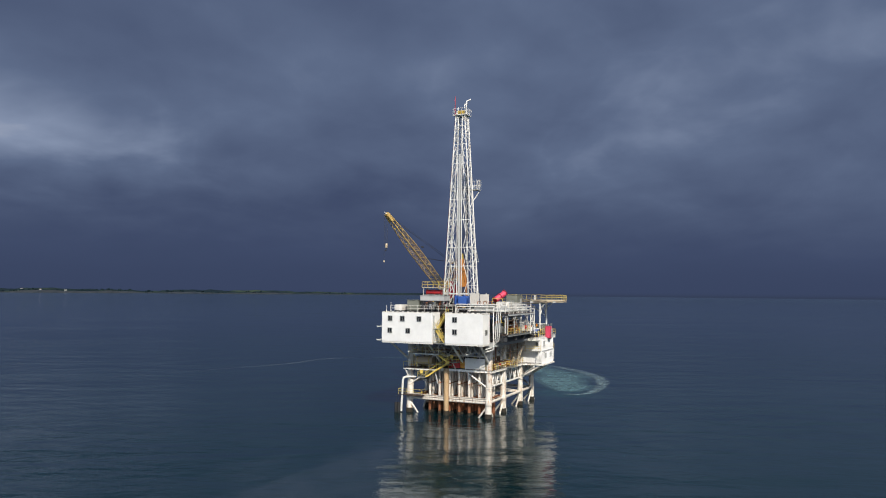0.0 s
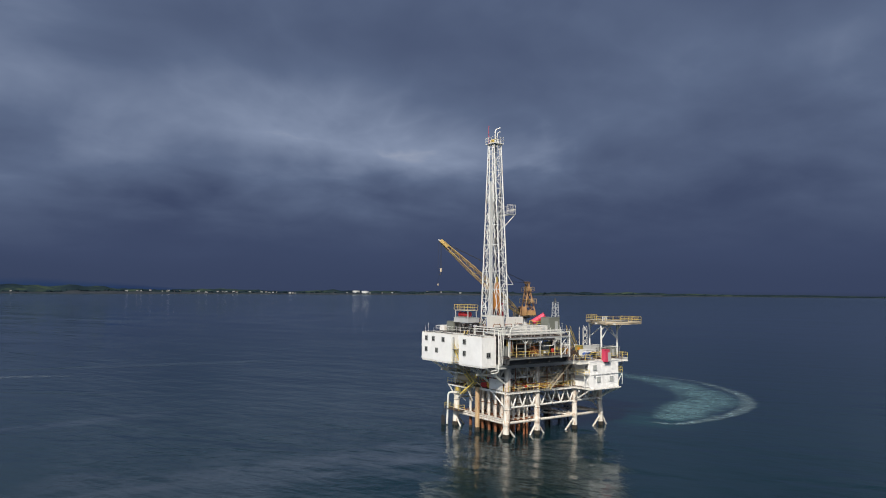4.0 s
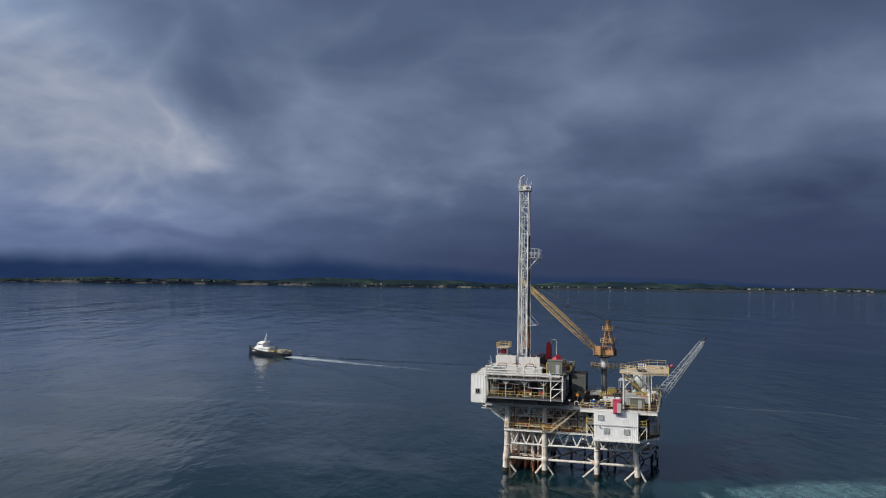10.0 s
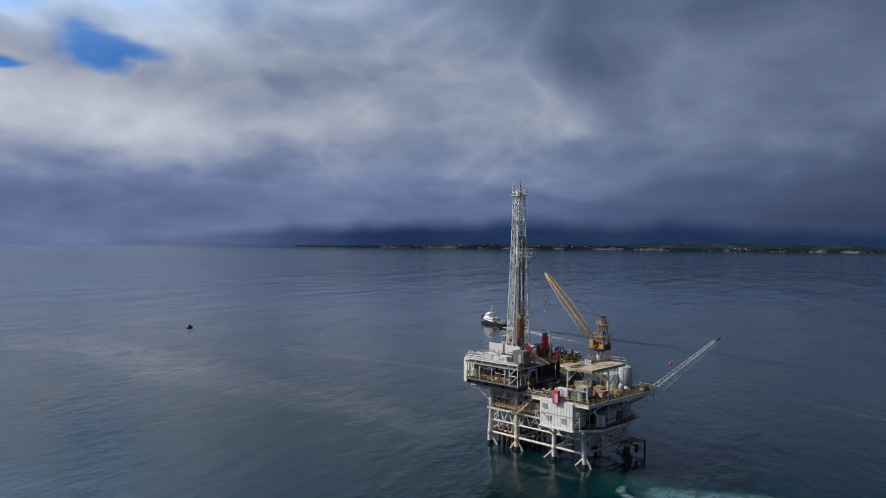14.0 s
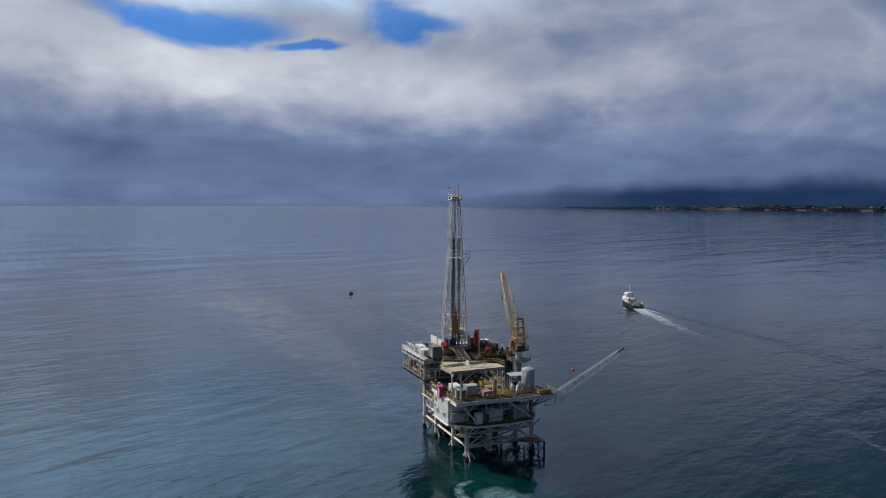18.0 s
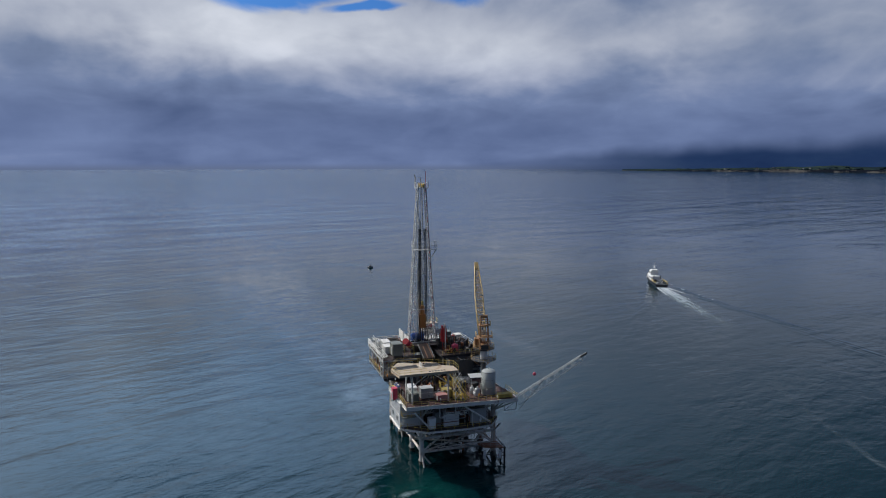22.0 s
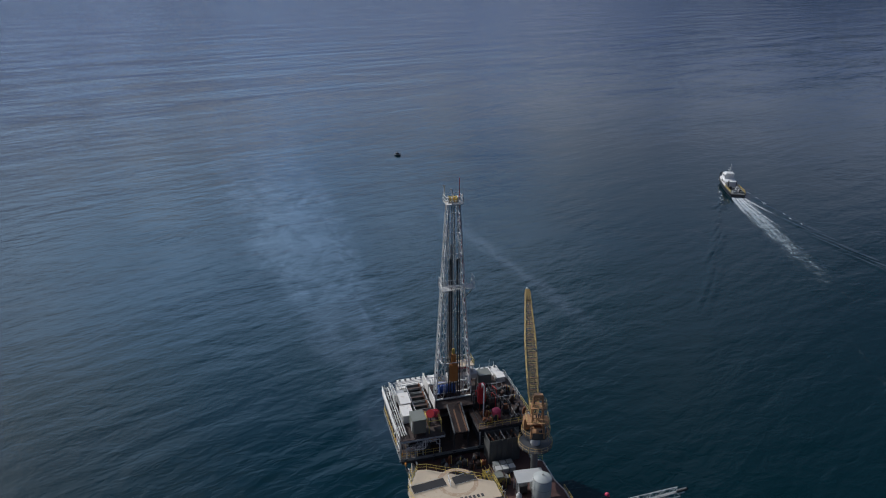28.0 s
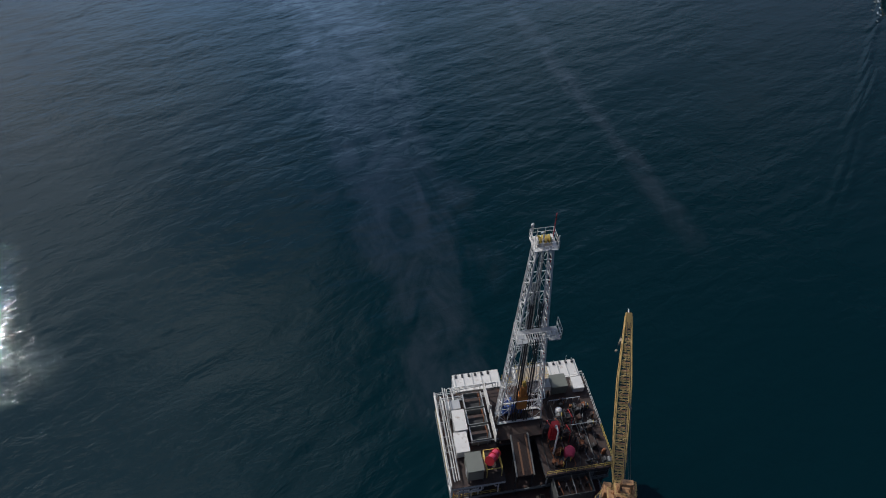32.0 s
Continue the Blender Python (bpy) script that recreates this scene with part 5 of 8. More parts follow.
for x in (-DX, DX):
    ibeam("base_beam", (MX + x, MY - 3.6, Z0 - 0.25), (MX + x, MY + 3.6, Z0 - 0.25), 0.4, 0.5, MASTW, mast)
    ibeam("base_beam", (MX + x, MY - 3.3, 24.0), (MX + x, MY + 3.3, 24.0), 0.25, 0.3, MASTW, mast) if x < 0 else None
tube("guide_rail", (MX - 1.06, MY - 0.5, Z0), (MX - 1.06, MY - 0.45, 59.8), 0.09, MASTW, mast, n=10)
tube("guide_rail", (MX - 1.06, MY + 0.5, Z0), (MX - 1.06, MY + 0.45, 59.8), 0.09, MASTW, mast, n=10)
block("hoist_cylinder", (MX - 1.16, MY - 0.24, Z0), (MX - 0.98, MY + 0.24, 52.5), PALEGREY, mast, bevel=0.08)
# front spreader bar low on the open side
for s in (-1, 1):
    tube("spreader", (MX + DX, MY + s * half(30.5), 32.8), (MX + 2.9, MY + s * half(30) * 0.9, 30.6), 0.06, MASTW, mast)
    tube("spreader", (MX + DX, MY + s * half(30.5), 30.6), (MX + 2.9, MY + s * half(30) * 0.9, 30.6), 0.06, MASTW, mast)
tube("spreader", (MX + 2.9, MY - half(30) * 0.9, 30.6), (MX + 2.9, MY + half(30) * 0.9, 30.6), 0.06, MASTW, mast)
# ladder with hoops up the south side
for o in (-0.22, 0.22):
    tube("ladder_rail", (MX + o, MY - half(Z0) - 0.2, Z0), (MX + o, MY - half(Z1) - 0.2, Z1), 0.035, MASTW, mast, n=6)
for i in range(0, 76):
    z = Z0 + 0.5 + i * 0.5
    if z < Z1:
        tube("rung", (MX - 0.22, MY - half(z) - 0.2, z), (MX + 0.22, MY - half(z) - 0.2, z), 0.02, MASTW, mast, n=6)

pole = thing("lightning_pole", "thin red painted pole up the mast's north edge", "pole", (MX - 0.6, MY + half(25) + 0.3, 25))
tube("lower_pole", (MX - 0.6, MY + half(25) + 0.28, 25), (MX - 0.6, MY + half(60) + 0.28, 60), 0.07, RED, pole, n=8)
tube("upper_pole", (MX - 0.6, MY + half(60) + 0.28, 60), (MX - 0.6, MY + half(60) + 0.3, 64.8), 0.06, RED, pole, n=8)
for z in (32, 40, 48, 56):
    tube("bracket", (MX - 0.6, MY + half(z), z), (MX - 0.6, MY + half(z) + 0.3, z), 0.04, WHITE, pole, n=6)

crown = thing("crown_block", "railed crown block platform at the mast head", "platform", (MX, MY, 60.6))
slab("plating", [(MX - 1.32, MY - 1.48), (MX + 1.32, MY - 1.48), (MX + 1.32, MY + 1.48), (MX - 1.32, MY + 1.48)], 60.6, 60.75, WHITE, crown)
for y in (-0.6, -0.2, 0.2, 0.6):
    tube("sheave", (MX - 0.1, MY + y - 0.07, 61.3), (MX - 0.1, MY + y + 0.07, 61.3), 0.55, YELLOW, crown, n=16)
for y in (-0.9, 0.9):
    block("sheave_stand", (MX - 0.6, MY + y - 0.08, 60.75), (MX + 0.5, MY + y + 0.08, 61.7), WHITE, crown)
railing([(MX - 1.32, MY - 1.48, 60.75), (MX + 1.32, MY - 1.48, 60.75), (MX + 1.32, MY + 1.48, 60.75), (MX - 1.32, MY + 1.48, 60.75)], WHITE, 1.25, 0.9, label="white railing round the crown block platform", closed=True)
cat = thing("crown_davit", "white bent davit arm on the mast head", "davit", (MX - 0.9, MY - 1.3, 60.75))
pipe("arm", [(MX - 0.9, MY - 1.3, 60.75), (MX - 0.9, MY - 1.3, 63.4), (MX + 0.1, MY - 1.8, 63.9)], 0.13, WHITE, cat)
pipe("arm", [(MX + 0.5, MY - 0.3, 60.75), (MX + 0.5, MY - 0.3, 63.2), (MX + 0.9, MY - 0.8, 63.3)], 0.1, WHITE, cat)
tube("lamp_post", (MX + 1.2, MY + 1.4, 60.75), (MX + 1.2, MY + 1.4, 62.9), 0.06, WHITE, cat)

board = thing("monkey_board", "white railed racking platform on the mast's open side", "platform", (MX + 1.2, MY, 45.4))
slab("plating", [(MX + 1.1, MY - 2.9), (MX + 3.35, MY - 2.9), (MX + 3.35, MY - 1.3), (MX + 1.9, MY - 1.3), (MX + 1.9, MY + 1.5), (MX + 3.35, MY + 1.5), (MX + 3.35, MY + 3.1), (MX + 1.1, MY + 3.1)], 45.4, 45.52, PALEGREY, board)
for i in range(8):
    y = MY - 1.1 + i * 0.32
    bar("finger", (MX + 1.9, y, 45.5), (MX + 3.3, y, 45.5), 0.08, 0.1, WHITE, board)
for s in (-1, 1):
    tube("strut", (MX + 3.3, MY + s * 2.7, 45.4), (MX + 1.1, MY + s * 2.1, 43.0), 0.09, WHITE, board)
    tube("strut", (MX + 3.3, MY + s * 2.7, 45.4), (MX + 1.1, MY + s * 2.3, 45.4), 0.09, WHITE, board)
railing([(MX + 1.1, MY - 2.9, 45.52), (MX + 3.35, MY - 2.9, 45.52), (MX + 3.35, MY + 3.1, 45.52), (MX + 1.1, MY + 3.1, 45.52)], WHITE, 2.0, 0.8, label="tall white railing round the racking platform", toe=False)
railing([(MX + 1.1, MY - 2.9, 46.0), (MX + 3.35, MY - 2.9, 46.0), (MX + 3.35, MY + 3.1, 46.0), (MX + 1.1, MY + 3.1, 46.0)], WHITE, 0.5, 6.0, label="white middle rails round the racking platform", toe=False)

td = thing("top_drive", "orange-yellow top drive hanging low in the mast", "top drive", (MX + 0.6, MY, 25.5))
HOIST = surface("rusty_orange_paint", (0.48, 0.20, 0.045), (0.16, 0.07, 0.03), 0.6, 0.6)
block("frame", (MX + 0.1, MY - 0.75, 25.4), (MX + 1.2, MY + 0.75, 29.0), HOIST, td, bevel=0.12)
for s in (-1, 1):
    bar("link", (MX + 0.65, MY + s * 0.9, 23.4), (MX + 0.65, MY + s * 0.8, 28.4), 0.16, 0.2, HOIST, td)
drum("motor", (MX + 0.7, MY), 0.55, 29.0, 31.0, HOIST, td, n=16, dome=0.2)
block("hook", (MX + 0.35, MY - 0.25, 31.0), (MX + 0.85, MY + 0.25, 32.2), YELLOW, td, bevel=0.1)
tube("quill", (MX + 0.65, MY, 22.2), (MX + 0.65, MY, 26.0), 0.12, DARK, td)
for y in (-0.3, -0.1, 0.1, 0.3):
    tube("cable", (MX + 0.6, MY + y, 31.5), (MX - 0.1, MY + y, 61.0), 0.03, DARK, td, n=6)
for i in range(10):
    s = -1 if i < 5 else 1
    k = i % 5
    x, y = MX + 0.75 + (k % 2) * 0.25, MY + s * (0.5 + k * 0.2)
    st = thing("drill_pipe_stand", "dark racked stand of drill pipe", "pipe", (x, y, 22.0), "racked drill pipe")
    tube("pipe", (x, y, 22.0), (x * 0.6 + (MX + 1.0) * 0.4, y * 0.75 + MY * 0.25, 50.5), 0.065, DARK, st, n=8)
    tube("tool_joint", (x, y, 22.0), (x, y, 22.6), 0.12, DARK, st, n=8)
for y in (MY - 1.6, MY + 1.9):
    h = thing("standpipe", "white standpipe up the inside of the mast", "pipe", (MX + 0.4, y, 22), "standpipes")
    tube("pipe", (MX + 0.4, y, 22), (MX + 0.4, MY + (y - MY) * 0.45, 48), 0.05, WHITE, h)

# ---- drill floor ----
dfl = thing("drill_floor", "dark brown drill floor on a steel substructure", "deck", (-12, -1, 20.4))
slab("plating", [(-15.2, -5.3), (-8.6, -5.3), (-8.6, 3.4), (-15.2, 3.4)], 21.35, 21.5, BROWN, dfl)
for x in (-15.0, -11.9, -8.8):
    for y in (-5.1, -1.0, 3.2):
        ibeam("post", (x, y, 20.4), (x, y, 21.4), 0.3, 0.3, DARK, dfl)
dw = thing("drawworks", "blue drawworks winch on the drill floor", "winch", (-13.9, -2.6, 21.5))
block("base", (-15.0, -3.9, 21.5), (-13.0, -1.2, 21.75), DARK, dw)
tube("drum", (-13.2, -3.5, 22.8), (-13.2, -1.2, 22.8), 0.75, BLUE, dw, n=18)
block("motor", (-14.9, -3.5, 21.75), (-14.1, -1.6, 23.4), BLUE, dw, bevel=0.15)
block("gear_case", (-14.1, -1.1, 21.75), (-12.5, -0.5, 23.7), BLUE, dw, bevel=0.15)
for y in (-3.6, -2.4, -1.2):
    tube("flange", (-13.2, y - 0.06, 22.8), (-13.2, y + 0.06, 22.8), 0.98, BLUE, dw, n=18)
rp = thing("degasser", "tall red painted steel degasser vessel on legs", "vessel", (-7.3, 3.0, 20.4))
block("shell", (-7.9, 2.3, 22.4), (-6.7, 3.7, 26.2), RED, rp, bevel=0.25)
block("hood", (-7.8, 2.4, 26.2), (-6.8, 3.6, 26.6), RED, rp, bevel=0.15)
for x in (-7.8, -6.8):
    for y in (2.4, 3.6):
        tube("leg", (x, y, 20.4), (x, y, 22.5), 0.07, DARK, rp)
for z in (23.2, 24.2, 25.2):
    bar("rib", (-6.66, 2.3, z), (-6.66, 3.7, z), 0.08, 0.1, RED, rp)
vp = thing("vent_stack", "white goose-neck vent stack", "vent", (-5.6, 2.9, 20.4))
pipe("stack", [(-5.6, 2.9, 20.4), (-5.6, 2.9, 27.1), (-6.8, 2.9, 27.1), (-6.8, 2.9, 26.2)], 0.13, WHITE, vp)
vd = thing("pipe_ramp", "worn tan pipe ramp with dark side beams", "ramp", (-5.0, -1.9, 20.4))
for s in (-1, 1):
    bar("side_beam", (-9.0, -1.85 + s * 1.35, 21.9), (-3.1, -2.05 + s * 1.35, 19.72), 0.2, 0.4, GREY, vd)
bar("ramp_plate", (-9.0, -1.9, 21.9), (-3.1, -2.0, 19.72), 2.5, 0.08, BROWN, vd)
for i in range(7):
    o = -1.0 + i * 0.33
    bar("plank", (-8.8 + (i % 3) * 0.5, -1.9 + o, 21.93 - (i % 3) * 0.18), (-3.2 - (i % 2) * 0.5, -2.0 + o, 19.86 + (i % 2) * 0.19), 0.26, 0.06, TAN if i in (2, 6) else BROWN, vd)
for s in (-1, 1):
    tube("leg", (-3.3, -2.1 + s * 1.3, 14.9), (-3.3, -2.1 + s * 1.3, 19.7), 0.14, DARK, vd)
    tube("leg", (-5.6, -2.1 + s * 1.3, 14.9), (-5.6, -2.1 + s * 1.3, 20.6), 0.14, DARK, vd)
mt = thing("mud_tank", "large open grey mud tank with dark pipework inside", "tank", (-0.6, 4.8, 14.9))
for lo, hi in (((-2.1, 1.9, 14.9), (1.0, 2.02, 19.8)), ((-2.1, 7.6, 14.9), (1.0, 7.72, 19.8)), ((-2.1, 2.02, 14.9), (-1.98, 7.6, 19.8)), ((0.88, 2.02, 14.9), (1.0, 7.6, 19.8))):
    block("side", lo, hi, TANKD, mt, bevel=0.02)
block("bottom", (-1.98, 2.02, 14.95), (0.88, 7.6, 18.4), BROWN, mt)
for i in range(6):
    bar("rib", (1.05, 2.3 + i * 1.0, 15.0), (1.05, 2.3 + i * 1.0, 19.7), 0.1, 0.1, TANKD, mt)
for i in range(5):
    y = 2.6 + i * 1.1
    tube("agitator", (-0.6, y, 18.4), (-0.6, y, 19.7), 0.16, DARK, mt, n=10)
    pipe("pipe", [(-1.8, y, 18.5), (-1.8, y, 19.5), (0.6, y + 0.3, 19.5), (0.6, y + 0.3, 18.5)], 0.07, DARK if i % 2 else RUST, mt)
tube("cross_bar", (-2.0, 4.8, 19.85), (0.95, 4.8, 19.85), 0.08, GREY, mt)
for x, y, r, zt, m, lab in ((-5.0, 5.2, 0.85, 22.3, PINKRED, "red domed vessel on the roof deck"), (-12.4, 5.6, 0.55, 21.8, CLAD, "small white vessel on the roof deck")):
    v = thing("pressure_vessel", lab, "vessel", (x, y, 20.4))
    drum("shell", (x, y), r, 20.6, zt - r * 0.4, m, v, n=20, dome=r * 0.45)
    drum("skirt", (x, y), r * 0.8, 20.4, 20.62, DARK, v, n=16)
yg = thing("hose_rack", "yellow steel rack beside the grey cabin", "rack", (-5.0, -6.9, 20.4))
for y in (-8.1, -5.8):
    for x in (-6.6, -3.4):
        tube("post", (x, y, 20.4), (x, y, 23.0), 0.06, YELLOW, yg)
    for z in (22.0, 22.5, 23.0):
        tube("rail", (-6.6, y, z), (-3.4, y, z), 0.06, YELLOW, yg)
for x in (-6.6, -5.0, -3.4):
    tube("rail", (x, -8.1, 23.0), (x, -5.8, 23.0), 0.06, YELLOW, yg)
slab("shelf", [(-6.6, -8.1), (-3.4, -8.1), (-3.4, -5.8), (-6.6, -5.8)], 21.9, 22.0, BROWN, yg)
reel = thing("hose_reel", "bright red slanting hose reel on the yellow rack", "reel", (-5.0, -6.9, 22.0))
tube("drum", (-6.0, -6.2, 22.7), (-4.1, -7.7, 24.2), 0.62, PINKRED, reel, n=18)
for f in (0.0, 0.5, 1.0):
    c = Vector((-6.0, -6.2, 22.7)).lerp(Vector((-4.1, -7.7, 24.2)), f)
    e = (Vector((-4.1, -7.7, 24.2)) - Vector((-6.0, -6.2, 22.7))).normalized() * 0.06
    tube("flange", c - e, c + e, 0.76, RED, reel, n=18)
for x, y, z in ((-5.8, -6.3, 22.9), (-4.3, -7.6, 24.0)):
    tube("leg", (x, y, 22.0), (x, y, z), 0.09, DARK, reel)
rng = random.Random(11)
# open pits between the containers and the wind wall
for x0, x1, y0, y1 in ((-17.6, -14.8, -9.3, -6.3), (-14.5, -11.8, -9.3, -6.3), (-11.5, -9.0, -9.3, -6.3)):
    pt = thing("shaker_pit", "open dark mud pit with a pale steel rim", "tank", ((x0 + x1) / 2, (y0 + y1) / 2, 20.4), "mud pits")
    for lo, hi in (((x0, y0, 20.4), (x1, y0 + 0.12, 21.9)), ((x0, y1 - 0.12, 20.4), (x1, y1, 21.9)), ((x0, y0 + 0.12, 20.4), (x0 + 0.12, y1 - 0.12, 21.9)), ((x1 - 0.12, y0 + 0.12, 20.4), (x1, y1 - 0.12, 21.9))):
        block("side", lo, hi, GREY, pt, bevel=0.02)
    block("mud", (x0 + 0.12, y0 + 0.12, 20.42), (x1 - 0.12, y1 - 0.12, 20.7), DARK, pt)
    bar("walk_plank", ((x0 + x1) / 2, y0, 21.95), ((x0 + x1) / 2, y1, 21.95), 0.5, 0.06, BROWN, pt)
    for y in (y0, y1):
        bar("rim", (x0, y, 21.95), (x1, y, 21.95), 0.16, 0.08, PALEGREY, pt)
    pipe("feed_pipe", [(x0 + 0.5, y1 - 0.5, 20.7), (x0 + 0.5, y1 - 0.5, 22.5), (x1 - 0.5, y1 - 0.5, 22.5), (x1 - 0.5, y1 - 0.5, 20.7)], 0.07, RUST, pt)
# racks of dark machinery and pipework on the crowded roof deck
for i in range(120):
    x, y = rng.uniform(-17.8, -3.0), rng.uniform(-4.6, 11.0)
    if -15.4 < x < -8.4 and y < 4.2:
        continue
    if (x < -14.6 and y < 11.2) or (-10.6 < x < -7 and y < 4.4) or (-8.8 < x and y < 1.6):
        continue
    w, d, h = rng.uniform(0.4, 1.3), rng.uniform(0.4, 1.2), rng.uniform(0.5, 2.0)
    t = thing("machinery_unit", "small dark grey machinery unit on the crowded roof deck", "machinery", (x, y, 20.4), "roof machinery")
    m = rng.choice((DARK, DARK, BROWN, GREY, BROWN, BROWN, DARK, RUST, RUST))
    block("bed", (x - w / 2, y - d / 2, 20.4), (x + w / 2, y + d / 2, 20.55), DARK, t)
    block("body", (x - w * .42, y - d * .42, 20.55), (x + w * .3, y + d * .4, 20.4 + h * 0.75), m, t, bevel=0.08)
    tube("motor", (x - w * .3, y, 20.5 + h * .8), (x + w * .4, y, 20.5 + h * .8), 0.16 + 0.1 * rng.random(), m, t, n=12)
    pipe("pipe", [(x + w * .35, y + d * .3, 20.5), (x + w * .35, y + d * .3, 20.4 + h), (x - w * .2, y + d * .45, 20.4 + h), (x - w * .2, y + d * .45, 20.45)], 0.06, rng.choice((GREY, DARK, RUST, YELLOW)), t)
for i in range(9):
    y = 1.6 + i * 1.05
    p = thing("pipe_run", "dark process pipe across the roof deck", "pipe", (-14.0, y, 20.5), "dark roof pipes")
    pipe("run", [(-14.2 + rng.uniform(0, 2), y, 20.42), (-14.2 + rng.uniform(0, .5) + 1.0, y, 20.62), (-3.0 - rng.uniform(0, 3), y, 20.62), (-3.0, y + rng.uniform(-.6, .6), 20.45)], 0.07, rng.choice((DARK, GREY, RUST)), p)
for y0, y1, x in ((-5.2, -13.0, -8.9), (4.3, 9.6, -14.2), (4.3, 11.0, -9.4)):
    w = thing("screen_wall", "grey steel partition on the roof deck", "wall panel", (x, (y0 + y1) / 2, 20.4), "partitions")
    bar("rail", (x, y0, 21.6), (x, y1, 21.6), 0.1, 0.1, PALEGREY, w)
    for k in range(6):
        yy = y0 + (y1 - y0) * k / 5
        bar("post", (x, yy, 20.4), (x, yy, 21.6), 0.1, 0.1, PALEGREY, w)

# dark framed machinery between the mast and the red vessel
for k, (x, y, w, d, h) in enumerate(((-9.0, 2.6, 1.4, 1.6, 3.2), (-9.6, 4.6, 1.6, 1.2, 2.6), (-7.9, 5.4, 1.2, 1.4, 3.0), (-6.0, 7.4, 1.6, 1.4, 2.2), (-10.8, 6.6, 1.5, 1.3, 2.4))):
    t = thing("drilling_pump", "dark framed drilling machinery beside the mast", "machinery", (x, y, 20.4), "framed machinery")
    for sx in (-1, 1):
        for sy in (-1, 1):
            ibeam("post", (x + sx * w / 2, y + sy * d / 2, 20.4), (x + sx * w / 2, y + sy * d / 2, 20.4 + h), 0.14, 0.14, DARK, t)
        bar("rail", (x + sx * w / 2, y - d / 2, 20.4 + h), (x + sx * w / 2, y + d / 2, 20.4 + h), 0.12, 0.14, BROWN, t)
        bar("rail", (x + sx * w / 2, y - d / 2, 20.4 + h * 0.55), (x + sx * w / 2, y + d / 2, 20.4 + h * 0.55), 0.1, 0.12, BROWN, t)
    for sy in (-1, 1):
        bar("rail", (x - w / 2, y + sy * d / 2, 20.4 + h), (x + w / 2, y + sy * d / 2, 20.4 + h), 0.12, 0.14, DARK, t)
    block("motor", (x - w * 0.35, y - d * 0.35, 20.4), (x + w * 0.35, y + d * 0.35, 20.4 + h * 0.42), DARK, t, bevel=0.12)
    drum("wheel", (x, y), w * 0.3, 20.4 + h * 0.42, 20.4 + h * 0.8, RUST if k % 2 else DARK, t, n=16)
    pipe("hose", [(x - w * .4, y, 20.4 + h * .7), (x - w * .4, y, 20.7 + h), (x + w * .6, y + 0.3, 20.7 + h), (x + w * .7, y + 0.4, 20.5)], 0.06, DARK if k % 2 else RED, t)

# ---- pedestal crane ----
CX, CY = 4.7, 9.0
ped = thing("pedestal_crane", "ochre lattice boom crane on a white pedestal", "crane", (CX, CY, 14.9))
tube("pedestal", (CX, CY, 14.9), (CX, CY, 20.6), 0.62, GREY, ped, n=20)


def ring_deck(name, r0, r1, z, mat):
    """A flat ring of walkway grating."""
    bm = bmesh.new()
    n = 28
    rows = [[bm.verts.new((CX + r * math.cos(2 * math.pi * i / n), CY + r * math.sin(2 * math.pi * i / n), zz)) for i in range(n)] for r, zz in ((r0, z), (r1, z), (r1, z + 0.09), (r0, z + 0.09))]
    for a, b in zip(rows, rows[1:] + rows[:1]):
        for i in range(n):
            bm.faces.new((a[i], a[(i + 1) % n], b[(i + 1) % n], b[i]))
    bmesh.ops.recalc_face_normals(bm, faces=bm.faces[:])
    part(name, bm, mat, ped)
    for k in range(16):
        a = 2 * math.pi * k / 16
        b = 2 * math.pi * (k + 1) / 16
        p, q = (CX + r1 * math.cos(a), CY + r1 * math.sin(a)), (CX + r1 * math.cos(b), CY + r1 * math.sin(b))
        tube("ring_post", (*p, z), (*p, z + 1.1), 0.035, OCHRE, ped, n=6)
        for h in (0.55, 1.1):
            tube("ring_rail", (*p, z + h), (*q, z + h), 0.035, OCHRE, ped, n=6)


ring_deck("walk_ring", 0.9, 3.0, 20.7, DARK)
ring_deck("walk_ring", 1.3, 2.5, 23.3, DARK)
for i in range(4):
    a = 2 * math.pi * i / 4
    tube("ring_strut", (CX + 0.9 * math.cos(a), CY + 0.9 * math.sin(a), 19.2), (CX + 2.9 * math.cos(a), CY + 2.9 * math.sin(a), 20.7), 0.06, CRANE, ped)
tube("pedestal", (CX, CY, 20.8), (CX, CY, 22.9), 0.8, CLAD, ped, n=24)
drum("slew_ring", (CX, CY), 1.4, 22.9, 23.3, DARK, ped, n=28)
bd = Vector((-15.1 - CX, 14.6 - CY, 0)).normalized()
bs = Vector((-bd.y, bd.x, 0))
C = Vector((CX, CY, 0))


def cr(u, v, z):
    """A point of the crane's upper works: u towards the boom, v to its left."""
    return C + bd * u + bs * v + Vector((0, 0, z))


def cbox(name, u0, u1, v0, v1, z0, z1, mat, label="", bevel=0.06):
    bm = bmesh.new()
    m = Matrix((bd, bs, Vector((0, 0, 1)))).transposed().to_4x4()
    m = Matrix.Translation(cr((u0 + u1) / 2, (v0 + v1) / 2, (z0 + z1) / 2)) @ m
    bmesh.ops.create_cube(bm, size=1, matrix=Matrix.Diagonal((u1 - u0, v1 - v0, z1 - z0, 1)))
    bmesh.ops.bevel(bm, geom=bm.edges[:], offset=bevel, segments=2, affect="EDGES")
    return part(name, bm, mat, ped, label, m)


cbox("turntable", -2.6, 1.7, -1.3, 1.3, 23.4, 23.6, DARK)
cbox("engine_house", -2.5, -0.9, -1.1, 0.9, 23.6, 24.7, CRANE)
cbox("radiator", -2.66, -2.6, -0.9, 0.9, 23.7, 24.7, DARK, bevel=0.01)
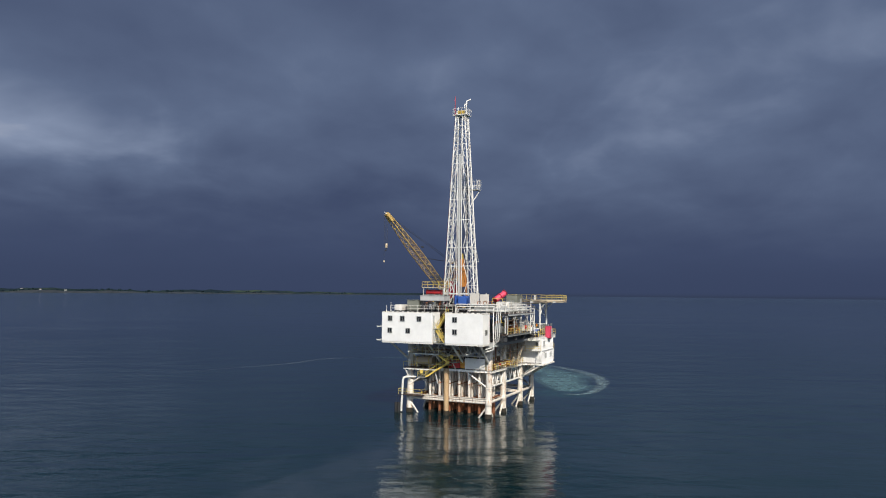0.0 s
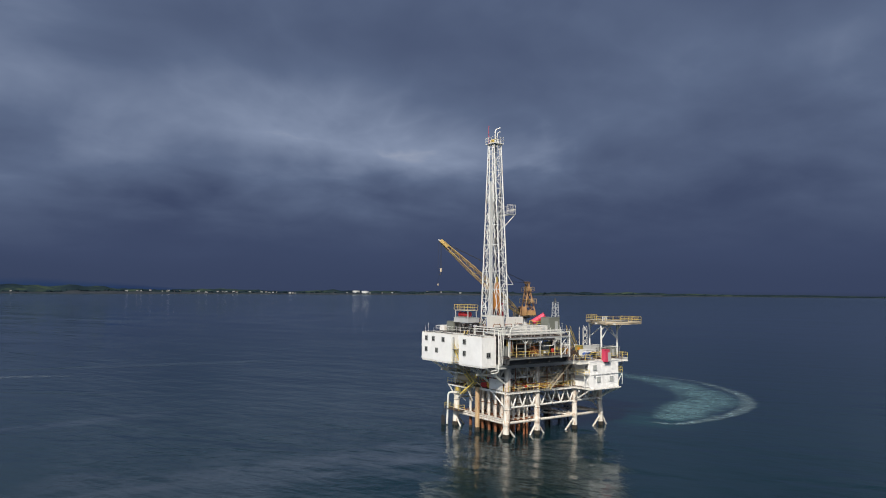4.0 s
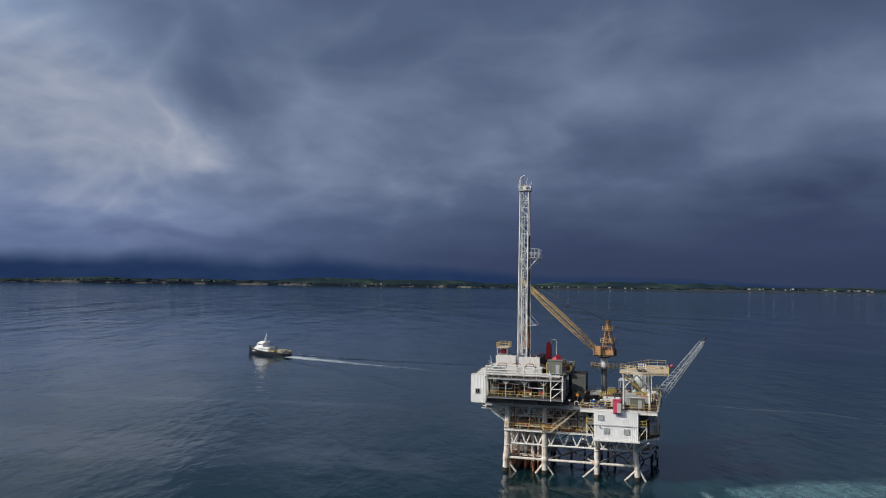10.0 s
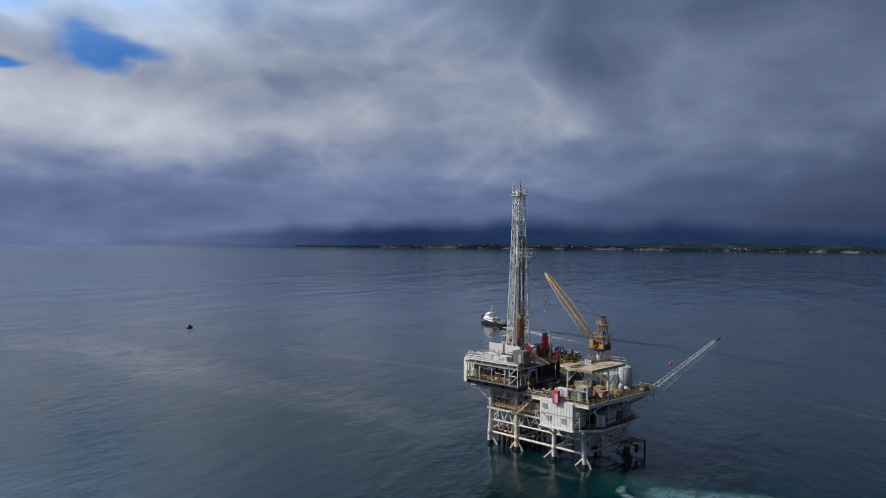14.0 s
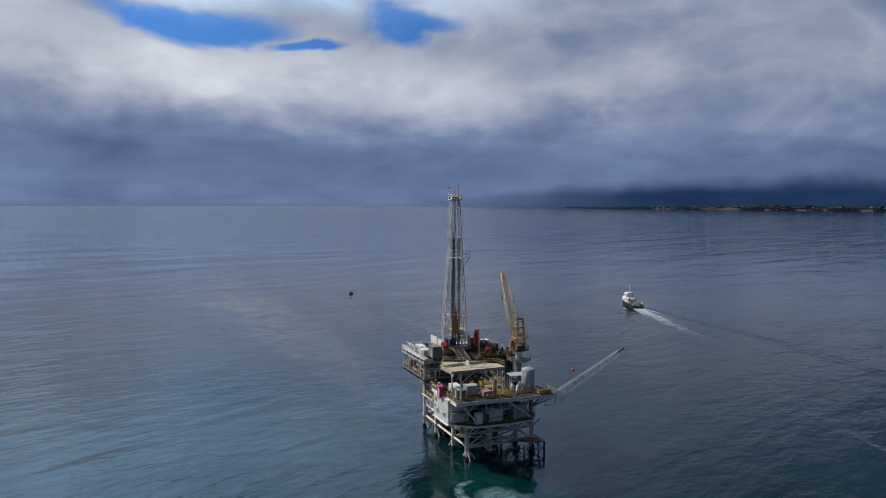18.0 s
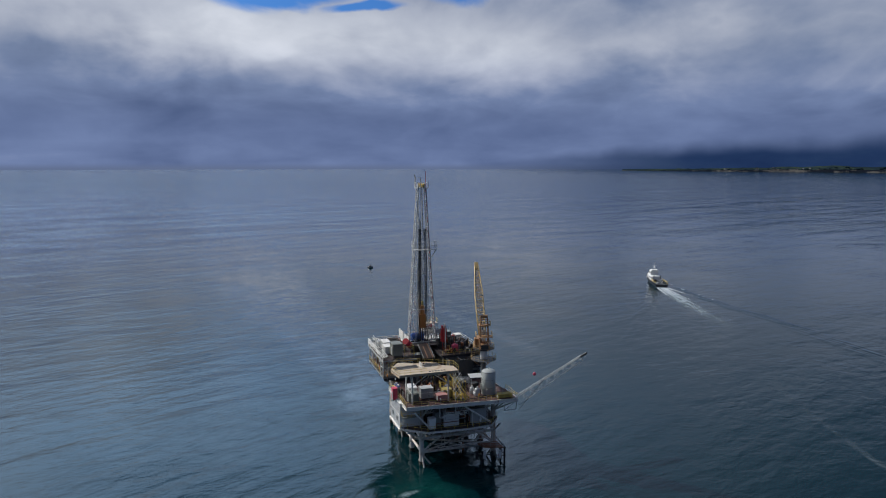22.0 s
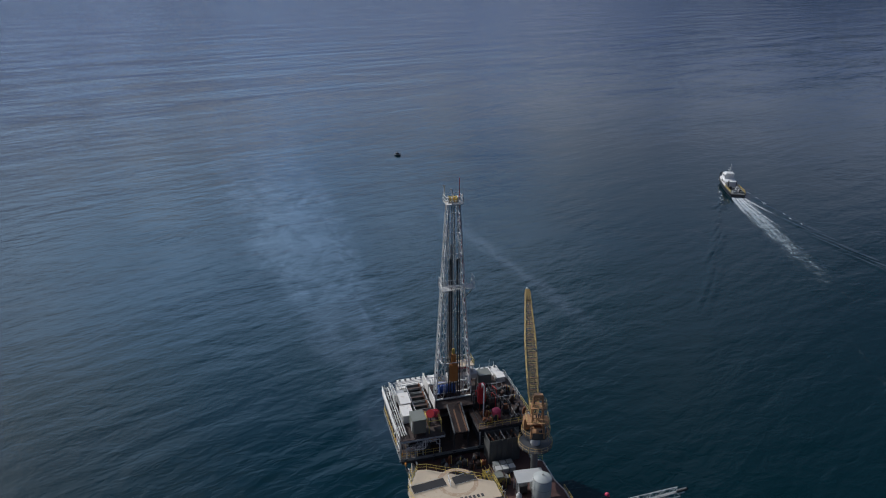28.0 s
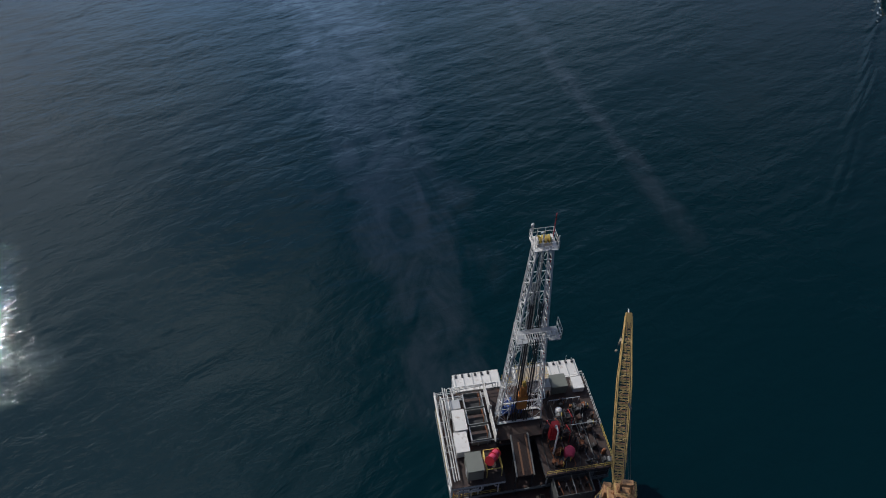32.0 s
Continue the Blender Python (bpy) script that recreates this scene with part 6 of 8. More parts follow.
cbox("winch_house", -0.3, 0.9, -0.8, 0.8, 23.55, 24.8, RUST)
cabp = cbox("cab", 0.2, 1.9, 1.0, 2.1, 23.5, 25.6, CRANE, "ochre operator's cab")
b = bmesh.new()
bmesh.ops.create_cube(b, size=1, matrix=Matrix.Diagonal((0.06, 0.9, 1.1, 1)))
m0 = Matrix.Translation(cr(1.93, 1.55, 24.8)) @ Matrix((bd, bs, Vector((0, 0, 1)))).transposed().to_4x4()
part("windscreen", b, GLASS, cabp, "", m0)
AT = {}
for v in (-0.75, 0.75):
    tube("gantry_leg", cr(0.3, v * 1.5, 23.6), cr(-0.9, v, 31.0), 0.16, CRANE, ped)
    tube("gantry_leg", cr(-2.5, v * 1.5, 23.6), cr(-0.9, v, 31.0), 0.16, CRANE, ped)
for z in (25.5, 27.2, 28.9, 30.4):
    f = (z - 23.6) / 7.4
    ua, ub, w = 0.3 - 1.2 * f, -2.5 + 1.6 * f, 1.12 - 0.37 * f
    for v in (-w, w):
        tube("gantry_tie", cr(ua, v, z), cr(ub, v, z), 0.07, CRANE, ped)
    tube("gantry_tie", cr(ua, -w, z), cr(ua, w, z), 0.07, CRANE, ped)
    tube("gantry_tie", cr(ub, -w, z), cr(ub, w, z), 0.07, CRANE, ped)
    tube("gantry_brace", cr(ua, -w, z), cr(ub + 0.3, -w, z - 1.5), 0.06, CRANE, ped)
    tube("gantry_brace", cr(ub, w, z), cr(ua, w, z - 1.5), 0.06, CRANE, ped)
cbox("head_sheaves", -1.3, -0.5, -0.8, 0.8, 30.9, 31.5, CRANE)
for z, w in ((26.4, 1.9), (29.2, 1.4)):
    cbox("gantry_platform", -0.9 - w * 0.8, -0.9 + w * 0.6, -w, w, z, z + 0.08, CRANE, bevel=0.02)
    q = [cr(-0.9 - w * 0.8, -w, z), cr(-0.9 + w * 0.6, -w, z), cr(-0.9 + w * 0.6, w, z), cr(-0.9 - w * 0.8, w, z)]
    for p, r in zip(q, q[1:] + q[:1]):
        for h in (0.5, 1.0):
            tube("platform_rail", p + Vector((0, 0, h)), r + Vector((0, 0, h)), 0.035, OCHRE, ped, n=6)
        for f in (0.0, 0.5):
            e = p + (r - p) * f
            tube("platform_post", e, e + Vector((0, 0, 1.0)), 0.035, OCHRE, ped, n=6)
r3 = random.Random(41)
for i in range(14):
    u, v, h = r3.uniform(-2.2, 1.2), r3.uniform(-1.3, 1.3), r3.uniform(0.4, 1.6)
    w = r3.uniform(0.15, 0.4)
    cbox("winch_gear", u - w, u + w, v - w * 0.7, v + w * 0.7, 23.6, 23.6 + h, r3.choice((CRANE, DARK, RUST, CRANE, DARK)), bevel=0.04)
for i in range(6):
    v, z = r3.uniform(-0.9, 0.9), r3.uniform(25.0, 30.0)
    tube("gantry_sheave", cr(-1.0, v - 0.06, z), cr(-1.0, v + 0.06, z), 0.4, DARK, ped, n=14)
for z in (24.2, 24.75):
    q = [cr(-2.85, -1.85, z), cr(1.85, -1.85, z), cr(1.85, 0.9, z)]
    for p, r in zip(q, q[1:]):
        tube("deck_rail", p, r, 0.04, CRANE, ped, n=6)
for u, v in ((-2.85, -1.85), (-1.3, -1.85), (0.3, -1.85), (1.85, -1.85)):
    tube("deck_post", cr(u, v, 23.55), cr(u, v, 24.75), 0.04, CRANE, ped, n=6)
# lattice boom
tip = Vector((-15.1, 14.6, 40.4))
foot = cr(1.2, 0, 24.0)
ax = (tip - foot).normalized()
bv = bs
bw = ax.cross(bv).normalized()
L = (tip - foot).length


def bp(f, v, w):
    """A point of the boom: f along it, v across, w up; it swells from the foot and tapers to the tip."""
    k = min(1.0, 0.35 + f * 4.0) * (1.0 if f < 0.62 else 1.0 - (f - 0.62) / 0.38 * 0.55)
    return foot + ax * (L * f) + bv * (v * 0.95 * k) + bw * (w * 0.66 * k)


NB = 22
boom = tube("boom_chord", bp(0, -1, -1), bp(0.12, -1, -1), 0.11, OCHRE, ped)
for v, w in ((-1, -1), (1, -1), (1, 1), (-1, 1)):
    for a, b in zip((0.0, 0.12, 0.4, 0.62, 0.8), (0.12, 0.4, 0.62, 0.8, 1.0)):
        tube("boom_chord", bp(a, v, w), bp(b, v, w), 0.1, OCHRE, ped)
for i in range(NB):
    a, b = i / NB, (i + 1) / NB
    s = 1 if i % 2 else -1
    for w in (-1, 1):
        tube("boom_lacing", bp(a, -s, w), bp(b, s, w), 0.045, OCHRE, ped, n=6)
        tube("boom_lacing", bp(b, -1, w), bp(b, 1, w), 0.04, OCHRE, ped, n=6)
    for v in (-1, 1):
        tube("boom_lacing", bp(a, v, -s), bp(b, v, s), 0.045, OCHRE, ped, n=6)
b = bmesh.new()
bmesh.ops.create_cube(b, size=1, matrix=Matrix.Diagonal((0.9, 0.8, 2.2, 1)))
bmesh.ops.bevel(b, geom=b.edges[:], offset=0.08, segments=2, affect="EDGES")
part("boom_head", b, OCHRE, ped, "", Matrix.Translation(tip - ax * 0.6) @ Matrix((bv, bw, ax)).transposed().to_4x4())
tube("head_bracket", tip, tip + Vector((-0.9, 0.2, 0.5)), 0.1, CLAD, ped)
# rungs of the walkway on the boom's back
for i in range(NB * 3):
    f = (i + 0.5) / (NB * 3)
    bar("boom_rung", bp(f, -0.7, 0.9), bp(f, 0.7, 0.9), 0.2, 0.04, OCHRE if i % 3 else CRANE, ped)
for v in (-0.4, 0.4):
    tube("pendant_line", cr(-0.9, v, 31.2), bp(0.97, v, 1), 0.035, DARK, ped, n=6)
    tube("pendant_line", cr(-0.9, v * 0.5, 31.2), bp(0.45, v, 1), 0.03, DARK, ped, n=6)
block("spreader_block", tuple(bp(0.5, -0.5, 4.2) - Vector((0.5, 0.15, 0.15))), tuple(bp(0.5, -0.5, 4.2) + Vector((0.5, 0.15, 0.15))), DARK, ped)
hook = thing("hook_block", "cream crane hook block hanging on its wires", "hook", tip - Vector((0, 0, 7.4)))
hk = tip + ax * 0.3
for o in (-0.2, 0.2):
    tube("wire", hk + bv * o, hk + bv * o - Vector((0, 0, 6.3)), 0.03, DARK, hook, n=6)
tube("sheave_block", hk - Vector((0, 0, 6.2)), hk - Vector((0, 0, 7.1)), 0.24, CREAM, hook, n=12)
pipe("hook", [hk - Vector((0, 0, 7.1)), hk - Vector((0, 0, 7.6)), hk - Vector((0.3, 0, 7.9)), hk - Vector((0.5, 0, 7.5))], 0.08, DARK, hook)
whip = thing("whip_hook", "small headache ball on the crane's whip line", "hook", tip - Vector((1.0, 0, 10)))
tube("wire", tip + Vector((-0.9, 0.2, 0.4)), tip + Vector((-0.9, 0.2, -9.6)), 0.025, DARK, whip, n=6)
tube("ball", tip + Vector((-0.9, 0.2, -9.6)), tip + Vector((-0.9, 0.2, -10.0)), 0.15, CREAM, whip, n=10)


# ---- east deck: helideck, flare boom, tanks and loose equipment ----
HELI = [(8.5, -13.1), (8.7, -11.6), (14.3, -1.9), (17.8, -1.9), (17.7, -15.0), (12.9, -15.6)]
ZH = 22.75
hd = thing("helideck", "raised cream painted helideck on white braced columns", "helideck", (13, -8, 14.9))
slab("deck_plate", HELI, ZH - 0.22, ZH, CREAM, hd)
for (x0, y0), (x1, y1) in zip(HELI, HELI[1:] + HELI[:1]):
    ibeam("edge_beam", (x0, y0, ZH - 0.45), (x1, y1, ZH - 0.36), 0.18, 0.26, CREAM, hd)
for x in (10.0, 12.4, 14.8, 17.0):
    y1 = -2.3 if x > 14 else -11.6 + (x - 8.1) * 1.56
    ibeam("joist", (x, -14.6, ZH - 0.45), (x, y1, ZH - 0.45), 0.2, 0.4, WHITE, hd)
COLS = ((9.2, -11.2), (14.2, -11.2), (14.2, -3.0), (17.0, -11.6))
for x, y in COLS[:3]:
    tube("column", (x, y, 14.9), (x, y, ZH - 0.5), 0.19, WHITE, hd, n=12)
    for dx, dy in ((1.2, 0), (0, -1.6)):
        tube("brace", (x, y, ZH - 1.9), (x + dx, y + dy, ZH - 0.6), 0.08, WHITE, hd)
for a, b in zip(COLS, COLS[1:3]):
    mid = ((a[0] + b[0]) / 2, (a[1] + b[1]) / 2)
    tube("brace", (*a, 18.9), (*mid, ZH - 1.0), 0.11, WHITE, hd)
    tube("brace", (*b, 18.9), (*mid, ZH - 1.0), 0.11, WHITE, hd)
    tube("brace", (*a, ZH - 0.9), (*b, ZH - 0.9), 0.12, WHITE, hd)
    tube("brace", (*a, 17.2), (*b, 17.2), 0.06, WHITE, hd)
railing([(HELI[5][0], HELI[5][1], ZH), (HELI[0][0], HELI[0][1], ZH), (HELI[1][0], HELI[1][1], ZH), (HELI[2][0], HELI[2][1], ZH), (HELI[3][0], HELI[3][1], ZH)], step=1.5)
railing([(17.75, -9.0, ZH - 0.1), (17.7, -15.0, ZH - 0.1), (HELI[5][0], HELI[5][1], ZH - 0.1)], step=1.2)
# deck markings: ring, brown dot, dark mat strips and a plain lettered bar row
bm = bmesh.new()
cx, cy, n = 12.9, -7.6, 40
for r0, r1 in ((2.6, 3.3),):
    a = [bm.verts.new((cx + r0 * math.cos(6.2832 * i / n), cy + r0 * math.sin(6.2832 * i / n), ZH + 0.005)) for i in range(n)]
    b = [bm.verts.new((cx + r1 * math.cos(6.2832 * i / n), cy + r1 * math.sin(6.2832 * i / n), ZH + 0.005)) for i in range(n)]
    for i in range(n):
        j = (i + 1) % n
        bm.faces.new((a[i], b[i], b[j], a[j]))
part("landing_ring", bm, surface("faded_brown_marking", (0.40, 0.29, 0.19), (0.50, 0.42, 0.31), 0.8, 0.8, runs=False), hd, "faded brown landing circle")
for p, q in (((12.9, -14.9), (12.3, -9.5)), ((12.6, -8.2), (12.2, -4.6))):
    mtx = thing("deck_mat", "dark ribbed mat strip with pale edge bars on the helideck", "mat", (*p, ZH), "deck mats")
    bar("mat", (*p, ZH + 0.06), (*q, ZH + 0.06), 1.7, 0.1, RUBBER, mtx)
    for o in (-0.98, 0.98):
        bar("edge_bar", (p[0] + o, p[1], ZH + 0.14), (q[0] + o, q[1], ZH + 0.14), 0.05, 0.05, PALEGREY, mtx)
sg = thing("windsock_board", "white barred board standing on the helideck", "sign", (12.9, -8.9, ZH))
for i in range(4):
    bar("bar", (12.2 + i * 0.42, -8.9, ZH), (12.2 + i * 0.42, -8.9, ZH + 0.95), 0.16, 0.05, CLAD, sg)
for z in (0.05, 0.95):
    bar("frame", (12.0, -8.9, ZH + z), (13.7, -8.9, ZH + z), 0.06, 0.08, CLAD, sg)
for i in range(6):
    bm = bmesh.new()
    bmesh.ops.create_cube(bm, size=1, matrix=Matrix.Diagonal((0.7, 0.42, 0.012, 1)))
    bmesh.ops.bevel(bm, geom=bm.edges[:], offset=0.004, segments=1, affect="EDGES")
    part("marking_bar", bm, LETTER, hd, "", Matrix.Translation((16.7, -8.0 + i * 0.66, ZH + 0.008)))
stair((14.6, 1.4, 14.95), (8.9, -1.4, 20.6), 0.9)
ladder = thing("ladder_tower", "white access ladder tower beside the helideck", "ladder", (14.2, -0.9, 14.9))
for x in (13.6, 14.9):
    for y in (-1.5, -0.3):
        tube("post", (x, y, 14.9), (x, y, 20.9), 0.07, WHITE, ladder)
for i in range(4):
    z = 15.4 + i * 1.5
    tube("brace", (13.6, -1.5, z), (14.9, -1.5, z + 1.4), 0.05, WHITE, ladder)
    tube("brace", (14.9, -1.5, z), (14.9, -0.3, z + 1.4), 0.05, WHITE, ladder)

tank = thing("storage_tank", "tall grey-green cylindrical tank on the east deck", "tank", (12.7, 7.1, 14.9))
drum("shell", (12.7, 7.1), 1.55, 15.1, 20.3, TANKG, tank, n=32, dome=0.45)
drum("skirt", (12.7, 7.1), 1.6, 14.9, 15.15, DARK, tank, n=32)
for z in (16.6, 18.4, 20.1):
    drum("hoop", (12.7, 7.1), 1.58, z, z + 0.1, GREY, tank, n=32)
for o in (-0.2, 0.2):
    tube("ladder_rail", (12.7 + o, 5.45, 15.0), (12.7 + o, 5.45, 20.5), 0.035, WHITE, tank, n=6)
pipe("vent", [(12.7, 7.1, 20.6), (12.7, 7.1, 21.1), (13.2, 7.1, 21.1)], 0.08, GREY, tank)
for x, y, r, h, m in ((13.4, 4.1, 0.6, 1.7, PALEGREY), (11.4, 3.6, 0.5, 1.4, PALEGREY)):
    t = thing("storage_tank", "small pale grey vessel on the east deck", "tank", (x, y, 14.9), "small vessels")
    drum("shell", (x, y), r, 15.1, 14.9 + h, m, t, n=20, dome=0.3)
    drum("neck", (x, y), r * 0.35, 14.9 + h + 0.2, 15.4 + h, m, t, n=12)
    for k in range(3):
        a = 2.1 * k
        tube("leg", (x + r * .8 * math.cos(a), y + r * .8 * math.sin(a), 14.9), (x + r * .8 * math.cos(a), y + r * .8 * math.sin(a), 15.2), 0.06, DARK, t, n=6)

shed = thing("open_shed", "open shed with a pale grey flat roof on the north deck", "shed", (9.7, 6.1, 14.9))
slab("roof", [(7.9, 3.8), (8.3, 8.7), (11.4, 8.5), (11.1, 3.4)], 18.4, 18.52, PALEGREY, shed)
for x, y in ((8.1, 4.0), (8.4, 8.5), (11.2, 8.3), (10.9, 3.6), (9.6, 3.8)):
    tube("post", (x, y, 14.9), (x, y, 18.4), 0.08, PALEGREY, shed)
for i, (x, y, w, d, h, m) in enumerate(((9.2, 5.0, 1.6, 1.4, 1.8, DARK), (9.8, 7.2, 1.8, 1.4, 1.5, GREY))):
    cabin("compressor_unit", (x - w / 2, y - d / 2, 14.9), (x + w / 2, y + d / 2, 14.9 + h), m, "dark compressor set under the shed roof", False, "machinery")

cabin("portable_toilet", (7.2, -14.15, 14.2), (8.6, -13.05, 17.0), PINKRED, "faded red portable cabin hung at the deck edge", False)
cabin("equipment_container", (9.4, -8.4, 14.9), (11.6, -5.6, 17.3), PALEGREY, "pale grey ribbed container under the helideck")
cabin("equipment_container", (10.4, -11.6, 14.9), (13.2, -9.4, 17.0), OLIVE, "grey-green ribbed container under the helideck")
cabin("equipment_container", (5.2, -10.4, 14.9), (8.4, -8.4, 16.7), CLAD, "white container on the main deck", False)
cabin("pump_house", (12.4, -5.4, 14.9), (14.4, -3.2, 16.4), FADED, "faded pink pump box under the helideck", False)
cabin("pump_house", (10.8, -3.6, 14.9), (12.6, -1.6, 16.9), MOSS, "yellow topped pump box on the main deck", False)
cabin("tool_box", (15.2, 7.9, 14.9), (16.6, 11.3, 15.9), MOSS, "long yellow tool box at the deck edge", False)
for x in (3.4, 4.9):
    t = thing("blue_drum", "dark blue plastic chemical tote with a white cap", "tote", (x, -12.0, 14.9), "chemical totes")
    block("pallet", (x - 0.6, -12.6, 14.9), (x + 0.6, -11.4, 15.05), TAN, t)
    drum("tank", (x, -12.0), 0.58, 15.05, 16.2, BLUE, t, n=20, dome=0.3)
    drum("cap", (x, -12.0), 0.26, 16.42, 16.62, CLAD, t, n=14)
    for z in (15.35, 15.9):
        drum("hoop", (x, -12.0), 0.61, z, z + 0.08, CLAD, t, n=20)
for i in range(6):
    cabin("grey_tote", (1.9 + (i % 2) * 1.3, 2.6 + (i // 2) * 1.25 - 0.4, 14.9), (3.0 + (i % 2) * 1.3, 3.6 + (i // 2) * 1.25 - 0.4, 16.1), PALEGREY if i % 2 else GREY, "grey chemical tote on the main deck", False, "tote", "grey totes")
for x, y, z, m in ((14.7, 0.2, 14.9, YELLOW), (13.4, -1.0, 14.9, YELLOW), (5.6, -1.6, 14.9, YELLOW), (4.6, 0.2, 14.9, YELLOW)):
    t = thing("pump_skid", "yellow pipe manifold skid on the main deck", "manifold", (x, y, z), "yellow manifolds")
    block("bed", (x - 0.9, y - 0.7, z), (x + 0.9, y + 0.7, z + 0.15), DARK, t)
    for k in range(4):
        tube("header", (x - 0.7 + 0.45 * k, y - 0.5, z + 0.15), (x - 0.7 + 0.45 * k, y - 0.5, z + 1.7), 0.09, m, t)
        tube("header", (x - 0.7 + 0.45 * k, y + 0.5, z + 0.15), (x - 0.7 + 0.45 * k, y + 0.5, z + 1.3), 0.07, m, t)
    for zz in (0.6, 1.2):
        tube("crossover", (x - 0.8, y - 0.5, z + zz), (x + 0.8, y - 0.5, z + zz), 0.08, m, t)
        tube("crossover", (x - 0.8, y - 0.5, z + zz), (x - 0.8, y + 0.5, z + zz), 0.08, m, t)
rng = random.Random(23)
BUSY = ((7.0, 8.7, -12.7, -11.3), (9.3, 14.6, -12, -3), (4.4, 7.0, -10.8, -8.4), (10.6, 15.8, -3.8, 2.2), (7.7, 17, 3.2, 12), (1.7, 4.6, 1.4, 6.4), (2.2, 7.8, 6.6, 12), (-2.4, 1.3, 1.7, 7.9), (2.4, 5.2, -12.2, -10.6), (3.5, 6.7, -2.6, 1.2), (-2.5, 1.6, -12, -9.8))
n = 0
while n < 46:
    x, y = rng.uniform(-1.5, 15.4), rng.uniform(-12.2, 8.6)
    if any(a - 0.6 < x < b + 0.6 and c - 0.6 < y < d + 0.6 for a, b, c, d in BUSY):
        n += 0.1
        continue
    n += 1
    w, d, h = rng.uniform(0.6, 1.7), rng.uniform(0.6, 1.5), rng.uniform(0.6, 1.8)
    t = thing("deck_equipment", "small rust-brown equipment skid on the main deck", "machinery", (x, y, 14.9), "deck equipment")
    m = rng.choice((DARK, BROWN, RUST, DARK, BROWN, TANKD, DARK))
    block("bed", (x - w / 2, y - d / 2, 14.9), (x + w / 2, y + d / 2, 15.05), DARK, t)
    block("body", (x - w * .42, y - d * .42, 15.05), (x + w * .25, y + d * .4, 14.9 + h * 0.75), m, t, bevel=0.08)
    tube("motor", (x - w * .3, y, 15 + h * .8), (x + w * .42, y, 15 + h * .8), 0.15 + 0.12 * rng.random(), m, t, n=12)
    pipe("pipe", [(x + w * .35, y + d * .3, 15), (x + w * .35, y + d * .3, 14.9 + h), (x - w * .2, y + d * .45, 14.9 + h), (x - w * .2, y + d * .45, 14.95)], 0.06, rng.choice((YELLOW, DARK, RUST)), t)
# cellar deck equipment
for x, y, w, d, h, m, lab in ((15.0, -7.1, 1.4, 1.5, 2.6, CLAD, "white cabinet on the cellar deck"), (13.9, -2.5, 2.2, 3.5, 3.3, CLAD, "large white separator house on the cellar deck"),
                              (14.0, 3.9, 2.0, 3.6, 3.2, PALEGREY, "pale grey separator house on the cellar deck"), (13.4, -5.4, 2.0, 1.4, 3.4, GREY, "grey switch cabinet on the cellar deck")):
    cabin("process_house", (x - w / 2, y - d / 2, 9.2), (x + w / 2, y + d / 2, 9.2 + h), m, lab, False, "cabinet")
for x, y, r, l, m in ((-3.6, -6.8, 0.85, 3.4, CREAM), (0.2, -6.8, 0.95, 3.0, CREAM), (-12.6, -7.2, 0.5, 3.0, PALEGREY), (-9.8, -6.6, 0.6, 2.4, YELLOW), (6.0, -6.2, 0.9, 4.0, PALEGREY), (-4.0, 5.0, 1.0, 5.0, GREY), (4.0, 5.0, 1.0, 5.0, GREY)):
    t = thing("separator_vessel", "horizontal process vessel on the cellar deck", "vessel", (x, y, 9.2), "process vessels")
    tube("shell", (x - l / 2, y, 9.6 + r), (x + l / 2, y, 9.6 + r), r, m, t, n=20)
    for s in (-1, 1):
        tube("head", (x + s * l / 2, y, 9.6 + r), (x + s * (l / 2 + 0.22), y, 9.6 + r), r * 0.8, m, t, n=20)
        block("saddle", (x + s * l * .3 - 0.12, y - r * .8, 9.2), (x + s * l * .3 + 0.12, y + r * .8, 9.7), DARK, t)
    pipe("outlet", [(x, y, 9.6 + 2 * r), (x, y, 10.3 + 2 * r), (x + 1.2, y, 10.3 + 2 * r), (x + 1.2, y, 13.9)], 0.09, YELLOW if m is YELLOW else WHITE, t)
for i in range(22):
    x, y = rng.uniform(-14.2, 11), rng.uniform(-8.2, 8.4)
    if -14.4 < x < -7 and -6.4 < y < 6:
        continue
    h = rng.uniform(0.8, 2.4)
    t = thing("valve_skid", "small valve and pipe skid on the cellar deck", "machinery", (x, y, 9.2), "valve skids")
    m = rng.choice((GREY, DARK, RUST, YELLOW, PALEGREY))
    block("bed", (x - 0.6, y - 0.5, 9.2), (x + 0.6, y + 0.5, 9.35), DARK, t)
    block("body", (x - 0.4, y - 0.35, 9.35), (x + 0.3, y + 0.35, 9.2 + h * .7), m, t, bevel=0.08)
    pipe("pipe", [(x + 0.45, y + .3, 9.3), (x + 0.45, y + .3, 9.2 + h), (x - 0.4, y + .4, 9.2 + h), (x - 0.4, y + .4, 13.8)], 0.08, rng.choice((WHITE, YELLOW, RUST)), t)
for i in range(10):
    p = thing("pipe_run", "white process pipe hung under the main deck", "pipe", (0, -8 + i * 1.7, 13.4), "underdeck pipes")
    y = -8 + i * 1.7
    pipe("run", [(-14, y, 13.2 + 0.1 * (i % 3)), (10.5, y, 13.2 + 0.1 * (i % 3)), (10.5, y, 9.3)], 0.1, (WHITE, GREY, RUST)[i % 3], p)
    for x in (-10, -2, 6):
        tube("hanger", (x, y, 13.2), (x, y, 14.5), 0.03, DARK, p, n=6)
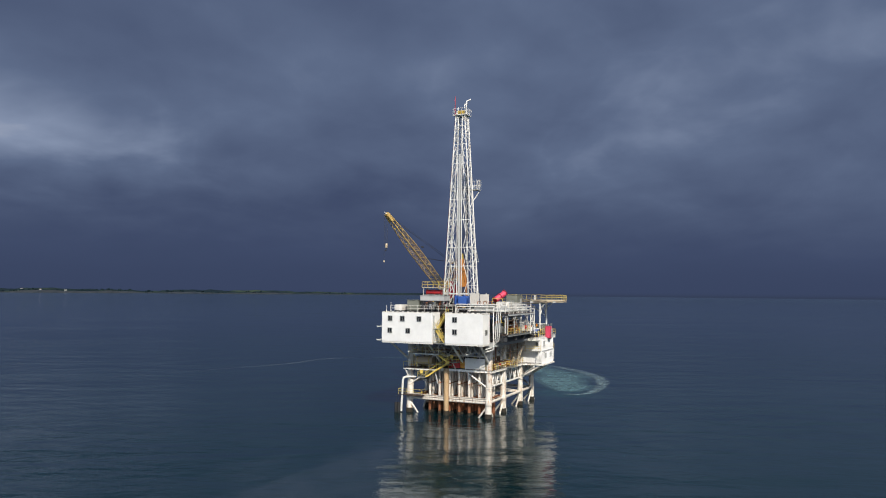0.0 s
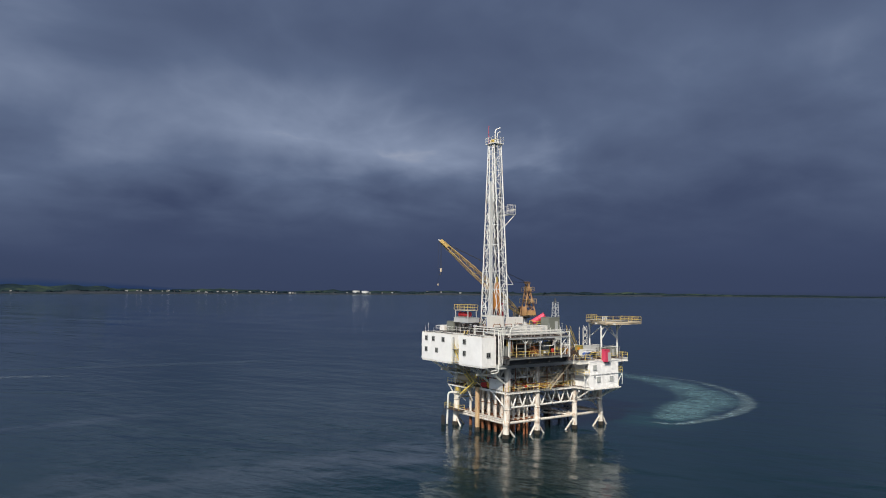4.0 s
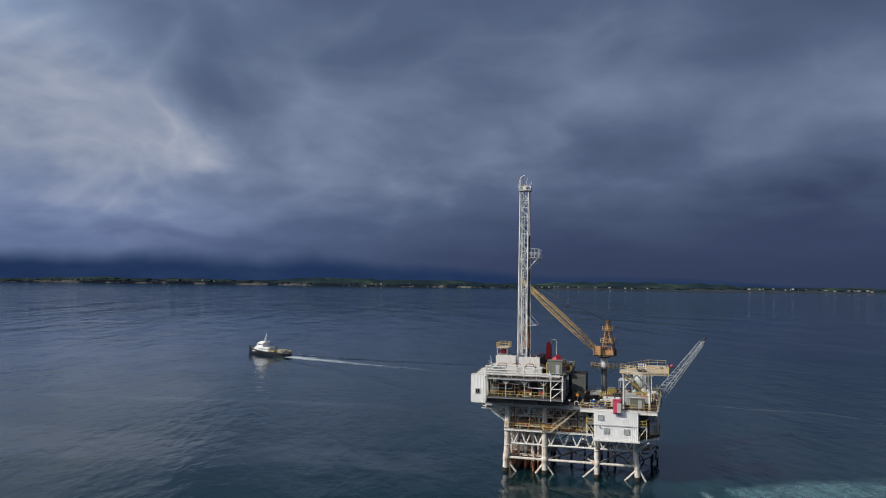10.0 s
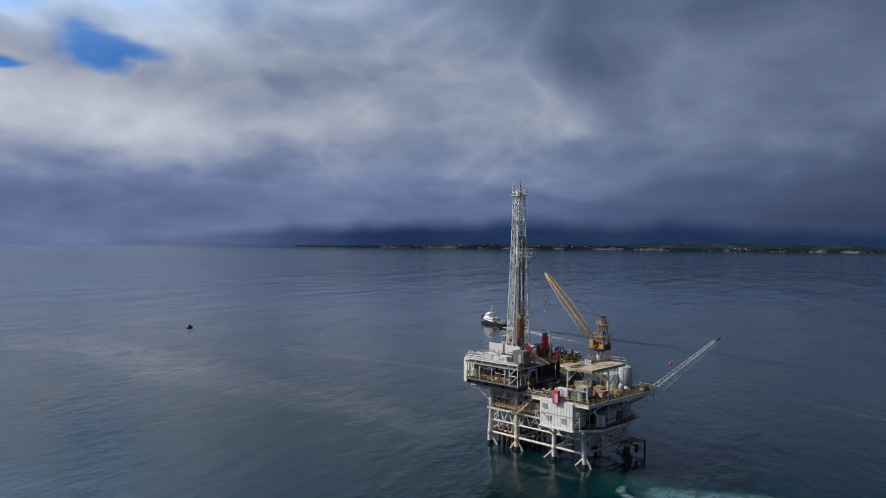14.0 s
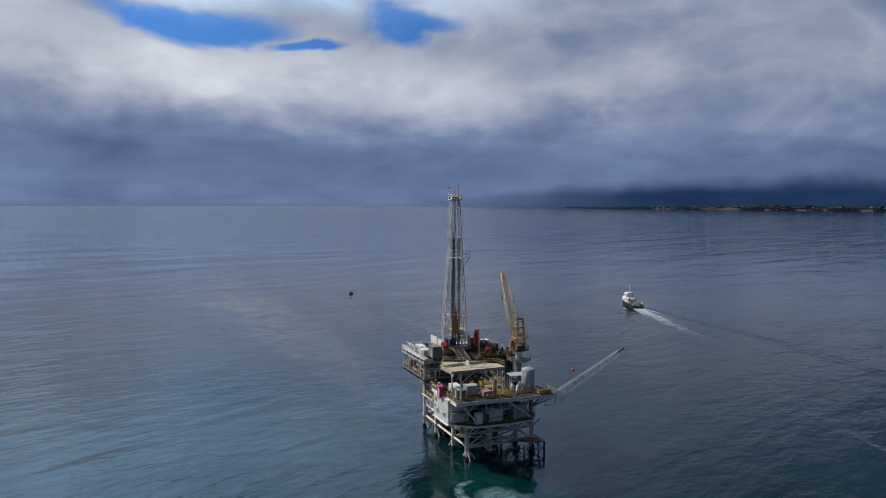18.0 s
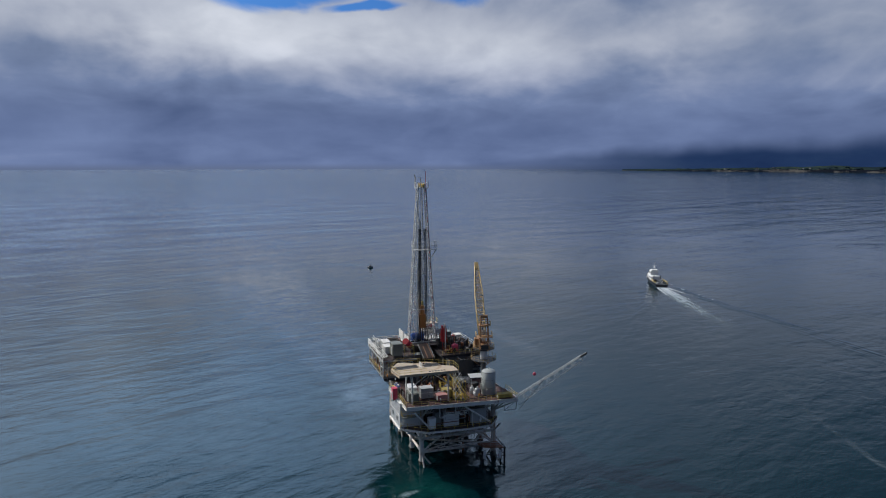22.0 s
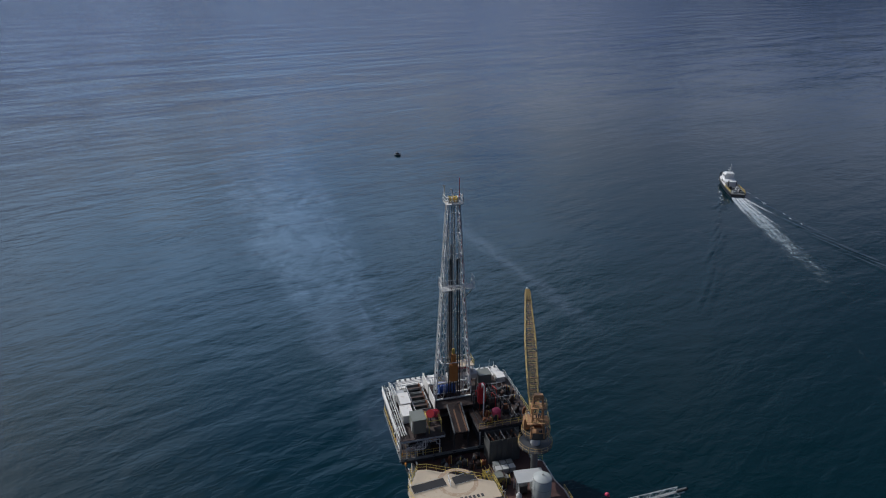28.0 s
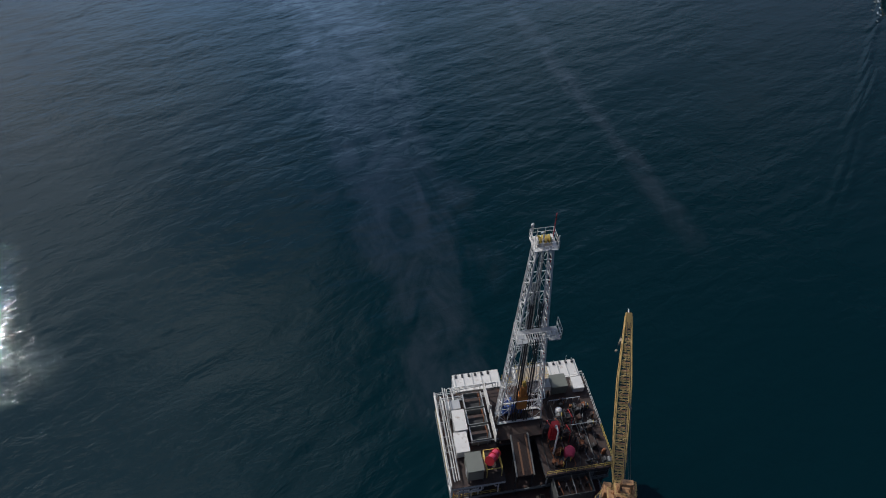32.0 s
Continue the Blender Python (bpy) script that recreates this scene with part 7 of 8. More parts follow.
# underdeck panels by the conductors: red and yellow
for x, y, z, m, lab in ((-15.2, -1.6, 9.2, RED, "rust-red wellhead control panel"), (-15.0, -3.4, 9.2, ORANGE, "orange wellhead control panel")):
    cabin("control_panel", (x - 0.4, y - 0.9, z), (x + 0.4, y + 0.9, z + 1.5), m, lab, False, "cabinet")
chem = thing("chemical_tank", "long cream-yellow chemical tank on the west walkway", "tank", (-14.9, 5.6, 9.2))
tube("shell", (-14.9, 3.6, 10.45), (-14.9, 7.6, 10.45), 0.85, CREAM, chem, n=20)
for y in (4.3, 6.9):
    block("saddle", (-15.5, y - 0.12, 9.2), (-14.3, y + 0.12, 9.9), WHITE, chem)
    tube("band", (-14.9, y - 0.06, 10.45), (-14.9, y + 0.06, 10.45), 0.88, YELLOW, chem, n=20)
pipe("fill_pipe", [(-14.9, 5.6, 11.3), (-14.9, 5.6, 11.9), (-14.9, 7.9, 11.9), (-14.9, 7.9, 9.2)], 0.07, YELLOW, chem)
tarp = thing("wind_screen", "dirty white canvas wind screen on the west side", "screen", (-15.6, -4.6, 9.2))
bar("panel", (-15.62, -7.9, 10.35), (-15.62, -3.6, 10.35), 0.05, 2.1, DIRTYW, tarp)
for y in (-7.8, -3.7):
    tube("post", (-15.55, y, 8.8), (-15.55, y, 11.5), 0.06, WHITE, tarp)

# flare boom
fb0, fb1 = Vector((17.2, 11.4, 15.2)), Vector((27.2, 22.0, 26.3))
fl = thing("flare_boom", "slender lattice flare boom leaning out over the sea", "flare boom", fb0)
fx = (fb1 - fb0).normalized()
fv = Vector((-fx.y, fx.x, 0)).normalized()
fw = fx.cross(fv).normalized()
if fw.z > 0:
    fw = -fw


def fp(f, v, w):
    k = 1.35 - 0.62 * f
    return fb0 + (fb1 - fb0) * f + fv * (v * k) + fw * (w * k)


for v, w in ((-1, 0), (1, 0), (0, 1.5)):
    tube("chord", fp(0, v, w), fp(1, v, w), 0.06, PALEGREY, fl)
for i in range(16):
    a, b = i / 16, (i + 1) / 16
    s = 1 if i % 2 else -1
    tube("lacing", fp(a, -s, 0), fp(b, s, 0), 0.03, PALEGREY, fl, n=6)
    tube("lacing", fp(b, -1, 0), fp(b, 1, 0), 0.03, PALEGREY, fl, n=6)
    tube("lacing", fp(a, s, 0), fp(b, 0, 1.5), 0.03, PALEGREY, fl, n=6)
    tube("lacing", fp(a, 0, 1.5), fp(b, s, 0), 0.03, PALEGREY, fl, n=6)
tube("flare_pipe", fp(-0.02, 0, 0.3), fp(1.03, 0, 0.3), 0.075, PALEGREY, fl, n=10)
tube("burner_tip", fp(1.0, 0, 0.3), fp(1.09, 0, 0.3), 0.24, DARK, fl, n=14)
tube("pilot", fp(1.0, 0, 0.9), fp(1.05, 0, 0.9), 0.1, CLAD, fl, n=8)
for s in (-1, 1):
    tube("stay", fp(0, s, 2.0) + Vector((0, 0, 0)), fp(0.5, s, 0), 0.03, DARK, fl, n=6)
base = thing("flare_bracket", "braced steel bracket carrying the flare boom", "bracket", (16.8, 10.6, 14.0))
for y in (9.0, 11.9):
    tube("strut", (12.4, min(y, 8.9), 11.0), (17.4, y, 14.4), 0.16, WHITE, base)
    tube("strut", (17.4, y, 14.4), (17.3, y, 12.4), 0.1, WHITE, base)
tube("strut", (17.3, 9.0, 12.4), (17.3, 11.9, 12.4), 0.1, WHITE, base)
tube("strut", (17.3, 9.0, 12.4), (17.4, 11.9, 14.4), 0.08, WHITE, base)
BALL = (19.9, 15.0, 20.9)
ball = thing("marker_ball", "bright pink-red marker ball on a thin line", "marker", BALL)
bm = bmesh.new()
bmesh.ops.create_uvsphere(bm, u_segments=20, v_segments=12, radius=0.38)
part("ball", bm, PINKRED, ball, "", Matrix.Translation((BALL[0], BALL[1], BALL[2])), smooth=True)
tube("line", (BALL[0], BALL[1], BALL[2]), tuple(fp(0.45, 0, 0)), 0.02, DARK, ball, n=6)

ym = thing("cargo_skip", "yellow-green cargo skip on the main deck", "skip", (6.4, 1.6, 14.9))
block("shell", (5.6, 0.8, 15.0), (7.6, 2.6, 16.9), MOSS, ym, bevel=0.1)
for x in (5.6, 6.6, 7.6):
    bar("rib", (x, 0.76, 15.0), (x, 0.76, 16.9), 0.08, 0.08, MOSS, ym)
block("load", (5.75, 0.95, 16.9), (7.45, 2.45, 17.2), OLIVE, ym, bevel=0.1)
for x in (5.8, 7.4):
    bar("runner", (x, 0.8, 14.95), (x, 2.6, 14.95), 0.14, 0.1, DARK, ym)


# ---- crew boat, buoy and foam ----
BOAT_AT, BOAT_DIR = (-178.0, 185.0), math.degrees(math.atan2(0.37, -0.93))


def crew_boat():
    m = pose(BOAT_AT[0], BOAT_AT[1], 0, 0, 0, BOAT_DIR)
    t = thing("crew_boat", "crew boat with black hull and white wheelhouse under way", "boat", (BOAT_AT[0], BOAT_AT[1], 0))
    # stations: x, half beam at deck, half beam at waterline, deck height, keel
    rows = [(-15.5, 3.3, 3.0, 1.6, -0.8), (-10, 3.5, 3.2, 1.6, -0.9), (-2, 3.5, 3.1, 1.7, -1.0), (5, 3.2, 2.4, 2.1, -1.0), (10, 2.3, 1.3, 2.7, -0.9), (13.5, 1.2, 0.4, 3.2, -0.5), (15.8, 0.12, 0.03, 3.5, 0.6)]
    bm = bmesh.new()
    prev = None
    for x, bd_, bw_, dz, kz in rows:
        cur = [bm.verts.new(p) for p in ((x, -bd_, dz), (x, -bw_, 0.1), (x, -bw_ * 0.45, kz), (x, bw_ * 0.45, kz), (x, bw_, 0.1), (x, bd_, dz))]
        if prev:
            for i in range(5):
                bm.faces.new((prev[i], prev[i + 1], cur[i + 1], cur[i]))
        else:
            bm.faces.new(cur[::-1])
        prev = cur
    bmesh.ops.recalc_face_normals(bm, faces=bm.faces[:])
    part("hull", bm, HULL, t, "", m)
    bm = bmesh.new()
    prev = None
    for x, bd_, bw_, dz, kz in rows:
        cur = [bm.verts.new((x, -bd_ * 0.97, dz - 0.1)), bm.verts.new((x, bd_ * 0.97, dz - 0.1))]
        if prev:
            bm.faces.new((prev[0], cur[0], cur[1], prev[1]))
        prev = cur
    part("deck", bm, GREY, t, "", m)
    for s in (-1, 1):
        for (x0, b0, _, z0, _), (x1, b1, _, z1, _) in zip(rows, rows[1:]):
            a = bar("bulwark", m @ Vector((x0, s * b0, z0 + 0.22)), m @ Vector((x1, s * b1, z1 + 0.22)), 0.12, 0.5, HULL, t)
            bar("rubbing_strake", m @ Vector((x0, s * (b0 + 0.06), z0 - 0.2)), m @ Vector((x1, s * (b1 + 0.06), z1 - 0.2)), 0.16, 0.22, RUBBER, t)

    def box(name, lo, hi, mat, taper=0.0, rake=0.0):
        bm = bmesh.new()
        (x0, y0, z0), (x1, y1, z1) = lo, hi
        v = [bm.verts.new(p) for p in ((x0, y0, z0), (x1, y0, z0), (x1, y1, z0), (x0, y1, z0),
                                       (x0, y0 + taper, z1), (x1 - rake, y0 + taper, z1), (x1 - rake, y1 - taper, z1), (x0, y1 - taper, z1))]
        for f in ((3, 2, 1, 0), (4, 5, 6, 7), (0, 1, 5, 4), (1, 2, 6, 5), (2, 3, 7, 6), (3, 0, 4, 7)):
            bm.faces.new([v[i] for i in f])
        bmesh.ops.bevel(bm, geom=bm.edges[:], offset=0.08, segments=2, affect="EDGES")
        return part(name, bm, mat, t, "", m)
    box("deckhouse", (-3.6, -2.7, 1.6), (9.6, 2.7, 4.1), CLAD, 0.2, 2.2)
    wh = box("wheelhouse", (1.6, -2.2, 4.1), (7.0, 2.2, 6.4), CLAD, 0.25, 1.0)
    box("flying_bridge", (0.4, -1.9, 6.4), (4.8, 1.9, 7.1), CLAD, 0.2, 0.6)
    for i in range(6):
        y = -1.75 + i * 0.7
        bm = bmesh.new()
        bmesh.ops.create_cube(bm, size=1, matrix=Matrix.Diagonal((0.06, 0.55, 0.8, 1)))
        part("window_pane", bm, GLASS, wh, "", m @ pose(6.62, y, 5.5, 0, -23, 0))
    for s in (-1, 1):
        for i in range(4):
            bm = bmesh.new()
            bmesh.ops.create_cube(bm, size=1, matrix=Matrix.Diagonal((0.7, 0.06, 0.7, 1)))
            part("window_pane", bm, GLASS, wh, "", m @ Matrix.Translation((2.3 + i * 1.0, s * 2.1, 5.45)))
        for i in range(6):
            bm = bmesh.new()
            bmesh.ops.create_cube(bm, size=1, matrix=Matrix.Diagonal((0.7, 0.06, 0.6, 1)))
            part("window_pane", bm, GLASS, t, "", m @ Matrix.Translation((-2.8 + i * 1.3, s * 2.62, 3.1)))
    for a, b, r in (((2.2, 0, 7.1), (1.2, 0, 11.4), 0.12), ((1.6, -1.0, 9.6), (1.6, 1.0, 9.6), 0.07), ((3.2, 0, 7.1), (1.6, 0, 9.8), 0.07), ((1.2, 0.4, 7.1), (1.0, 0.4, 9.9), 0.05)):
        tube("mast", m @ Vector(a), m @ Vector(b), r, CLAD, t)
    bm = bmesh.new()
    bmesh.ops.create_cube(bm, size=1, matrix=Matrix.Diagonal((0.25, 1.8, 0.2, 1)))
    part("radar", bm, CLAD, t, "", m @ Matrix.Translation((2.4, 0, 8.4)))
    for s in (-1, 1):
        for i in range(9):
            x = -14.8 + i * 1.35
            tube("stanchion", m @ Vector((x, s * 3.2, 1.7)), m @ Vector((x, s * 3.2, 3.0)), 0.06, YELLOW, t, n=6)
        for z in (2.4, 3.0):
            tube("cargo_rail", m @ Vector((-14.8, s * 3.2, z)), m @ Vector((-4.0, s * 3.2, z)), 0.07, YELLOW, t, n=6)
    r2 = random.Random(3)
    for i in range(9):
        x, y = r2.uniform(-13.5, -5), r2.uniform(-2.2, 2.2)
        w, h = r2.uniform(0.7, 1.6), r2.uniform(0.7, 1.5)
        box("deck_cargo", (x - w / 2, y - w / 2, 1.6), (x + w / 2, y + w / 2, 1.6 + h), r2.choice((ORANGE, GREY, GREY, DARK, PALEGREY)))
    for s in (-1, 1):
        tube("exhaust", m @ Vector((-4.6, s * 1.8, 1.7)), m @ Vector((-4.9, s * 1.8, 5.0)), 0.22, DARK, t, n=10)


crew_boat()

by = thing("mooring_buoy", "dark mooring buoy with a pale band", "buoy", (-284.9, 44.8, 0))
drum("float", (-284.9, 44.8), 1.8, -0.6, 0.9, HULL, by, n=24)
drum("band", (-284.9, 44.8), 1.84, 0.4, 0.6, CLAD, by, n=24)
drum("cap", (-284.9, 44.8), 1.0, 0.9, 1.4, DARK, by, n=18, r2=0.7)
tube("staff", (-284.9, 44.8, 1.4), (-284.9, 44.8, 2.3), 0.1, DARK, by)

def smooth_path(pts, n):
    """Points evenly along a rounded line through pts."""
    pts = [Vector((*p, 0)) for p in pts]
    out = []
    ext = [pts[0] * 2 - pts[1]] + pts + [pts[-1] * 2 - pts[-2]]
    for i in range(1, len(ext) - 2):
        p0, p1, p2, p3 = ext[i - 1:i + 3]
        for k in range(n):
            t = k / n
            out.append(0.5 * ((2 * p1) + (p2 - p0) * t + (2 * p0 - 5 * p1 + 4 * p2 - p3) * t * t + (3 * p1 - p0 - 3 * p2 + p3) * t ** 3))
    out.append(pts[-1])
    return out


def foam(name, pts, widths, mat, z, label, n=8):
    """A sheet of foam along a line; u along, v across. widths: half widths at the points."""
    line = smooth_path(pts, n)
    bm = bmesh.new()
    uv = bm.loops.layers.uv.new("UVMap")
    total = len(line) - 1
    rows = []
    M = 8
    for i, p in enumerate(line):
        a, b = line[max(0, i - 1)], line[min(total, i + 1)]
        d = (b - a).normalized()
        side = Vector((-d.y, d.x, 0))
        w = float(np.interp(i / total * (len(widths) - 1), range(len(widths)), widths))
        rows.append([(bm.verts.new(p + side * w * (2 * j / M - 1) + Vector((0, 0, z))), (i / total, j / M)) for j in range(M + 1)])
    for r, s in zip(rows, rows[1:]):
        for j in range(M):
            q = (r[j], s[j], s[j + 1], r[j + 1])
            f = bm.faces.new([v for v, _ in q])
            for lp, (_, c) in zip(f.loops, q):
                lp[uv].uv = c
    bmesh.ops.recalc_face_normals(bm, faces=bm.faces[:])
    ob = part(name, bm, mat, None)
    return tagged(ob, label, "foam", "", "stuff")


fx0 = Vector((math.cos(radians(BOAT_DIR)), math.sin(radians(BOAT_DIR)), 0))
ST = Vector((*BOAT_AT, 0)) - fx0 * 15
side0 = Vector((-fx0.y, fx0.x, 0))


def fan(spread, length, half, mat, z):
    """One streak of churned water behind the boat, drifting outwards with distance."""
    pts, widths = [], []
    for i in range(6):
        f = i / 5
        p = ST + fx0 * (6 - f * length) + side0 * (spread * (0.25 + f * 1.6) - 14 * f * f)
        pts.append((p.x, p.y))
        widths.append(half * (0.6 + 0.9 * f))
    foam("wake_foam", pts, widths, mat, z, "white streak of churned foam trailing the crew boat", 8)


fan(0.0, 40, 4.2, FOAM, 0.03)
fan(-3.0, 95, 1.3, FOAM, 0.035)
fan(-0.6, 110, 1.4, FOAM, 0.04)
fan(2.6, 90, 1.2, FOAM, 0.045)
fan(5.6, 70, 2.0, FOAM, 0.05)
fan(-6.0, 62, 1.6, FOAM, 0.05)
fan(0.0, 170, 8.5, FOAM_THIN, 0.02)
foam("wake_arc", [(25, -12), (36, -10.5), (48, -5.5), (62, -1), (70, 7), (79, 20), (85, 34), (87, 48), (88, 60), (82, 72), (72, 83)],
     [3.5, 9.5, 13, 13.5, 13.5, 13, 11.5, 9.5, 6.5, 4, 2], FOAM_GREEN, 0.02, "pale turquoise aerated water where the boat turned")
foam("wake_arc", [(23, -10), (26, -17), (36, -18), (49, -16.5), (62, -12), (75, -3), (85, 9), (93, 25), (95, 40), (93, 56), (86, 68), (76, 81)],
     [1.0, 1.8, 2.6, 3.2, 3.8, 4.2, 4.2, 3.8, 3.2, 2.6, 2.0, 1.2], FOAM_RIM, 0.03, "pale foam rim round the turned water")
TRAIL = [(84, 70), (70, 86), (48, 88), (27, 95), (4, 104), (-25, 118), (-60, 133), (-98, 149), (-140, 167)]
for o, w in ((0.0, 2.4),):
    foam("wake_foam", [(x + o * 0.45, y + o) for x, y in TRAIL], [w * 0.6, w, w, w, w, w, w, w, w], FOAM_LINE, 0.025 + 0.004 * o, "thin pale line of foam left by the boat's turn", 10)
# bow wave arms, from the boat outwards
left = [(BOAT_AT[0] + x, BOAT_AT[1] + y) for x, y in ((-8, 0), (14, -14), (28, -26), (52, -43), (78, -64), (120, -96), (160, -128), (203, -162))]
right = [(BOAT_AT[0] + x, BOAT_AT[1] + y) for x, y in ((-8, 4), (14, 2), (27, -1), (51, -4), (75, -7), (100, -8.5), (134, -12), (176, -20), (211, -27))]


def ridge(pts, height, half_w, label):
    """A low bow-wave ridge of water."""
    line = smooth_path(pts, 10)
    bm = bmesh.new()
    prev = None
    total = len(line) - 1
    for i, p in enumerate(line):
        a, b = line[max(0, i - 1)], line[min(total, i + 1)]
        d = (b - a).normalized()
        side = Vector((-d.y, d.x, 0))
        k = math.sin(math.pi * min(1, (i + 0.5) / total * 1.0)) ** 0.6 * (0.8 + 0.4 * noise.noise((i * 0.31, 0, 2)))
        cur = [bm.verts.new(p + side * half_w * s + Vector((0, 0, h * height * k + 0.012))) for s, h in ((-1.0, 0), (-0.55, 0.3), (-0.15, 0.95), (0.1, 1.0), (0.5, 0.35), (1.0, 0))]
        if prev:
            for j in range(5):
                bm.faces.new((prev[j], cur[j], cur[j + 1], prev[j + 1]))
        prev = cur
    bmesh.ops.recalc_face_normals(bm, faces=bm.faces[:])
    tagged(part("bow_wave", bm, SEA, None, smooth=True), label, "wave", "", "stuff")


rw = random.Random(15)
for pts, out in ((left, -1), (right, 1)):
    line = smooth_path(pts, 10)
    n = len(line)
    for i in range(3, int(n * (0.6 if out < 0 else 0.8)), 4):
        age = i / n
        p, q = line[i], line[min(n - 1, i + 9)]
        d = (q - p).normalized()
        side = Vector((-d.y, d.x, 0)) * out
        if rw.random() < 0.2:
            continue
        for k in range(1 + int(age * 3)):
            o = side * (-2.4 * k - 0.8 + rw.uniform(-0.5, 0.5)) + d * rw.uniform(-3, 3)
            a_ = p + o
            b_ = q + o + side * (2.2 + 2.0 * age)
            m_ = (a_ + b_) / 2 - side * 0.5
            ridge([(a_.x, a_.y), (m_.x, m_.y), (b_.x, b_.y)], (0.55 - 0.5 * age) * rw.uniform(0.5, 1.1) * (1 - 0.2 * k), 1.3 + 0.9 * age, "short steep crest of the bow wave")
rng = random.Random(8)
for pts in (left, right):
    line = smooth_path(pts, 10)
    for i in range(4, 34 if pts is right else 20):
        if rng.random() < 0.22:
            p, q = line[i], line[i + 1]
            d = (q - p).normalized() * rng.uniform(2.0, 4.5)
            o = Vector((rng.uniform(-0.8, 0.8), rng.uniform(-0.8, 0.8), 0))
            foam("foam_cap", [((p + o).x, (p + o).y), ((p + o + d * .5).x, (p + o + d * .5).y + 0.3), ((p + o + d).x, (p + o + d).y)], [0.3, 0.75, 0.2], FOAM, 0.55, "broken white foam on a bow wave", 4)


# ---- pipework and small fittings along the decks ----
rp_ = random.Random(77)


def runs(count, x0, x1, y0, y1, z0, z1, axis, mats, group, label, rmin=0.05, rmax=0.11):
    """Pipes that wander along a face of the platform between two decks."""
    for i in range(count):
        z = rp_.uniform(z0 + 0.4, z1 - 0.3)
        r = rp_.uniform(rmin, rmax)
        if axis == "x":
            a, b, c = rp_.uniform(x0, x0 + (x1 - x0) * 0.5), rp_.uniform(x0 + (x1 - x0) * 0.5, x1), rp_.uniform(y0, y1)
            if b - a < 2:
                continue
            k = rp_.uniform(a + 0.5, b - 0.5)
            dz = rp_.choice((-0.7, 0.6, 0.9, -1.1))
            z2 = max(z0 + 0.2, min(z1 - 0.2, z + dz))
            pts = [(a, c, rp_.choice((z0, z1))), (a, c, z), (k, c, z), (k, c, z2), (b, c, z2), (b, c, rp_.choice((z0, z1)))]
        else:
            a, b, c = rp_.uniform(y0, y0 + (y1 - y0) * 0.5), rp_.uniform(y0 + (y1 - y0) * 0.5, y1), rp_.uniform(x0, x1)
            if b - a < 2:
                continue
            k = rp_.uniform(a + 0.5, b - 0.5)
            z2 = max(z0 + 0.2, min(z1 - 0.2, z + rp_.choice((-0.7, 0.6, 0.9))))
            pts = [(c, a, rp_.choice((z0, z1))), (c, a, z), (c, k, z), (c, k, z2), (c, b, z2), (c, b, rp_.choice((z0, z1)))]
        m = rp_.choice(mats)
        t = thing("process_pipe", label, "pipe", pts[0], group)
        pipe("run", pts, r, m, t)
        for p, q in zip(pts[1:], pts[2:]):
            p, q = Vector(p), Vector(q)
            if (q - p).length > 1.5 and abs(q.z - p.z) < 0.1:
                d = (q - p).normalized() * 0.06
                for f in (0.25, 0.7):
                    e = p + (q - p) * f
                    tube("flange", e - d, e + d, r * 1.7, m, t, n=10)


PALE = (WHITE, WHITE, CREAM, PALEGREY, RUST, YELLOW)
DIM = (GREY, WHITE, RUST, PALEGREY, CREAM)
runs(13, -14.6, 2.6, -9.1, -8.7, 9.2, 14.0, "x", PALE, "south face pipes", "weathered process pipe along the south face")
runs(8, -14.6, 2.6, -7.8, -5.5, 9.2, 14.0, "x", DIM, "south face pipes", "weathered process pipe along the south face")
runs(9, -15.3, -14.9, -8.0, 8.4, 9.2, 13.8, "y", PALE, "west face pipes", "weathered process pipe along the west face")
runs(2, -7.4, -7.0, -7.6, 8.0, 5.6, 8.8, "y", (RUST, LEGW, WHITE, CREAM), "west face pipes", "rusty process pipe along the west face")
runs(10, 14.8, 16.0, -7.5, 6.0, 9.2, 14.2, "y", DIM, "east face pipes", "weathered process pipe along the east face")
runs(6, -14.0, 11.0, 9.0, 9.3, 9.2, 14.2, "x", DIM, "north face pipes", "weathered process pipe along the north face")
runs(8, -18.0, -5.6, -13.3, -12.6, 16.4, 20.0, "x", (WHITE, GREY, RUST, CREAM, PALEGREY), "module pipes", "pipe in the open drilling module")
runs(6, -2.9, -2.6, -13.0, -5.8, 16.4, 20.0, "y", (WHITE, GREY, PALEGREY), "module pipes", "pipe on the module's east side")
runs(5, 4.0, 11.5, -8.2, -7.8, 5.9, 8.8, "x", (LEGW, RUST, WHITE), "lower pipes", "rust stained pipe below the cellar deck")
runs(7, -2.0, 7.6, -13.0, -12.6, 14.9, 16.6, "x", (YELLOW, PALEGREY, WHITE, DARK), "deck edge pipes", "pipe along the main deck edge", 0.04, 0.08)

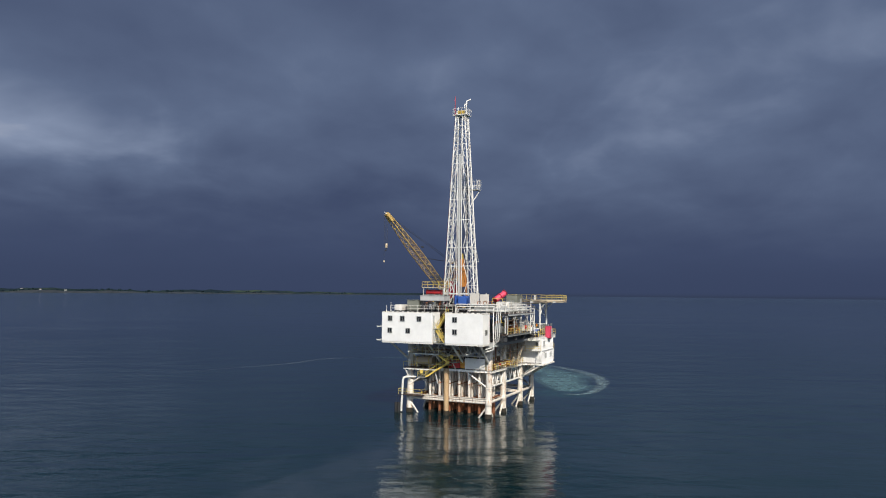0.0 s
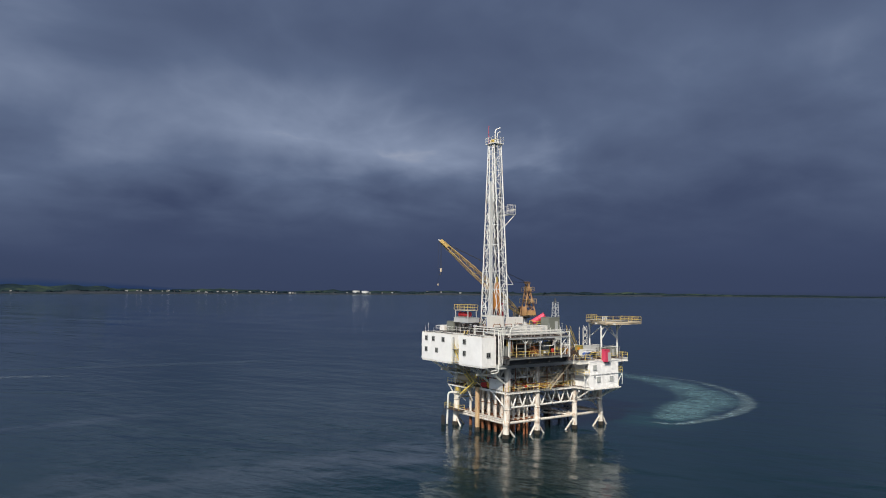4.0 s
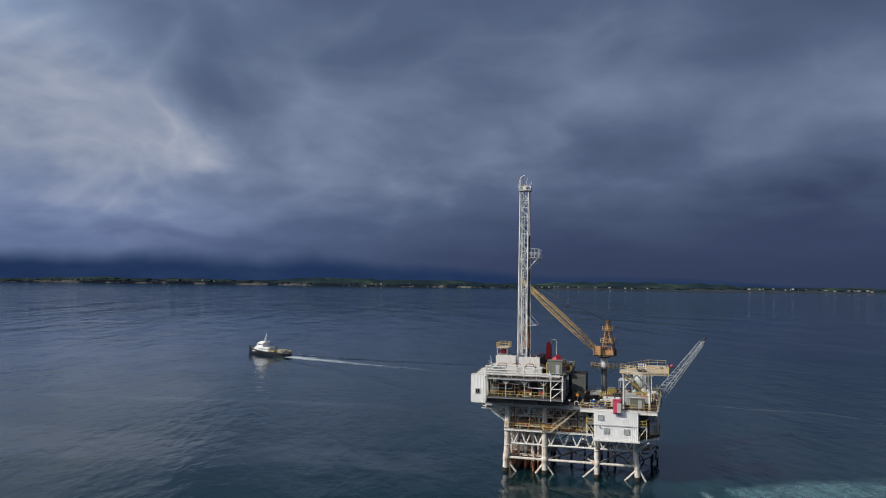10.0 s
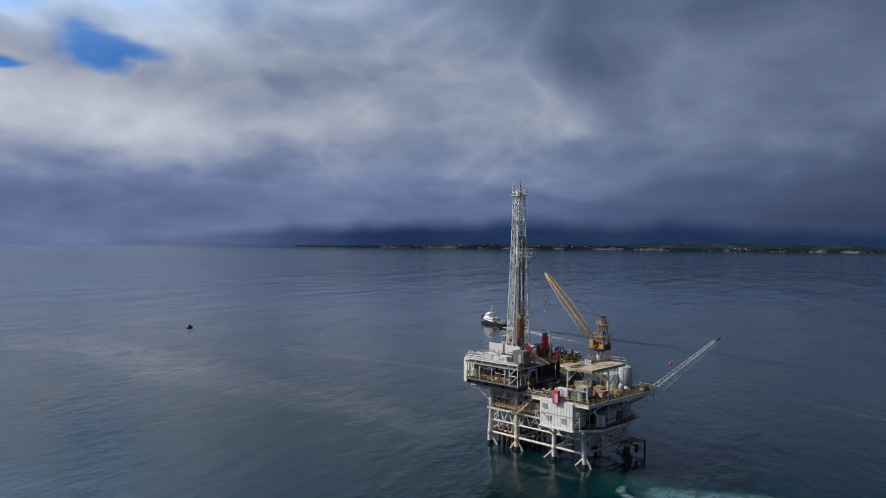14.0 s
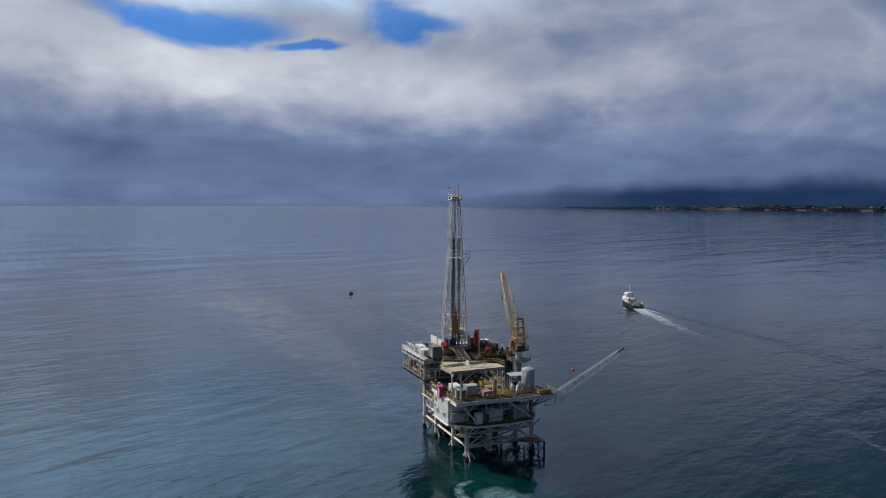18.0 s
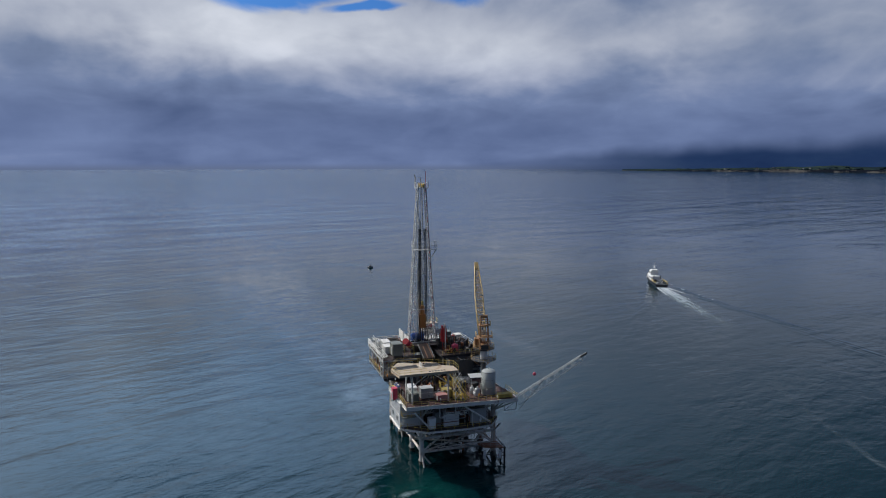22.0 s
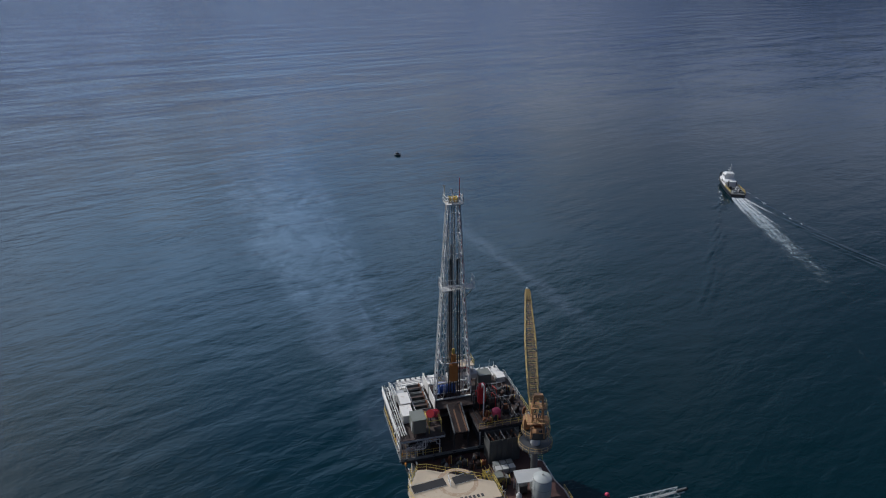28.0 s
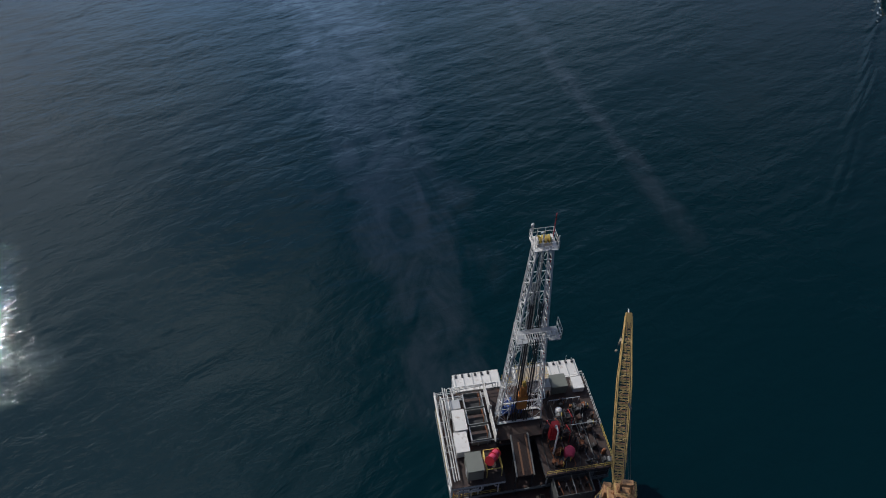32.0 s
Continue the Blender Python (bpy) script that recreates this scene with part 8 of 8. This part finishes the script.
# pipe rack round the south-west corner of the roof deck
rack = thing("pipe_rack", "white pipe rack of stacked lines round the roof edge", "pipe rack", (-14.0, -13.8, 20.4))
for x in (-18.4, -15.8, -13.2, -10.6, -8.0, -5.4):
    tube("post", (x, -13.75, 20.3), (x, -13.75, 22.0), 0.06, WHITE, rack)
    tube("arm", (x, -13.75, 21.4), (x, -12.6, 21.4), 0.05, WHITE, rack)
for z, x1 in ((20.95, -5.4), (21.4, -5.0), (21.95, -9.0)):
    tube("line", (-18.5, -13.8, z), (x1, -13.8, z), 0.085, WHITE, rack)
for o, zt in ((0.0, 22.5), (0.35, 22.1), (0.7, 21.6)):
    pr = thing("service_pipe", "white service pipe bent round the module corner", "pipe", (-18.8, -11.0, 14.6), "corner pipes")
    pipe("run", [(-12.0 - o * 4, -12.4 + o, zt - 1.6), (-14.6 - o * 2, -12.4 + o, zt), (-18.9 - o * 0.4, -12.4 + o, zt), (-18.9 - o * 0.4, -11.9 + o, 15.2 - o), (-18.2, -10.0 + o, 13.9 - o)], 0.075, WHITE, pr)
    pr = thing("service_pipe", "white service pipe over the quarters roof", "pipe", (-19.2, -8.0, 20.4), "roof edge pipes")
    pipe("run", [(-18.9, -11.5 + o, zt - 0.5), (-18.9 - o * 0.6, -3.0 - o, zt - 0.5), (-18.9 - o * 0.6, -3.0 - o, 19.0)], 0.08, WHITE if o < 0.5 else PALEGREY, pr)
    for y in (-9.5, -6.0):
        tube("support", (-18.9 - o * 0.3, y, 20.4), (-18.9 - o * 0.3, y, zt - 0.5), 0.05, WHITE, pr, n=6)
# small valves, lamps and boxes on the deck edges
for i in range(26):
    side = rp_.choice("SSSEW")
    z = rp_.choice((9.2, 14.9, 16.4)) if side != "W" else 9.2
    if side == "S":
        x, y = rp_.uniform(-14, 0.5), (-9.0 if z < 10 else -10.9 if z < 15 else -13.3)
    elif side == "E":
        x, y, z = rp_.uniform(15.2, 15.8), rp_.uniform(-7, 5), rp_.choice((9.2, 14.9))
    else:
        x, y = -15.3, rp_.uniform(-8, 8)
    t = thing("junction_box", "small weathered equipment box at the deck edge", "box", (x, y, z), "edge boxes")
    h = rp_.uniform(0.5, 1.4)
    tube("stand", (x, y, z), (x, y, z + h), 0.05, GREY, t, n=6)
    w = rp_.uniform(0.15, 0.35)
    block("case", (x - w, y - 0.12, z + h), (x + w, y + 0.12, z + h + w * 2), rp_.choice((PALEGREY, RED, YELLOW, GREY, CLAD, ORANGE)), t, bevel=0.03)
for i in range(20):
    x, y = (rp_.uniform(-18, -3), -13.5) if i < 8 else (rp_.uniform(1, 15), -12.8) if i < 14 else (16.3, rp_.uniform(-10, 10))
    z = 20.4 if i < 8 else 14.9
    t = thing("deck_lamp", "small floodlight on a thin post", "lamp", (x, y, z), "floodlights")
    tube("post", (x, y, z), (x, y, z + 2.3), 0.035, PALEGREY, t, n=6)
    block("head", (x - 0.16, y - 0.1, z + 2.2), (x + 0.16, y + 0.1, z + 2.45), GREY, t, bevel=0.03)
